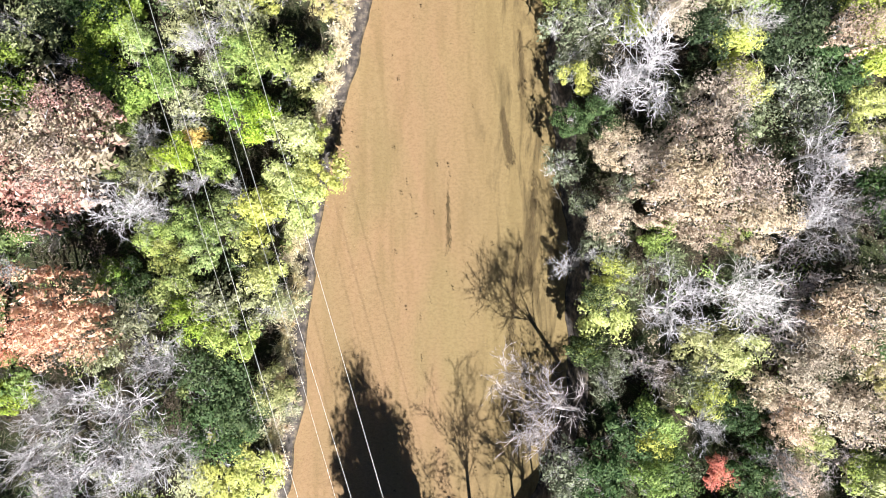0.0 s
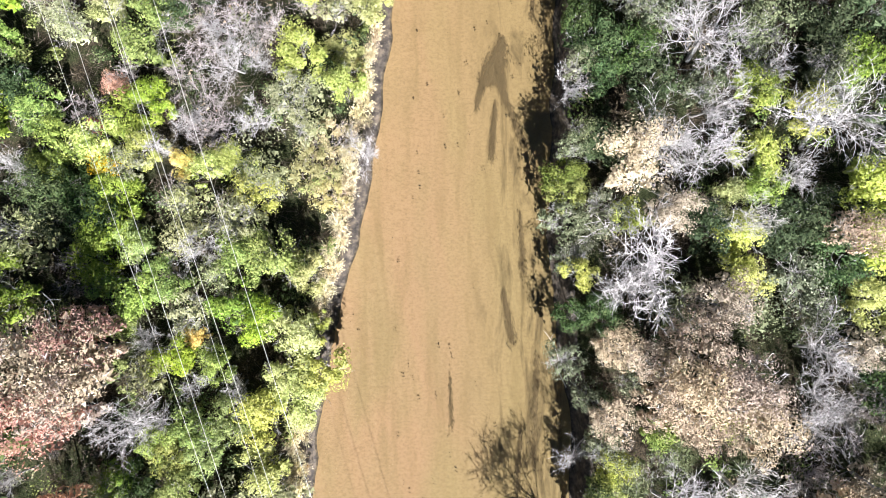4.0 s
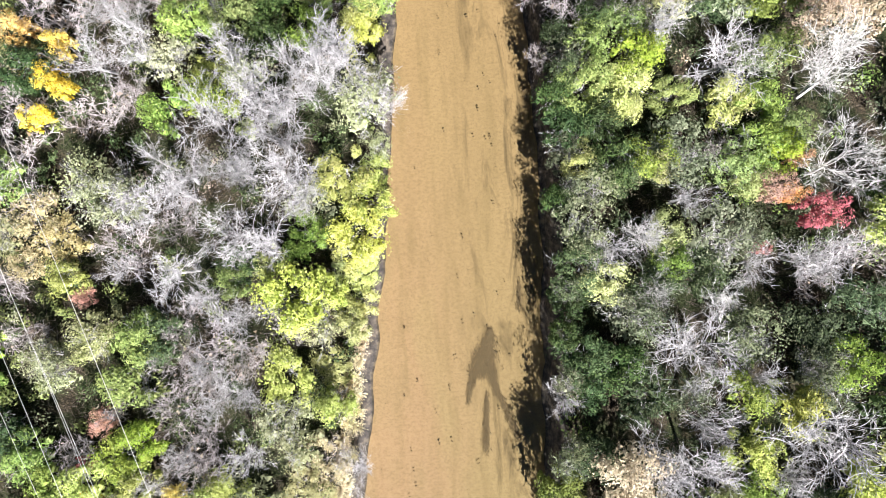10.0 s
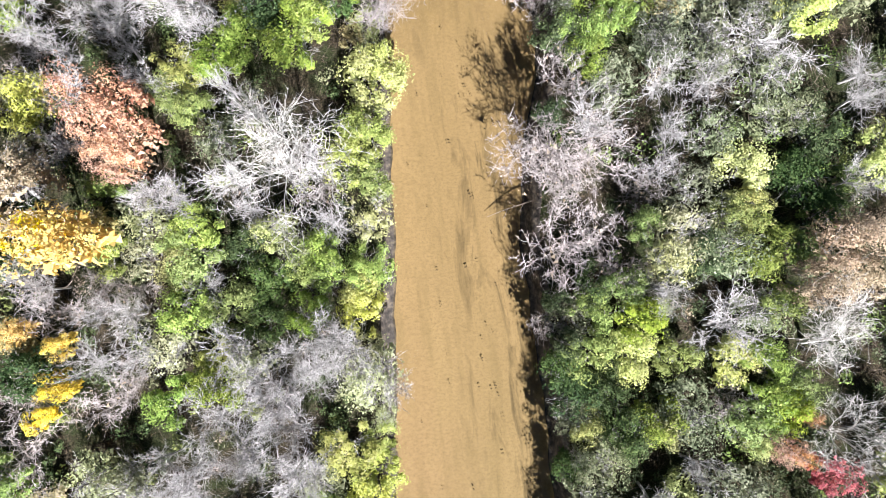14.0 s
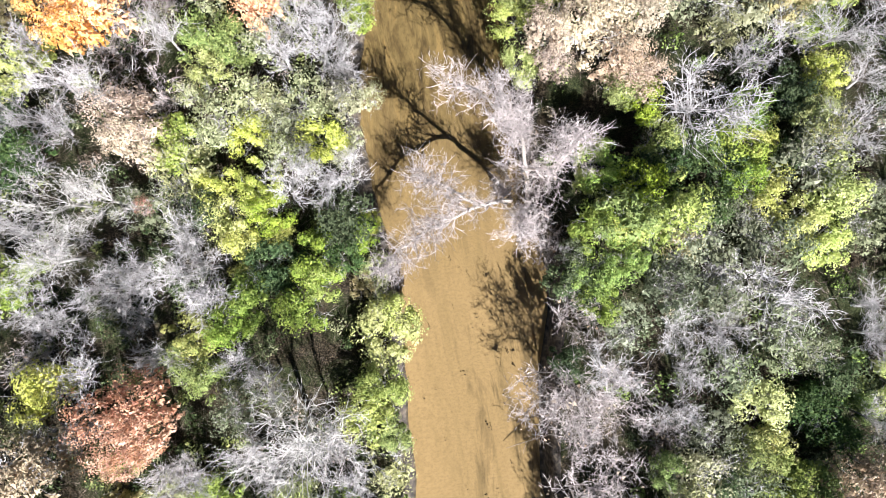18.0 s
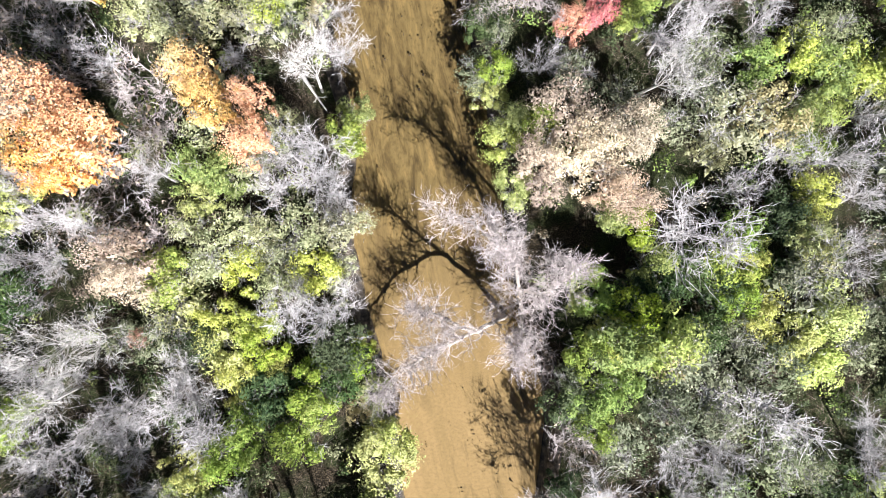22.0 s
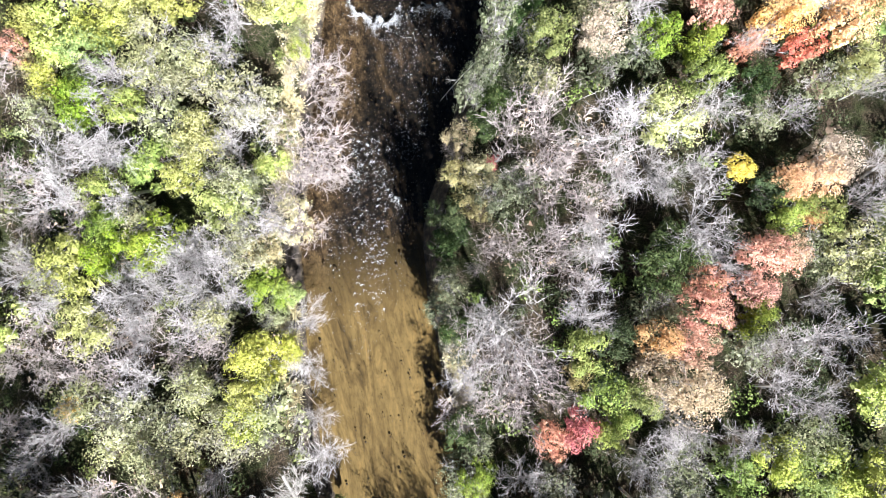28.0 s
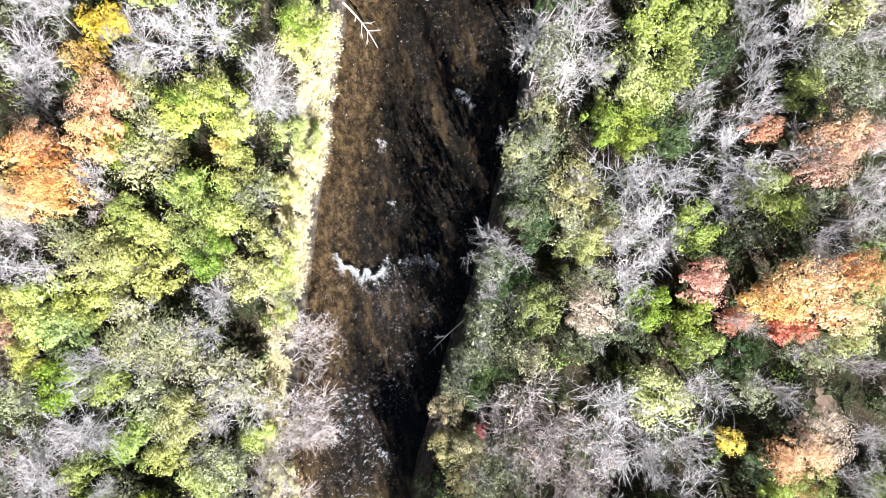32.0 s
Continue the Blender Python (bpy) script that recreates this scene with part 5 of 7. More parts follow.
plant("lime_tree", -0.8, 125.5, 2.2, 5.0)
plant("lime_tree", 2.9, 128.1, 1.5, 3.4)
plant("pale_tree", 0.8, 126.4, 1.9, 6.2)
plant("lime_tree", -3.3, 128.2, 1.7, 4.9)
plant("green_tree", -10.1, 125.2, 1.9, 5.1)
plant("pale_tree", -0.5, 127.6, 1.6, 6.5)
plant("straw_shrub", 3.2, 123.7, 2.2, 3.8)
plant("twiggy_shrub", 6.8, 134.8, 2.6, 4.8, 19, 0)
plant("twiggy_shrub", 6.3, 133.0, 2.2, 3.8, 50, 0)
plant("twiggy_shrub", 5.0, 128.6, 3.5, 5.8, 26, 0)
plant("twiggy_shrub", 4.1, 126.1, 3.1, 4.8, 36, 0)
plant("twiggy_shrub", 4.5, 127.2, 2.2, 4.8, 49, 0)
plant("twiggy_shrub", 3.2, 123.5, 2.6, 4.8, 11, 0)
plant("bare_tree", 2.8, 123.2, 1.6, 10.5)
plant("bare_tree", 0.6, 124.0, 2.1, 6.0)
plant("pale_tree", -0.3, 123.2, 1.7, 5.6)
plant("green_tree", -6.2, 123.6, 2.4, 5.3)
plant("lime_tree", -12.4, 123.5, 2.6, 5.6)
plant("bare_tree", -14.2, 122.6, 1.9, 6.0)
plant("green_tree", -9.6, 123.4, 1.9, 5.2)
plant("bare_tree", -7.9, 122.2, 2.3, 5.5)
plant("bare_tree", -4.1, 123.1, 2.6, 6.8)
plant("bare_tree", -4.3, 121.9, 2.1, 5.9)
plant("bare_tree", -1.4, 121.3, 2.4, 7.0)
plant("bare_tree", -2.7, 122.4, 1.9, 6.0)
plant("pale_tree", -0.1, 121.5, 1.9, 6.2)
plant("straw_shrub", 1.1, 121.3, 1.8, 3.5)
plant("bare_tree", -15.0, 123.9, 2.1, 8.5)
plant("twiggy_shrub", -15.4, 122.9, 1.7, 4.5)
plant("bare_tree", -5.1, 120.8, 2.1, 6.2)
plant("bare_tree", -14.4, 120.9, 1.6, 8.5)
plant("twiggy_shrub", -16.4, 119.2, 2.0, 5.5)
plant("lime_tree", -12.9, 118.5, 2.2, 4.6)
plant("bare_tree", -8.8, 120.2, 2.5, 8.7)
plant("bare_tree", -8.4, 118.5, 1.8, 8.8)
plant("bare_tree", -7.5, 120.0, 2.1, 6.0)
plant("bare_tree", -3.4, 119.1, 1.8, 9.0)
plant("bare_tree", -5.2, 117.8, 2.3, 5.5)
plant("pale_tree", -2.9, 117.3, 1.9, 5.0)
plant("bare_tree", -1.7, 118.3, 2.5, 5.6)
plant("green_tree", 0.6, 118.8, 2.0, 3.4)
plant("twiggy_shrub", -9.7, 116.5, 2.9, 5.5)
plant("bare_tree", -9.3, 116.9, 1.8, 5.5)
plant("twiggy_shrub", -17.8, 116.9, 2.2, 4.4)
plant("twiggy_shrub", -15.5, 115.6, 2.2, 4.5)
plant("twiggy_shrub", -12.5, 115.8, 2.3, 5.5)
plant("pale_tree", -14.2, 113.2, 1.9, 5.1)
plant("gold_tree", -15.1, 112.8, 1.1, 3.5)
plant("bare_tree", -9.3, 113.8, 2.5, 8.7)
plant("pale_tree", -10.9, 111.6, 2.5, 6.5)
plant("twiggy_shrub", -5.6, 115.3, 2.5, 5.9)
plant("twiggy_shrub", -4.3, 114.1, 2.6, 5.5)
plant("pale_tree", -5.7, 112.8, 1.9, 5.9)
plant("pale_tree", -5.1, 111.8, 1.9, 5.4)
plant("lime_tree", -0.9, 113.5, 2.3, 6.2)
plant("lime_tree", 0.4, 113.5, 2.0, 3.5)
plant("bare_tree", 1.9, 115.6, 1.8, 4.8, 22, 0)
plant("pale_tree", 0.6, 116.5, 1.3, 3.5)
plant("lime_tree", -2.0, 112.0, 2.1, 6.1)
plant("pale_tree", -0.5, 109.1, 3.0, 6.4)
plant("bare_tree", 1.4, 111.3, 2.0, 5.8, 21, 0)
plant("bare_tree", 1.1, 105.8, 2.6, 5.8, 9, 0)
plant("bare_tree", 1.0, 108.4, 2.0, 5.8, 18, 0)
plant("lime_tree", -2.8, 109.1, 1.9, 5.1)
plant("pale_tree", -3.7, 108.0, 1.9, 5.5)
plant("bare_tree", -15.6, 112.2, 2.3, 8.5)
plant("twiggy_shrub", -18.5, 111.1, 2.2, 4.4)
plant("pale_tree", -12.1, 109.9, 1.9, 5.7)
plant("pale_tree", -8.3, 110.3, 2.1, 5.8)
plant("pale_tree", -10.0, 108.1, 2.1, 5.7)
plant("pale_tree", -7.1, 108.7, 1.9, 4.9)
plant("bare_tree", -18.7, 109.5, 2.0, 5.5)
plant("pale_tree", -3.7, 109.8, 1.7, 6.0)
plant("dark_tree", 22.0, 130.0, 2.2, 4.2)
plant("thin_tree", 22.9, 130.7, 1.7, 6.1)
plant("pale_tree", 24.0, 130.1, 2.0, 6.5)
plant("twiggy_shrub", 24.5, 126.5, 3.1, 12.9)
plant("twiggy_shrub", 21.4, 125.9, 2.4, 11.0)
plant("twiggy_shrub", 26.0, 123.8, 3.1, 12.8)
plant("twiggy_shrub", 22.7, 123.7, 2.0, 9.9)
plant("red_tree", 19.7, 124.9, 0.7, 2.1)
plant("straw_shrub", 17.7, 127.1, 1.6, 3.4)
plant("straw_shrub", 17.2, 123.9, 1.8, 3.5)
plant("bare_tree", 30.0, 124.8, 3.6, 11.6)
plant("lime_tree", 33.2, 125.2, 2.4, 6.5)
plant("bare_tree", 36.5, 124.5, 2.5, 8.4)
plant("thin_tree", 28.9, 130.4, 2.1, 5.8)
plant("thin_tree", 32.0, 130.3, 1.9, 5.7)
plant("green_tree", 37.0, 128.1, 1.9, 5.0)
plant("rust_tree", 39.9, 129.4, 1.2, 6.4)
plant("dark_tree", 40.4, 126.6, 1.9, 4.3)
plant("thin_tree", 40.5, 123.8, 1.9, 4.8)
plant("bare_tree", 40.4, 128.8, 1.6, 8.3)
plant("red_tree", 43.7, 128.4, 1.5, 7.2)
plant("thin_tree", 45.8, 126.3, 2.1, 5.1)
plant("lime_tree", 48.5, 126.8, 2.2, 4.1)
plant("bare_tree", 48.1, 124.3, 1.8, 8.0)
plant("bare_tree", 41.8, 123.0, 1.8, 8.2)
plant("bare_tree", 31.2, 121.7, 2.1, 6.0)
plant("bare_tree", 32.3, 120.6, 2.1, 6.0)
plant("bare_tree", 35.5, 121.3, 2.4, 6.0)
plant("gold_tree", 38.0, 120.5, 1.1, 4.3)
plant("bare_tree", 28.8, 121.3, 2.6, 5.6)
plant("twiggy_shrub", 24.3, 121.3, 2.4, 9.8)
plant("twiggy_shrub", 26.1, 119.4, 2.1, 8.7)
plant("thin_tree", 21.6, 122.7, 1.9, 5.9)
plant("thin_tree", 19.2, 121.8, 1.7, 6.5)
plant("dark_tree", 39.9, 118.3, 1.7, 4.2)
plant("orange_tree", 41.1, 118.7, 1.6, 6.2)
plant("orange_tree", 43.3, 118.7, 1.7, 6.1)
plant("tan_tree", 44.9, 119.7, 2.1, 6.1)
plant("green_tree", 40.7, 116.3, 1.7, 4.7)
plant("green_tree", 43.3, 115.8, 1.9, 4.6)
plant("orange_tree", 42.5, 115.5, 1.1, 4.1)
plant("bare_tree", 45.8, 115.8, 2.1, 8.0)
plant("bare_tree", 33.6, 116.6, 3.3, 8.4)
plant("dark_tree", 31.5, 115.5, 2.1, 5.5)
plant("bare_tree", 26.5, 117.9, 2.4, 6.0)
plant("twiggy_shrub", 21.3, 117.7, 2.8, 10.9)
plant("twiggy_shrub", 22.7, 116.2, 2.8, 10.8)
plant("bare_tree", 26.0, 116.2, 2.1, 5.7)
plant("twiggy_shrub", 18.3, 117.6, 2.1, 8.1)
plant("dark_tree", 30.4, 114.4, 2.1, 5.5)
plant("bare_tree", 35.1, 113.9, 2.4, 6.2)
plant("rust_tree", 37.9, 113.3, 2.0, 7.3)
plant("rust_tree", 39.3, 113.8, 1.6, 7.2)
plant("thin_tree", 42.0, 112.9, 2.1, 5.1)
plant("pale_tree", 44.8, 113.1, 2.1, 6.5)
plant("pale_tree", 44.8, 111.5, 1.5, 4.1)
plant("pale_tree", 46.4, 110.7, 1.7, 4.0)
plant("bare_tree", 17.7, 113.2, 3.8, 14.1)
plant("twiggy_shrub", 15.7, 111.9, 2.4, 10.3)
plant("twiggy_shrub", 18.1, 110.3, 2.8, 12.0)
plant("bare_tree", 24.2, 111.3, 2.6, 6.1)
plant("green_tree", 23.7, 109.2, 1.9, 5.3)
plant("dark_tree", 26.1, 109.6, 1.7, 4.7)
plant("bare_tree", 24.6, 113.8, 1.9, 5.7)
plant("straw_shrub", 23.1, 107.5, 1.5, 3.8)
plant("orange_tree", 28.8, 109.2, 1.6, 7.6)
plant("rust_tree", 32.3, 110.6, 1.7, 8.5)
plant("rust_tree", 31.0, 108.3, 1.5, 8.5)
plant("rust_tree", 33.4, 112.5, 1.4, 7.4)
plant("thin_tree", 29.3, 111.2, 2.1, 5.6)
plant("green_tree", 36.5, 109.2, 1.7, 4.8)
plant("bare_tree", 41.7, 109.5, 1.9, 6.0)
plant("rust_tree", 36.6, 111.4, 1.4, 7.3)
plant("thin_tree", 35.8, 106.8, 2.3, 5.3)
plant("tan_tree", 30.3, 105.1, 2.5, 8.5)
plant("tan_tree", 28.3, 106.7, 1.9, 7.6)
plant("green_tree", 26.6, 104.8, 1.9, 5.7)
plant("bare_tree", 28.8, 104.3, 2.1, 6.0)
plant("bare_tree", 40.7, 106.0, 3.2, 9.2)
plant("bare_tree", 37.8, 106.5, 2.5, 8.3)
plant("bare_tree", 36.7, 103.4, 2.5, 8.3)
plant("green_tree", 24.5, 104.7, 2.4, 5.2)
plant("green_tree", 24.6, 103.0, 1.7, 5.2)
plant("dark_tree", 25.0, 106.3, 1.7, 4.7)
plant("twiggy_shrub", 19.4, 107.9, 2.4, 10.0)
plant("twiggy_shrub", 18.2, 105.6, 2.1, 9.0)
plant("red_tree", 21.6, 103.7, 1.7, 5.9)
plant("rust_tree", 19.8, 103.2, 1.6, 5.9)
plant("twiggy_shrub", 22.8, 105.3, 1.3, 3.4)
plant("bare_tree", 13.8, 109.3, 2.2, 6.0)
plant("twiggy_shrub", 14.2, 107.0, 2.8, 5.0)
plant("twiggy_shrub", 15.9, 106.7, 2.0, 3.3)
plant("dark_tree", 13.4, 104.9, 1.8, 3.8)
plant("bare_tree", 26.0, 100.6, 2.5, 8.7)
plant("bare_tree", 29.3, 102.4, 1.8, 8.6)
plant("bare_tree", 28.8, 100.4, 2.6, 6.4)
plant("thin_tree", 30.0, 99.2, 2.4, 5.1)
plant("bare_tree", 33.6, 100.7, 2.1, 8.4)
plant("thin_tree", 37.5, 99.4, 1.9, 4.8)
plant("thin_tree", 39.9, 99.3, 2.2, 4.2)
plant("bare_tree", 39.0, 102.1, 1.8, 8.2)
plant("thin_tree", 44.5, 100.6, 1.7, 4.6)
plant("bare_tree", -6.0, 159.7, 2.9, 8.4)
plant("bare_tree", -7.4, 157.0, 2.5, 8.4)
plant("bare_tree", -8.1, 155.6, 2.6, 6.0)
plant("gold_tree", -1.7, 160.1, 1.9, 6.5)
plant("orange_tree", -2.2, 154.6, 2.0, 9.6)
plant("orange_tree", -3.1, 152.3, 2.0, 9.6)
plant("orange_tree", -7.1, 150.6, 2.3, 10.5)
plant("orange_tree", -6.2, 148.8, 2.0, 9.5)
plant("orange_tree", -9.1, 148.2, 1.6, 9.4)
plant("orange_tree", -6.7, 152.2, 1.5, 9.4)
plant("orange_tree", -2.8, 157.4, 1.3, 8.5)
plant("bare_tree", -4.5, 161.4, 2.1, 8.4)
plant("bare_tree", 1.3, 159.3, 3.6, 6.6)
plant("bare_tree", 4.2, 158.7, 3.2, 6.7)
plant("bare_tree", 7.1, 158.6, 2.6, 5.9)
plant("gold_tree", -1.1, 156.0, 1.1, 4.6)
plant("pale_tree", -0.5, 154.5, 1.7, 5.6)
plant("pale_tree", 0.2, 157.1, 1.7, 4.6)
plant("lime_tree", 4.1, 155.0, 2.2, 4.8)
plant("green_tree", 2.7, 153.9, 1.9, 5.3)
plant("white_tree", 8.5, 154.2, 3.4, 7.0)
plant("bare_tree", 9.4, 151.9, 2.5, 6.0)
plant("lime_tree", 12.7, 157.5, 2.2, 4.4)
plant("straw_shrub", 12.9, 155.1, 2.7, 3.0)
plant("straw_shrub", 12.8, 152.4, 2.2, 3.8)
plant("lime_tree", 10.6, 150.0, 2.0, 3.5)
plant("lime_tree", 6.2, 150.6, 1.9, 5.0)
plant("pale_tree", 0.9, 152.1, 1.7, 4.7)
plant("lime_tree", 2.2, 153.1, 1.9, 5.8)
plant("lime_tree", 6.0, 153.1, 1.9, 5.9)
plant("lime_tree", 13.1, 159.2, 2.2, 4.4)
plant("green_tree", 12.6, 158.0, 1.7, 5.8)
plant("pale_tree", -1.1, 149.9, 2.4, 5.2)
plant("green_tree", -2.1, 151.4, 1.7, 5.1)
plant("twiggy_shrub", -5.8, 148.3, 2.2, 4.5)
plant("bare_tree", -4.6, 149.2, 1.7, 6.6)
plant("pale_tree", -7.5, 145.6, 1.9, 5.0)
plant("lime_tree", 5.7, 148.1, 1.9, 5.0)
plant("green_tree", 2.6, 147.0, 2.6, 5.4)
plant("green_tree", 2.2, 144.9, 2.6, 5.4)
plant("lime_tree", 4.0, 144.1, 2.2, 5.0)
plant("pale_tree", 7.2, 146.0, 2.1, 6.2)
plant("lime_tree", 9.5, 146.6, 2.2, 3.6)
plant("pale_tree", 11.0, 147.8, 2.0, 3.7)
plant("lime_tree", 9.3, 143.5, 2.0, 4.6)
plant("lime_tree", 7.3, 142.5, 1.9, 6.4)
plant("green_tree", -2.8, 146.4, 1.9, 4.7)
plant("lime_tree", -0.9, 145.1, 1.9, 4.7)
plant("bare_tree", -11.0, 146.3, 2.6, 6.2)
plant("straw_shrub", 0.8, 150.5, 1.5, 3.7)
plant("gold_tree", 5.0, 149.7, 1.3, 3.9)
plant("lime_tree", 10.0, 145.3, 1.8, 3.7)
plant("bare_tree", -9.4, 144.2, 2.1, 8.5)
plant("lime_tree", -6.8, 143.3, 2.4, 4.6)
plant("lime_tree", -4.2, 143.6, 2.2, 4.6)
plant("lime_tree", -1.9, 142.3, 2.6, 4.7)
plant("lime_tree", -10.3, 140.6, 2.6, 4.5)
plant("lime_tree", -7.4, 140.4, 1.9, 4.6)
plant("lime_tree", -5.5, 141.3, 1.7, 4.6)
plant("pale_tree", -3.4, 139.6, 1.9, 5.7)
plant("lime_tree", -12.7, 141.5, 1.7, 4.4)
plant("green_tree", 2.6, 142.2, 2.1, 5.9)
plant("bare_tree", 3.3, 139.5, 2.3, 6.0)
plant("lime_tree", 5.1, 140.0, 1.9, 6.2)
plant("lime_tree", 6.5, 140.5, 1.8, 3.4)
plant("twiggy_shrub", 7.1, 139.1, 2.0, 3.8)
plant("straw_shrub", 8.0, 140.2, 1.4, 2.4)
plant("bare_tree", 30.4, 153.5, 2.6, 7.8)
plant("white_tree", 31.7, 150.0, 2.9, 7.2)
plant("bare_tree", 33.9, 150.0, 2.1, 7.0)
plant("bare_tree", 33.3, 153.1, 2.5, 9.2)
plant("lime_tree", 36.4, 148.8, 2.6, 5.9)
plant("lime_tree", 39.7, 152.8, 2.6, 4.8)
plant("lime_tree", 39.8, 149.2, 2.4, 4.7)
plant("lime_tree", 37.7, 147.4, 1.9, 4.8)
plant("green_tree", 42.2, 152.2, 2.4, 5.2)
plant("green_tree", 35.7, 145.0, 2.4, 5.3)
plant("green_tree", 33.3, 146.0, 1.7, 5.5)
plant("pale_tree", 28.9, 147.2, 2.0, 3.6)
plant("pale_tree", 27.6, 145.2, 2.2, 3.9)
plant("dark_tree", 38.4, 144.6, 2.2, 4.7)
plant("thin_tree", 27.9, 142.8, 2.2, 4.3)
plant("straw_shrub", 30.1, 141.7, 2.6, 6.0)
plant("pale_tree", 29.3, 139.3, 2.2, 5.0)
plant("bare_tree", 31.5, 142.3, 1.9, 6.0)
plant("thin_tree", 29.0, 145.0, 1.7, 6.3)
plant("bare_tree", 34.9, 140.7, 3.4, 6.8)
plant("bare_tree", 37.4, 140.4, 2.5, 8.7)
plant("bare_tree", 40.4, 146.2, 1.8, 8.7)
plant("bare_tree", 45.5, 149.8, 2.1, 8.6)
plant("bare_tree", 48.9, 150.0, 2.5, 8.4)
plant("bare_tree", 45.2, 146.9, 1.8, 8.5)
plant("bare_tree", 43.9, 144.6, 2.1, 8.5)
plant("bare_tree", 40.3, 144.1, 1.6, 8.6)
plant("dark_tree", 42.7, 149.9, 2.2, 4.7)
plant("bare_tree", 42.4, 142.4, 2.4, 6.0)
plant("lime_tree", 49.4, 145.5, 1.9, 4.3)
plant("thin_tree", 51.4, 148.0, 2.1, 5.3)
plant("bare_tree", 54.2, 148.5, 2.1, 8.2)
plant("thin_tree", 54.3, 144.8, 1.9, 5.2)
plant("rust_tree", 48.8, 141.3, 2.0, 10.3)
plant("rust_tree", 50.3, 140.5, 1.6, 10.2)
plant("rust_tree", 47.9, 139.1, 1.6, 9.3)
plant("rust_tree", 45.0, 143.0, 1.2, 6.5)
plant("bare_tree", 47.5, 141.4, 2.1, 8.3)
plant("bare_tree", 51.3, 137.2, 2.5, 8.1)
plant("bare_tree", 50.4, 135.2, 2.1, 8.1)
plant("green_tree", 44.6, 138.8, 2.4, 4.9)
plant("green_tree", 46.1, 137.2, 1.9, 4.8)
plant("bare_tree", 43.3, 140.4, 2.4, 6.0)
plant("bare_tree", 40.4, 138.3, 2.4, 6.3)
plant("bare_tree", 34.7, 137.6, 2.5, 8.7)
plant("bare_tree", 32.5, 137.2, 2.1, 8.8)
plant("bare_tree", 36.8, 136.1, 2.5, 6.0)
plant("lime_tree", 31.6, 138.0, 1.7, 4.8)
plant("bare_tree", 24.3, 138.6, 2.6, 5.0)
plant("dark_tree", 26.6, 139.4, 1.9, 5.2)
plant("green_tree", 38.6, 136.5, 2.1, 5.6)
plant("thin_tree", 42.9, 135.6, 2.1, 5.4)
plant("thin_tree", 48.0, 136.8, 1.7, 5.2)
plant("bare_tree", 48.0, 134.0, 2.5, 8.2)
plant("rust_tree", 37.9, 132.8, 1.9, 8.5)
plant("orange_tree", 43.8, 131.6, 2.0, 11.3)
plant("orange_tree", 41.8, 130.3, 1.6, 10.3)
plant("orange_tree", 45.8, 129.5, 2.0, 11.2)
plant("orange_tree", 48.3, 131.4, 1.6, 10.1)
plant("twiggy_shrub", 48.2, 131.9, 1.9, 4.1)
plant("bare_tree", 33.8, 134.4, 2.6, 6.6)
plant("green_tree", 34.2, 131.7, 1.9, 5.1)
plant("green_tree", 37.4, 130.2, 1.9, 5.0)
plant("lime_tree", 29.6, 136.6, 1.7, 4.9)
plant("pale_tree", 28.7, 134.6, 1.7, 5.4)
plant("pale_tree", 30.8, 134.2, 1.7, 4.8)
plant("tan_tree", 29.5, 132.4, 2.1, 7.8)
plant("dark_tree", 40.2, 134.4, 1.9, 4.5)
plant("green_tree", 25.7, 133.5, 1.9, 6.0)
plant("dark_tree", 24.2, 135.5, 2.2, 3.3)
plant("bare_tree", 23.1, 134.9, 2.2, 4.5)

plant("bare_tree", -13.1, 53.9, 2.4, 7.5)
plant("bare_tree", -10.4, 51.5, 2.7, 8.2)
plant("bare_tree", -7.2, 54.1, 3.0, 8.9)
plant("bare_tree", -4.2, 53.0, 2.4, 9.6)
plant("bare_tree", -2.8, 50.7, 2.7, 7.5)
plant("bare_tree", -9.5, 47.6, 3.0, 8.2)
plant("bare_tree", -12.6, 45.8, 2.4, 8.9)
plant("bare_tree", -14.8, 49.8, 2.7, 9.6)
plant("bare_tree", -17.2, 45.9, 3.0, 7.5)
plant("bare_tree", -9.0, 44.2, 2.4, 8.2)
plant("straw_shrub", 18.6, 124.2, 1.5, 5.0)
plant("straw_shrub", 17.7, 121.6, 1.4, 4.6)

CLEARINGS = [(46.4, 126.0, 0.8), (46.7, 124.0, 0.9), (46.9, 122.0, 0.9), (47.1, 120.0, 0.9), (47.2, 118.4, 0.7)]


def in_clearing(x, y, margin=0.0):
    return any((x - a) ** 2 + (y - b) ** 2 < (r + margin) ** 2 for a, b, r in CLEARINGS)


# Woods past the sides of the flight line, and south of its start, which shade the river
edge_rng = random.Random(11)
EDGE = ("green_tree", "bare_tree", "thin_tree", "lime_tree", "dark_tree", "tan_tree", "twiggy_shrub")


def plant_edge(x, y):
    if in_clearing(x, y, 1.2):
        return
    kind = EDGE[edge_rng.randrange(len(EDGE))]
    plant(kind, x, y, KINDS[kind][1] * edge_rng.uniform(0.85, 1.2), KINDS[kind][0] * edge_rng.uniform(0.8, 1.1))


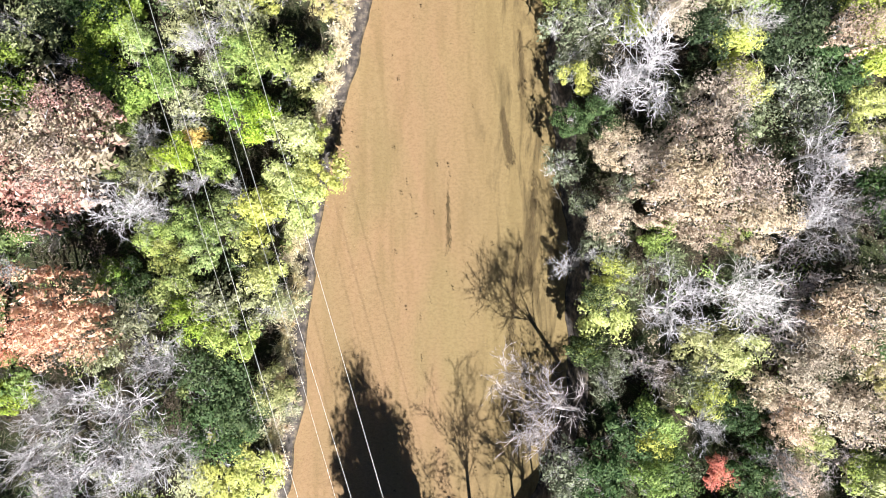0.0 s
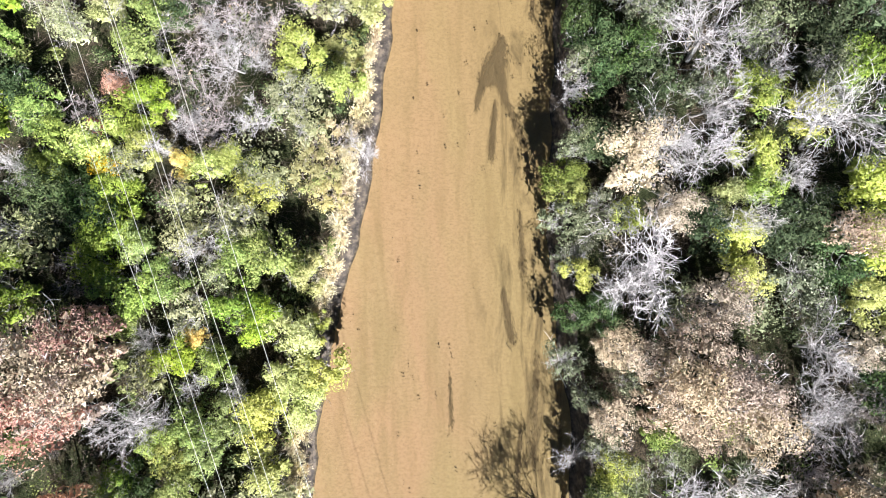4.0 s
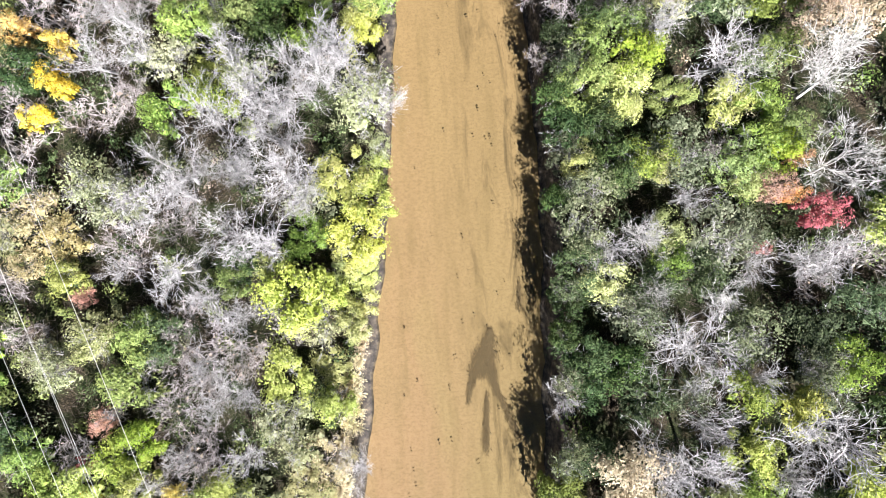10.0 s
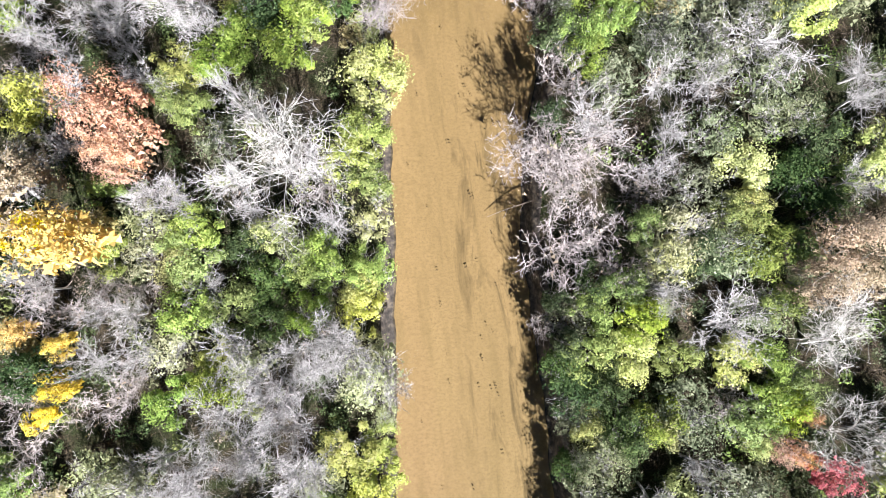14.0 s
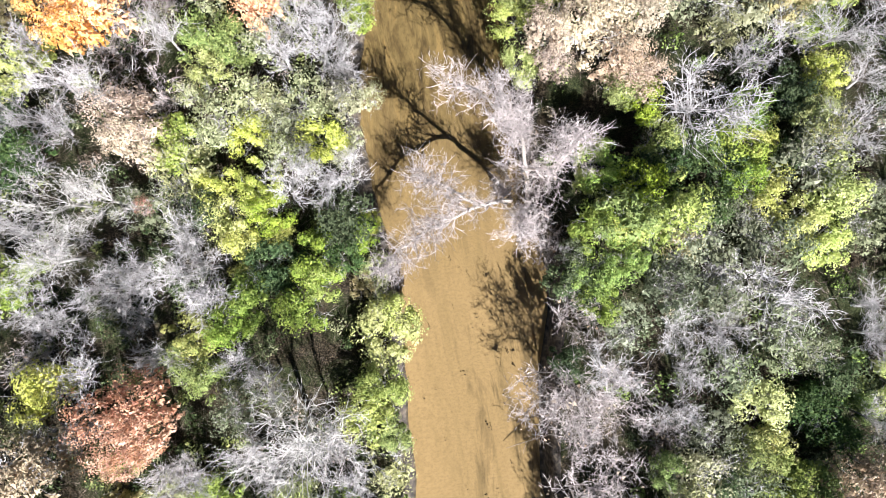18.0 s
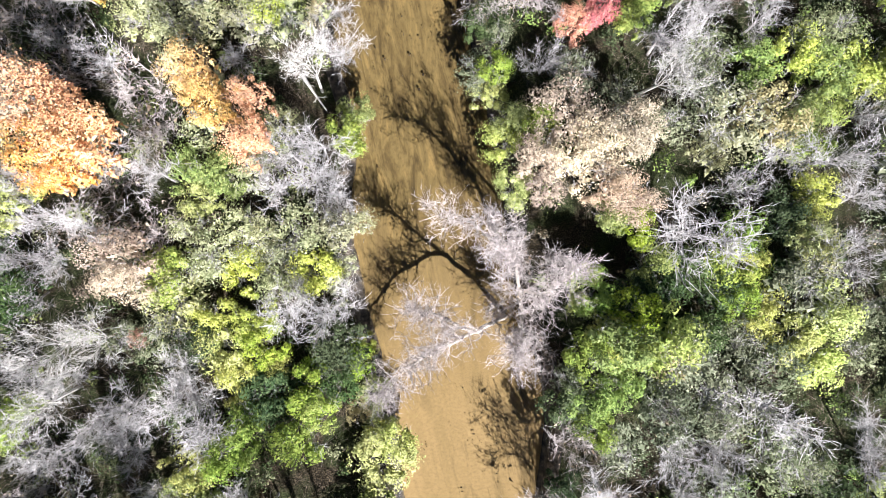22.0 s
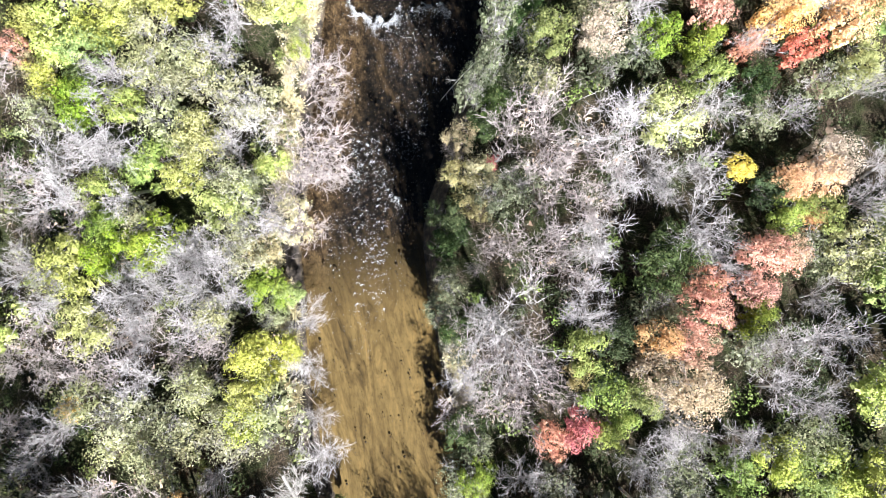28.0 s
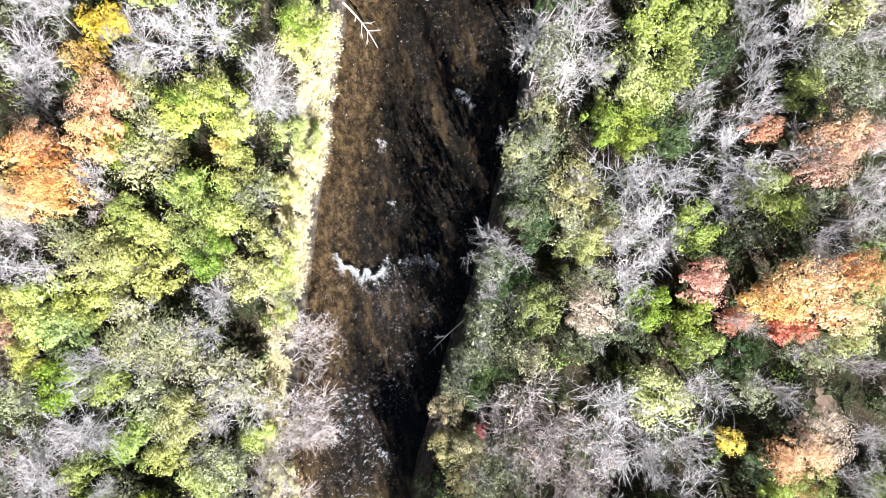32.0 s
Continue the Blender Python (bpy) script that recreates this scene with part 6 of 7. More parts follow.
for row in range(27):
    y0 = -22 + row * 7.0
    drift = 0.12 * max(y0 - 20, 0)
    plant_edge(-34.5 + drift * 1.2 + edge_rng.uniform(-1.5, 1.5), y0 + edge_rng.uniform(-2.5, 2.5))
    plant_edge(33.5 + drift * 1.2 + edge_rng.uniform(-1.5, 1.5), y0 + edge_rng.uniform(-2.5, 2.5))
for y0 in (-26, -34):
    for x0 in range(-34, 36, 6):
        x, y = x0 + edge_rng.uniform(-1.5, 1.5), y0 + edge_rng.uniform(-1.5, 1.5)
        if x < left_bank(y) - 2 or x > right_bank(y) + 2:
            plant_edge(x, y)
for y0 in (164, 170):
    for x0 in range(-16, 68, 6):
        x, y = x0 + edge_rng.uniform(-1.5, 1.5), y0 + edge_rng.uniform(-1.5, 1.5)
        if x < left_bank(y) - 2 or x > right_bank(y) + 2:
            plant_edge(x, y)
# Unseen clump of overlapping crowns, added to cast the dome shadow on the water
for dx, dy, r, h in ((0, 0, 2.6, 16.5), (-1.6, -0.8, 2.4, 14), (1.5, -0.5, 2.4, 14), (0.3, -2.0, 2.6, 15), (-0.4, 1.2, 2.0, 12), (-0.8, 0.4, 2.4, 15.5), (0.7, -1.1, 2.4, 15.5), (0.2, 0.6, 2.2, 13), (-1.0, -1.8, 2.4, 14)):
    plant("green_tree", -2.9 + dx, -31.2 + dy, r, h)
plant("bare_tree", 3.2, -26.6, 3.6, 13.0)
plant("bare_tree", 6.5, -25.0, 2.6, 9.0)

# Trees that lean out over the river
def leaning_tree(label, foot, spines, twigs, seed):
    """A bare tree whose bent limbs hang over the water: rows of points on a limb, its two radii, how far along it stays clean, and its side branches."""
    rng = random.Random(seed)
    foot = Vector(foot)
    tree = tagged(new("river_tree"), label, "tree", "river trees of the river woods")
    tree.location = foot
    wood, ends = [], []
    for number, (points, r0, r1, clean, count) in enumerate(spines):
        knots = [Vector(p) - foot for p in points]
        knots = [knots[0] * 2 - knots[1]] + knots + [knots[-1] * 2 - knots[-2]]
        line = []
        for a, b, c, d in zip(knots, knots[1:], knots[2:], knots[3:]):
            for k in range(4):
                u = k / 4
                p = 0.5 * (2 * b + (c - a) * u + (2 * a - 5 * b + 4 * c - d) * u * u + (3 * b - a - 3 * c + d) * u ** 3)
                line.append(p + Vector((rng.gauss(0, 1), rng.gauss(0, 1), rng.gauss(0, 1))) * 0.06)
        line.append(knots[-2])
        n = len(line) - 1
        radii = [r0 + (r1 - r0) * i / n for i in range(n + 1)]
        rows = [(line[i], line[i + 1], radii[i], radii[i + 1], 1) for i in range(n)]
        part("trunk" if number == 0 else "limb", mesh_of("limb", *tubes(rows, 7), BARK["bough"]), tree)
        ends.append((line[-1], (line[-1] - line[-2]).normalized()))
        for _ in range(count):
            sides = []
            u = clean + (1 - clean) * rng.random()
            i = min(int(u * n), n - 1)
            tangent = (line[i + 1] - line[i]).normalized()
            for level, (length, thick) in enumerate(((rng.uniform(1.0, 2.7), radii[i] * 0.42), (rng.uniform(0.6, 1.2), radii[i] * 0.24), (rng.uniform(0.6, 1.2), radii[i] * 0.24))):
                start = line[i] if level == 0 else branch[rng.randrange(1, 4)]
                way = (tangent * 0.5 + Vector((rng.gauss(0, 1), rng.gauss(0, 1), rng.gauss(0.25, 0.5)))).normalized()
                pts = bent_line(rng, start, way, length, 4, 0.5)
                branch = pts if level == 0 else branch
                for k in range(4):
                    sides.append((pts[k], pts[k + 1], max(thick * (1 - 0.2 * k), 0.012), max(thick * (0.8 - 0.2 * k), 0.01), 1))
                ends.append((pts[-1], way))
            wood += sides
            part("branch", mesh_of("branch", *tubes(sides, 4), BARK["pink"]), tree)
    part("crown", mesh_of("crown", *ribbons(rng, twig_lines(rng, wood, ends, 3.3, twigs, 0.012)), BARK["pink"]), tree)


leaning_tree("leafless pinkish-grey tree leaning far out over the brown water", (11.2, 82.1, 0.0), [
    ([(11.2, 82.1, -0.1), (9.62, 82.07, 3.0), (8.01, 81.86, 5.0)], 0.2, 0.16, 0.4, 8),
    ([(8.01, 81.86, 5.0), (6.17, 83.31, 6.0), (4.73, 84.23, 6.8), (3.4, 84.77, 7.3)], 0.13, 0.04, 0.05, 44),
    ([(8.01, 81.86, 5.0), (5.33, 81.0, 5.2), (3.28, 80.34, 4.8), (1.11, 79.37, 4.2), (-0.21, 78.08, 4.0)], 0.14, 0.04, 0.1, 72),
], 11000, 61)
leaning_tree("leafless tree with a pale crooked limb above the river", (12.65, 83.3, 0.6), [
    ([(12.65, 83.29, 0.5), (12.37, 84.19, 2.5)], 0.2, 0.17, 1.0, 0),
    ([(12.37, 84.19, 2.5), (12.14, 86.62, 5.0), (11.19, 87.67, 6.0), (10.0, 89.39, 6.6), (8.46, 90.58, 7.2), (6.2, 90.77, 7.5)], 0.15, 0.04, 0.2, 60),
    ([(12.37, 84.19, 2.5), (13.86, 83.78, 5.0), (15.43, 84.6, 7.0), (16.25, 85.46, 8.0)], 0.12, 0.04, 0.2, 56),
    ([(12.6, 83.4, 1.2), (11.55, 80.21, 4.0), (10.76, 78.83, 6.0)], 0.12, 0.04, 0.2, 48),
], 12000, 62)
for x, y, r, h in ((18.4, 79.2, 2.5, 9.5), (21.2, 79.2, 2.6, 10.5), (20.0, 81.2, 2.0, 8.0)):
    plant("green_tree", x, y, r, h)
plant("river_tree", 13.6, 88.5, 3.0, 11.0, 20, 170)
plant("river_tree", 10.9, -12.9, 4.0, 9.5, 44, 178)

# Bushes that crowd the water's edge
brink_rng = random.Random(13)


def brink(bank, side, y0, y1, step, kinds, low, high, height):
    y = y0
    while y < y1:
        x = bank(y) + side * brink_rng.uniform(low, high)
        r = brink_rng.uniform(1.0, 1.7)
        if all((x - a) ** 2 + (y - b) ** 2 > (0.45 * (r + c)) ** 2 for a, b, c, _ in standing):
            plant(kinds[brink_rng.randrange(len(kinds))], x, y, r, height * brink_rng.uniform(0.7, 1.25))
        y += step * brink_rng.uniform(0.6, 1.4)


brink(right_bank, 1, -21, 122, 1.25, ("dark_tree", "thin_tree", "dark_tree", "thin_tree", "dark_tree"), 0.9, 1.7, 6.4)
brink(right_bank, 1, 112, 164, 1.1, ("dark_tree", "thin_tree", "dark_tree", "thin_tree"), 0.6, 2.0, 13.0)
brink(right_bank, 1, 110, 158, 0.9, ("dark_tree", "twiggy_shrub", "lime_tree", "dark_tree"), 0.9, 3.2, 3.6)
brink(left_bank, -1, 118, 160, 1.2, ("pale_tree", "straw_shrub", "lime_tree"), 1.2, 2.4, 3.2)
brink(left_bank, -1, 34, 120, 1.4, ("lime_tree", "green_tree", "pale_tree", "lime_tree"), 0.9, 1.9, 3.6)
brink(left_bank, -1, 2, 10, 1.2, ("lime_tree",), 1.0, 1.8, 3.6)


# Young trees in the gaps, each of a kind that grows beside it
gap_rng = random.Random(29)
FILL = {"white_tree": "bare_tree", "river_tree": "twiggy_shrub", "red_tree": "thin_tree", "gold_tree": "lime_tree", "rust_tree": "twiggy_shrub", "orange_tree": "straw_shrub", "tan_tree": "straw_shrub"}
for iy in range(-9, 67):
    for ix in range(-14, 16):
        y = iy * 2.6 + gap_rng.uniform(-1.0, 1.0)
        x = ix * 2.6 + 0.13 * max(y - 20, 0) + gap_rng.uniform(-1.0, 1.0)
        if max(left_bank(y) - x, x - right_bank(y)) < 2.2 or in_clearing(x, y, 0.3) or in_hollow(x, y):
            continue
        near = min(standing, key=lambda s: math.hypot(x - s[0], y - s[1]) - 0.85 * s[2])
        gap = math.hypot(x - near[0], y - near[1]) - 0.85 * near[2]
        if gap > (1.2 if x < left_bank(y) else 1.5):
            kind = FILL.get(near[3], near[3])
            plant(kind, x, y, min(gap + 0.7, 2.4), KINDS[kind][0] * gap_rng.uniform(0.4, 0.65))


# ---- undergrowth: low bushes and saplings that fill the gaps between the trees ----
def undergrowth(name, label, material, count, leaves, size, seed, side):
    rng = random.Random(seed)
    verts, faces = [], []
    placed = 0
    while placed < count:
        y = rng.uniform(-24, 168)
        d = 1.6 + 36 * rng.random() ** 0.9
        x = left_bank(y) - d if side < 0 else right_bank(y) + d
        if bumps(x, y, 0.2, seed * 1.3) < -0.12 or in_clearing(x, y) or in_hollow(x, y):
            continue
        placed += 1
        r = rng.uniform(0.7, 1.7)
        z, tall = land_height(x, y), r * rng.uniform(0.9, 1.9)
        lobes = [(rng.uniform(-0.5, 0.5) * r, rng.uniform(-0.5, 0.5) * r, rng.uniform(0.5, 1.0), rng.uniform(0.35, 0.7) * r) for _ in range(4)]
        for _ in range(leaves):
            ox, oy, oz, lr = lobes[rng.randrange(4)]
            d3 = Vector((rng.gauss(0, 1), rng.gauss(0, 1), abs(rng.gauss(0.3, 0.8)))).normalized()
            p = Vector((x + ox, y + oy, z + oz * tall - 0.3 * lr)) + d3 * lr * (0.5 + 0.5 * rng.random())
            n = (d3 + Vector((rng.gauss(0, 0.5), rng.gauss(0, 0.5), 0.4))).normalized()
            u = n.cross(Vector((rng.uniform(-1, 1), rng.uniform(-1, 1), 0.2))).normalized()
            v = n.cross(u)
            a = size * rng.uniform(0.6, 1.3)
            k = len(verts)
            verts += [p - u * a * 0.5 - v * a * 0.3, p + u * a * 0.5 - v * a * rng.uniform(-0.1, 0.3), p + v * a * 0.45 + u * a * rng.uniform(-0.2, 0.2)]
            faces.append((k, k + 1, k + 2))
    tagged(new(name, mesh_of(name, verts, faces, material)), label, "undergrowth", kind="stuff")


for side, green, dull, dry, pale in ((-1, 480, 720, 140, 190), (1, 270, 1000, 80, 150)):
    undergrowth("green_undergrowth", "low green bushes and saplings under the trees", LEAF["green"], green, 110, 0.22, 21 + side, side)
    undergrowth("dark_undergrowth", "dull dark green brambles under the trees", LEAF["deep"], dull, 110, 0.22, 31 + side, side)
    undergrowth("dry_undergrowth", "dry tan stalks and fallen leaves under the trees", LEAF["tan"], dry, 80, 0.17, 41 + side, side)
    undergrowth("olive_undergrowth", "grey-green weeds under the trees", LEAF["pale" if side < 0 else "olive"], pale, 90, 0.2, 51 + side, side)


def brushwood(side, count):
    """Thin dead stems and fallen twigs, tangled over the forest floor."""
    rng = random.Random(91 + side)
    verts, faces = [], []
    while len(faces) < count:
        y, d = rng.uniform(-24, 166), 1.8 + 34 * rng.random()
        x = left_bank(y) - d if side < 0 else right_bank(y) + d
        if bumps(x, y, 0.3, 12.0) < -0.2 or in_clearing(x, y) or in_hollow(x, y):
            continue
        foot = Vector((x, y, land_height(x, y) - 0.05))
        for _ in range(7):
            a = foot + Vector((rng.gauss(0, 0.35), rng.gauss(0, 0.35), rng.uniform(0, 0.5)))
            way = Vector((rng.gauss(0, 1), rng.gauss(0, 1), abs(rng.gauss(0.3, 0.7)))).normalized() * rng.uniform(0.4, 1.5)
            wide = way.cross(Vector((rng.gauss(0, 1), rng.gauss(0, 1), 1))).normalized() * rng.uniform(0.008, 0.018)
            k = len(verts)
            verts += [a - wide, a + wide, a + way]
            faces.append((k, k + 1, k + 2))
    tagged(new("brushwood", mesh_of("brushwood", verts, faces, BARK["brown"])), "tangled dead stems and fallen twigs on the forest floor", "brushwood", kind="stuff")


brushwood(-1, 42000)
brushwood(1, 32000)


# ---- dry reeds on the banks ----
def reed_tuft(rng, blades, length):
    verts, faces = [], []
    for _ in range(blades):
        ang = rng.uniform(0, 6.283)
        out = Vector((math.cos(ang), math.sin(ang), 0))
        side = Vector((-out.y, out.x, 0)) * rng.uniform(0.007, 0.016)
        foot = out * rng.uniform(0, 0.22)
        h, reach = length * rng.uniform(0.6, 1.1), length * rng.uniform(0.1, 0.6)
        mid = foot + out * reach * 0.35 + Vector((0, 0, h * 0.75))
        tip = foot + out * reach + Vector((0, 0, h * rng.uniform(0.55, 1.0)))
        k = len(verts)
        verts += [foot - side, foot + side, mid + side, mid - side, tip]
        faces += [(k, k + 1, k + 2, k + 3), (k + 3, k + 2, k + 4)]
        if rng.random() < 0.4:
            plume = Vector((rng.uniform(-1, 1), rng.uniform(-1, 1), 0.3)).normalized() * 0.05
            k = len(verts)
            verts += [tip - plume, tip.lerp(mid, -0.15), tip + plume, tip.lerp(mid, 0.4)]
            faces.append((k, k + 1, k + 2, k + 3))
    return mesh_of("reed_tuft", verts, faces, REED)


REEDS = [reed_tuft(random.Random(70 + i), 80, 1.15) for i in range(5)]
reed_rng = random.Random(77)


def reeds_along(y0, y1, step, first, last, bank=left_bank, side=-1, bed=None):
    """Tufts of reeds along a bank: things of their own, or, where they stand too thick to count, added to the bed."""
    y = y0
    while y < y1:
        x = bank(y) + side * reed_rng.uniform(first, last)
        me, s = REEDS[reed_rng.randrange(5)], reed_rng.uniform(0.7, 1.2)
        m = pose(x, y, land_height(x, y) - 0.03, 0, 0, reed_rng.uniform(0, 360)) @ Matrix.Diagonal((s, s, s * reed_rng.uniform(0.8, 1.1), 1))
        if bed is None:
            tuft = tagged(new("reed_tuft", me), "tuft of dry cream-coloured reeds on the muddy bank", "reeds", "reeds along the river bank")
            tuft.matrix_basis = m
        else:
            verts, faces = bed
            faces += [tuple(i + len(verts) for i in p.vertices) for p in me.polygons]
            verts += [m @ v.co for v in me.vertices]
        y += step * reed_rng.uniform(0.6, 1.4)


reeds_along(-21, 2.5, 0.24, 0.8, 1.9)
reeds_along(9.5, 31, 0.24, 1.0, 2.2)
reeds_along(31, 36, 0.5, 1.0, 2.0)
upper_reeds = ([], [])
reeds_along(108, 120, 0.35, 0.7, 2.0, bed=upper_reeds)
reeds_along(120, 138, 0.22, 0.9, 2.6, bed=upper_reeds)
reeds_along(138, 160, 0.1, 0.5, 2.7, bed=upper_reeds)
reeds_along(104, 116, 0.3, 0.5, 1.6, right_bank, 1, upper_reeds)
tagged(new("reed_bed", mesh_of("reed_bed", *upper_reeds, REED)), "thick bed of dry cream-coloured reeds along the upper banks", "reeds", kind="stuff")


# ---- power lines over the left bank ----
def power_line(y0, x0, z0, y1, x1, z1, thick, sag):
    pts = []
    for i in range(41):
        u = i / 40
        pts.append(Vector((x0 + (x1 - x0) * u, y0 + (y1 - y0) * u, z0 + (z1 - z0) * u - 4 * sag * u * (1 - u))))
    v, f = [], []
    for i, p in enumerate(pts):
        v += [p + Vector((math.cos(k * math.pi / 3), 0, math.sin(k * math.pi / 3))) * thick for k in range(6)]
        f += [(6 * i - 6 + k, 6 * i - 6 + (k + 1) % 6, 6 * i + (k + 1) % 6, 6 * i + k) for k in range(6)] if i else []
    tagged(new("power_line", mesh_of("power_line", v, f, WIRE, True)), "taut bare aluminium power line high over the trees", "power line", "power lines over the river")


power_line(-60, 8.6, 12.5, 90, -32.4, 29.0, 0.013, 0.6)
power_line(-60, 5.4, 12.8, 90, -34.0, 31.0, 0.009, 0.6)
power_line(-60, 7.2, 13.0, 90, -35.0, 30.8, 0.012, 0.6)
power_line(-60, 2.6, 10.0, 90, -37.5, 28.5, 0.012, 0.6)
power_line(-60, 2.2, 8.5, 90, -39.8, 29.0, 0.010, 0.6)


# ---- stones, driftwood, white water and modelled glints in the river ----
def stone_cloud(name, label, material, spots, kind="stuff"):
    rng = random.Random(len(spots))
    verts, faces = [], []
    for x, y, z, r in spots:
        k = len(verts)
        turn = rng.uniform(0, 6.283)
        for ring, (rr, h) in enumerate(((1.0, -0.25), (0.85, 0.3), (0.4, 0.55))):
            for i in range(6):
                a = turn + i * math.pi / 3 + ring * 0.4
                w = r * rr * rng.uniform(0.75, 1.2)
                verts.append((x + math.cos(a) * w, y + math.sin(a) * w * 1.15, z + h * r * rng.uniform(0.8, 1.15)))
        for ring in range(2):
            for i in range(6):
                a, b = k + ring * 6 + i, k + ring * 6 + (i + 1) % 6
                faces.append((a, b, b + 6, a + 6))
        faces.append(tuple(k + 12 + i for i in range(6)))
    tagged(new(name, mesh_of(name, verts, faces, material)), label, "stones", kind=kind)


river_rng = random.Random(9)
spots = []
while len(spots) < 2600:
    y = river_rng.uniform(98, 166)
    if river_rng.random() > max((y - 92) / 34, 0.0) ** 2:
        continue
    u = river_rng.uniform(0.03, 0.97)
    x = left_bank(y) + u * (right_bank(y) - left_bank(y))
    spots.append((x, y, -0.25 + 0.15 * river_rng.random(), river_rng.uniform(0.015, 0.06) * (2.2 if river_rng.random() < 0.1 else 1)))
stone_cloud("river_stones", "wet dark stones breaking the shallow riffle", STONE, spots)
spots = []
for _ in range(260):
    y = river_rng.uniform(-22, 120)
    u = min(max(river_rng.gauss(0.5, 0.3), 0.04), 0.97)
    x = left_bank(y) + u * (right_bank(y) - left_bank(y))
    long = river_rng.uniform(0.02, 0.2) * river_rng.random()
    for _ in range(river_rng.randrange(1, 8)):
        spots.append((x + river_rng.gauss(0, 0.05), y + river_rng.gauss(0, long), -0.27 + 0.05 * river_rng.random(), river_rng.uniform(0.012, 0.05)))
stone_cloud("sunken_debris", "dark waterlogged leaves and stones lying on the sandy river bed", DEBRIS, spots)


def white_water(falls):
    """Foam: ragged crests along the falls with lacy tails below them, and short bent flecks that stand for glints where
    ripples break over the stones.
    """
    rng = random.Random(17)
    verts, faces = [], []

    def fleck(x, y, long, wide, turn):
        k = len(verts)
        c, s = math.cos(turn), math.sin(turn)
        bend = rng.uniform(-0.25, 0.4) * long
        for u, w in ((-1, 0.15), (-0.4, 0.8), (0.35, 1.0), (1, 0.2)):
            px, py = u * long * 0.5, bend * (1 - u * u)
            for side in (-1, 1):
                qy = py + side * wide * 0.5 * w * rng.uniform(0.6, 1.3)
                verts.append((x + px * c - qy * s, y + px * s + qy * c, 0.012 + 0.012 * side * w))
        faces.extend((k + 2 * i, k + 2 * i + 1, k + 2 * i + 3, k + 2 * i + 2) for i in range(3))

    for band, (y0, y1, first, last, count, most) in enumerate(((114, 132, 0.2, 0.82, 1300, 0.13), (130, 139, 0.1, 0.85, 700, 0.14), (138, 166, 0.05, 0.9, 1300, 0.12))):
        placed = 0
        while placed < count:
            y, u = rng.uniform(y0, y1), rng.uniform(first, last)
            x = left_bank(y) + u * (right_bank(y) - left_bank(y))
            if rng.random() > 0.35 + 1.1 * bumps(x, y * 0.6, 0.45, 2.2) + 1.0 * bumps(x, y, 1.3, 4.4):
                continue
            if rng.random() > 0.12 + (y - y0) / (14 if band == 0 else 2):
                continue
            placed += 1
            size = most * (0.3 + 0.7 * rng.random() ** 2)
            fleck(x, y, size, size * rng.uniform(0.2, 0.42), rng.gauss(0.5, 0.6))
    # standing waves: short crests, one behind the other, down the quick tongue of the riffle
    tongue_y, tongue_x = (111.5, 114.6, 116.7, 120.5, 124.5, 129.0), (6.6, 7.7, 8.2, 9.2, 9.9, 10.2)
    y = 111.5
    while y < 129:
        mid = float(np.interp(y, tongue_y, tongue_x))
        for lane in (-1.2, -0.75, -0.3, 0.15, 0.6, 1.05):
            if rng.random() < 0.3:
                continue
            cx, cy = mid + lane + rng.gauss(0, 0.12), y + rng.gauss(0, 0.12)
            half, strong = rng.uniform(0.1, 0.3), rng.uniform(0.3, 1.0) * (0.5 if y < 115 else 1.0)
            for _ in range(int(20 * strong)):
                u = rng.uniform(-1, 1)
                size = rng.uniform(0.035, 0.11) * strong
                fleck(cx + u * half, cy + 0.1 * (1 - u * u) - abs(rng.gauss(0, 0.09)), size, size * rng.uniform(0.3, 0.6), -u * 0.8 + rng.gauss(0, 0.3))
        y += rng.uniform(0.26, 0.45)
    for fall, dense in falls:
        for (x0, y0), (x1, y1) in zip(fall, fall[1:]):
            for _ in range(int(2.2 * dense * math.hypot(x1 - x0, y1 - y0))):
                u, tail = rng.random(), rng.expovariate(1 / 0.4)
                x, y = x0 + (x1 - x0) * u + rng.gauss(0, 0.08 + 0.15 * tail), y0 + (y1 - y0) * u - tail + rng.gauss(0, 0.06)
                if rng.random() < 0.55 + 1.5 * bumps(x, y, 1.9, 6.0):
                    size = 0.04 + 0.15 * rng.random() * math.exp(-0.9 * tail)
                    fleck(x, y, size, size * rng.uniform(0.3, 0.55), rng.uniform(0, 3.14))
    tagged(new("white_water", mesh_of("white_water", verts, faces, FOAM_GLINTS)), "white broken water and modelled ripple glints over the stones of the riffle", "white water", kind="stuff")


white_water([
    ([(11.1, 140.8), (11.7, 139.4), (12.4, 139.3), (12.9, 138.2), (13.4, 138.9), (14.0, 138.2), (14.6, 138.5), (15.3, 139.6)], 150),
    ([(16.2, 139.0), (17.2, 139.3), (18.0, 138.7), (18.7, 139.0), (19.2, 138.0)], 90),
    ([(23.6, 151.9), (24.2, 151.6), (24.7, 150.9)], 220),
    ([(16.4, 149.2), (17.0, 148.7)], 120),
    ([(11.4, 124.3), (12.1, 123.7)], 150),
    ([(16.3, 144.0), (17.0, 143.6)], 60),
])


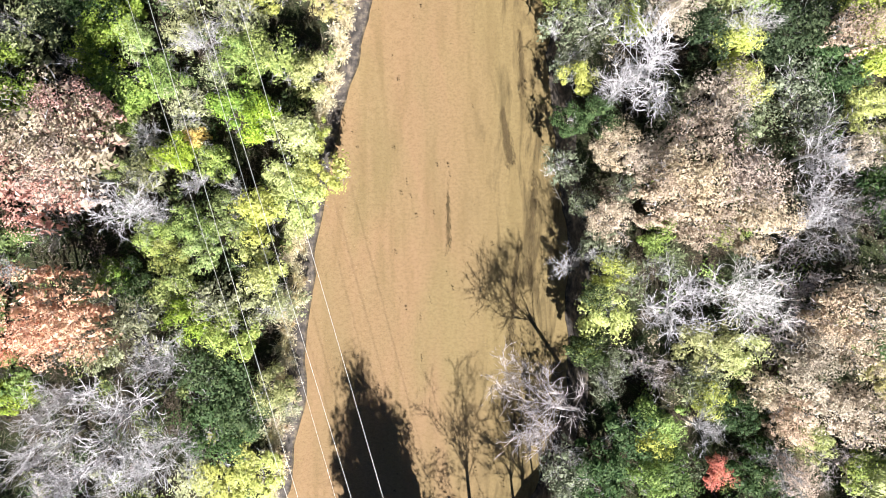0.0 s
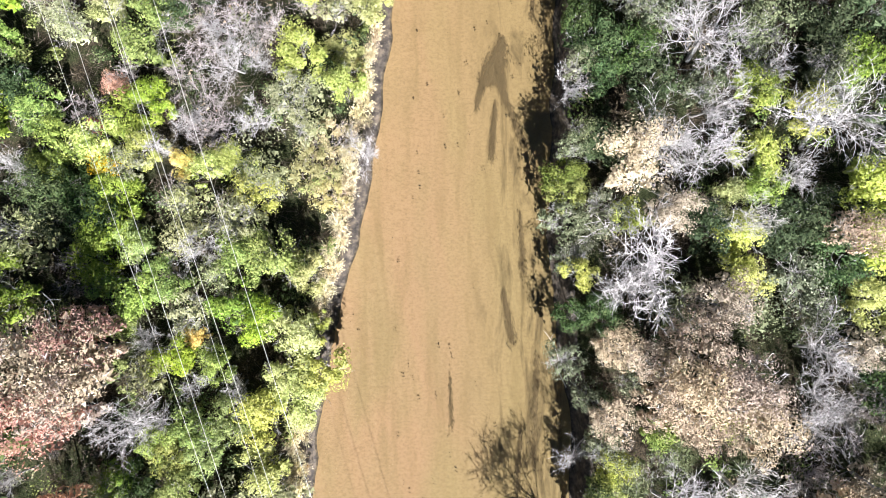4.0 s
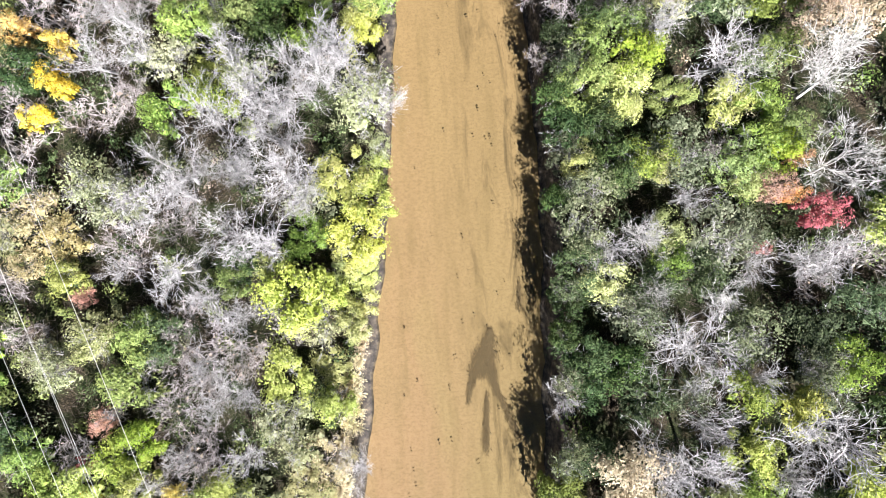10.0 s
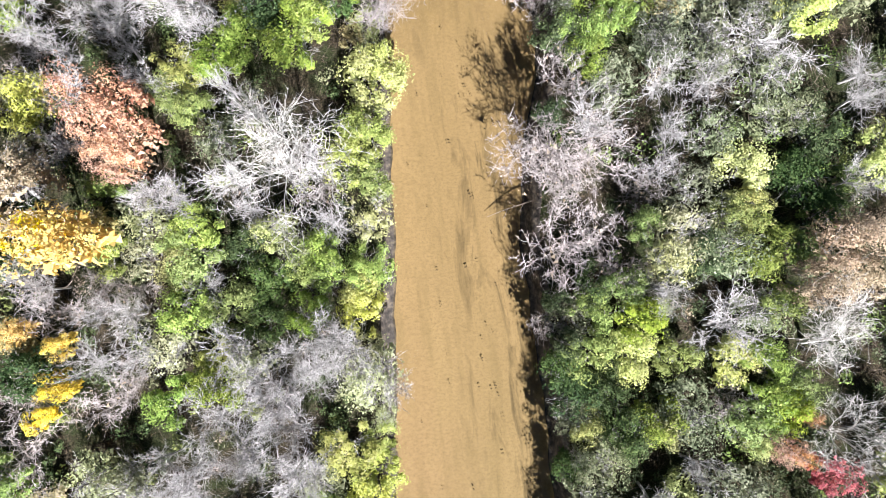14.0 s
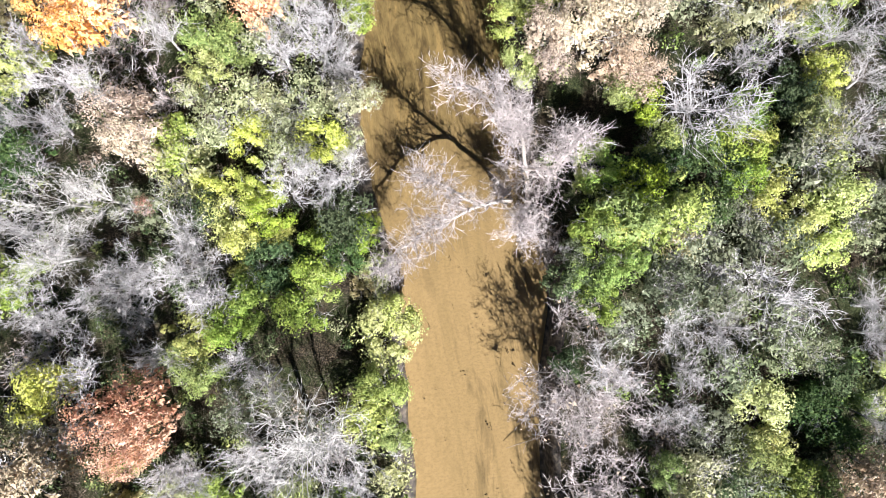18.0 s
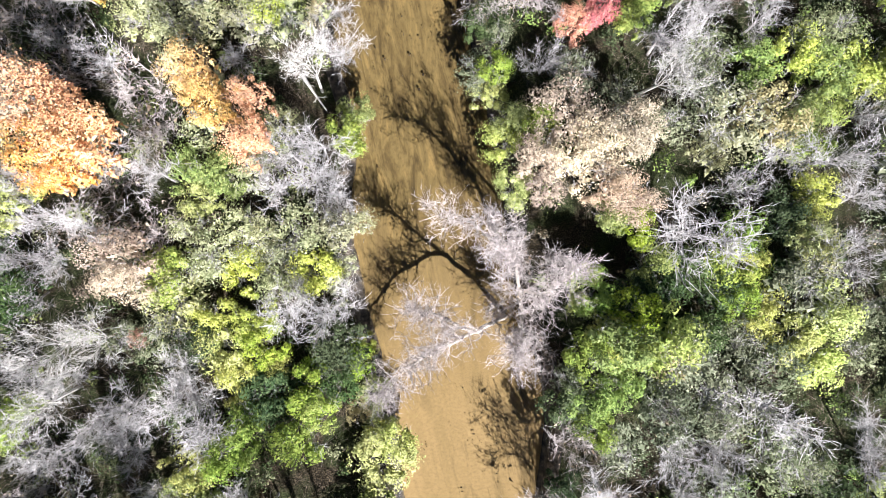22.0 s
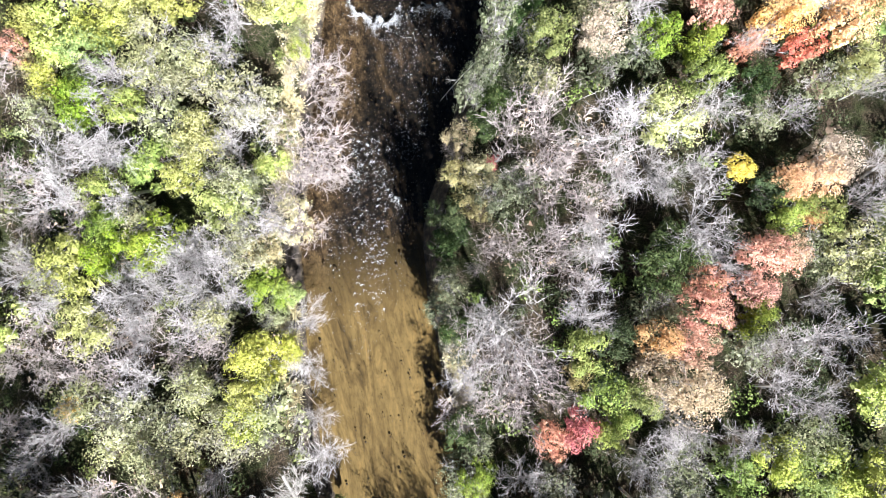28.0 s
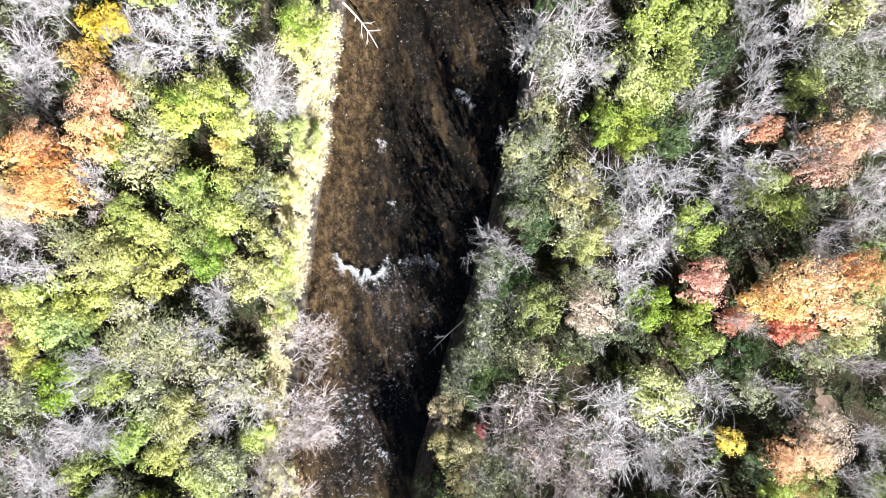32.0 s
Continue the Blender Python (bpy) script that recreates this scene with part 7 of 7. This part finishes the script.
def water_weed(lanes):
    """Dark weed and leaf litter trailing along the river bed: rows of start, end, half width and number of strands."""
    rng = random.Random(23)
    verts, faces = [], []
    for (x0, y0), (x1, y1), w0, w1, count in lanes:
        for _ in range(count * 3):
            u = rng.random()
            w = w0 + (w1 - w0) * u
            x, y = x0 + (x1 - x0) * u + rng.gauss(0, 0.55) * w, y0 + (y1 - y0) * u + rng.gauss(0, 0.3)
            v = (x - left_bank(y)) / (right_bank(y) - left_bank(y))
            z = -0.06 - 0.38 * max(math.sin(math.pi * v), 0.05) ** 0.6 + rng.uniform(0, 0.03)
            long, thin = rng.uniform(0.06, 0.34), rng.uniform(0.006, 0.016)
            dx, dy = (x1 - x0) * 0.05 + rng.gauss(0, 0.3), -1.0
            k = len(verts)
            verts += [(x - thin, y, z), (x + thin, y, z), (x + dx * long + thin * 0.6, y + dy * long * 0.6, z + 0.02), (x + dx * long, y + dy * long, z)]
            faces += [(k, k + 1, k + 2), (k, k + 2, k + 3)]
    tagged(new("water_weed", mesh_of("water_weed", verts, faces, WEED)), "dark weed trailing with the current on the sandy bed", "water weed", kind="stuff")


water_weed([
    ((5.2, 32.3), (4.6, 30.6), 0.25, 0.85, 500), ((4.6, 30.6), (4.1, 29.0), 0.9, 0.7, 800), ((5.0, 29.4), (5.2, 27.6), 0.4, 0.12, 320),
    ((3.7, 29.2), (2.9, 27.0), 0.3, 0.06, 260), ((4.5, 27.0), (4.1, 22.6), 0.12, 0.3, 420), ((5.4, 27.4), (6.8, 23.6), 0.1, 0.35, 260),
    ((4.9, 11.5), (5.7, 7.2), 0.15, 0.4, 320), ((0.4, 4.6), (0.5, 0.2), 0.06, 0.2, 120), ((6.4, 18.0), (6.6, 13.0), 0.1, 0.3, 220),
    ((7.6, 6.0), (7.2, -3.0), 0.2, 0.5, 420), ((6.2, 0.0), (5.6, -8.0), 0.1, 0.3, 300), ((7.8, 36.0), (7.6, 34.2), 0.08, 0.2, 120),
])


# ---- fallen wood and a trodden clearing ----
def pipe(pts, radii, sides):
    """One unbroken tapering tube along the points, closed at both ends."""
    verts, faces = [], []
    for i, (p, r) in enumerate(zip(pts, radii)):
        way = (pts[min(i + 1, len(pts) - 1)] - pts[max(i - 1, 0)]).normalized()
        u = way.cross(Vector((0.31, 0.17, 0.93))).normalized()
        w = way.cross(u)
        verts += [p + (u * math.cos(2 * math.pi * k / sides) + w * math.sin(2 * math.pi * k / sides)) * r for k in range(sides)]
        if i:
            faces += [(sides * (i - 1) + k, sides * (i - 1) + (k + 1) % sides, sides * i + (k + 1) % sides, sides * i + k) for k in range(sides)]
    faces += [tuple(range(sides)), tuple(sides * (len(pts) - 1) + k for k in range(sides))]
    return verts, faces


def fallen_wood(name, label, start, end, thick, bark, side_branches, seed):
    """A log or branch lying from start to end, with broken side branches."""
    rng = random.Random(seed)
    a, b = Vector(start), Vector(end)
    thing = new(name)
    thing.location = a
    tagged(thing, label, "fallen branch", "fallen wood by the river")
    way, bow = b - a, Vector((rng.uniform(-1, 1), rng.uniform(-1, 1), 0)) * 0.06 * (b - a).length
    pts = [way * (i / 6) + bow * math.sin(math.pi * i / 6) for i in range(7)]
    v, f = pipe(pts, [thick * (1 - 0.12 * i) for i in range(7)], 7)
    part("stem", mesh_of("stem", v, f, BARK[bark]), thing)
    for _ in range(side_branches):
        i = rng.randrange(1, 6)
        p, d = pts[i], way.normalized()
        side = d.cross(Vector((rng.uniform(-0.4, 0.4), rng.uniform(-0.4, 0.4), 1))).normalized() * rng.choice((-1, 1))
        w = (d * 0.7 + side * rng.uniform(0.5, 1.0) + Vector((0, 0, rng.uniform(-0.05, 0.35)))).normalized()
        n = rng.uniform(0.14, 0.32) * way.length
        q = p + w * n * 0.55
        rows = [(p, q, thick * 0.4, thick * 0.25), (q, q + (w + Vector((rng.uniform(-0.4, 0.4), rng.uniform(-0.4, 0.4), 0.1))).normalized() * n * 0.45, thick * 0.25, 0)]
        for _ in range(3):
            u = q + (w + Vector((rng.uniform(-0.8, 0.8), rng.uniform(-0.8, 0.8), rng.uniform(0, 0.4)))).normalized() * n * 0.4
            rows.append((q, u, thick * 0.15, 0))
        part("branch", mesh_of("branch", *tubes(rows, 4), BARK[bark]), thing)


fallen_wood("fallen_tree", "fallen bare trunk with stripped side branches in the undergrowth", (-9.2, 127.9, 2.6), (-2.4, 127.3, 3.4), 0.17, "white", 14, 1)
fallen_wood("stranded_branch", "pale forked branch stranded at the water's edge", (9.4, 5.6, 0.6), (8.2, 8.2, 0.05), 0.045, "white", 4, 2)
fallen_wood("stranded_branch", "grey branch reaching down into the water", (10.9, 63.0, 1.3), (7.2, 62.2, 0.0), 0.06, "brown", 5, 3)
fallen_wood("stranded_branch", "thin bent branch lying in the shallows", (1.6, 109.9, 0.9), (3.7, 106.8, 0.0), 0.07, "brown", 4, 4)
fallen_wood("stranded_branch", "white branch leaning out over the dark riffle", (20.3, 133.2, 1.6), (17.0, 131.0, 0.2), 0.06, "white", 5, 5)
fallen_wood("stranded_branch", "white forked branch hanging over the gravel bar", (16.0, 160.0, 2.4), (18.0, 156.4, 0.6), 0.09, "white", 6, 6)
fallen_wood("fallen_tree", "grey log lying among the trees", (44.6, 141.2, 3.4), (48.2, 140.4, 4.0), 0.11, "white", 7, 7)
fallen_wood("fallen_tree", "broken white trunk on the bank", (-1.2, 104.0, 2.2), (0.2, 100.8, 3.0), 0.16, "white", 3, 8)
fallen_wood("stranded_branch", "bare branch caught at the foot of the bank", (9.9, 3.6, 0.6), (9.2, 5.2, 0.0), 0.04, "white", 4, 9)


def dirt_patch():
    """Trodden bare earth: a winding strip with ragged edges, over the forest floor."""
    verts, faces = [], []
    for i in range(41):
        y = 127.0 - 0.24 * i
        mid = 46.4 + 0.09 * (127 - y) + 0.5 * bumps(0.0, y, 0.35, 8.0)
        half = (0.95 + 0.5 * bumps(3.0, y, 0.5, 1.0)) * min(1.0, 0.25 + 0.12 * min(i, 40 - i))
        for k in range(7):
            u = k / 3 - 1
            x = mid + u * half * (1 + 0.45 * bumps(5.0 + u, y, 1.6, 4.0))
            verts.append((x, y, land_height(x, y) + 0.05 - 0.04 * abs(u) + 0.03 * bumps(x, y, 2.0, 7.0)))
        if i:
            faces += [(7 * i - 7 + k, 7 * i - 6 + k, 7 * i + 1 + k, 7 * i + k) for k in range(6)]
    tagged(new("path", mesh_of("path", verts, faces, EARTH, True)), "bare trodden earth in a small clearing", "path", kind="structure")


dirt_patch()
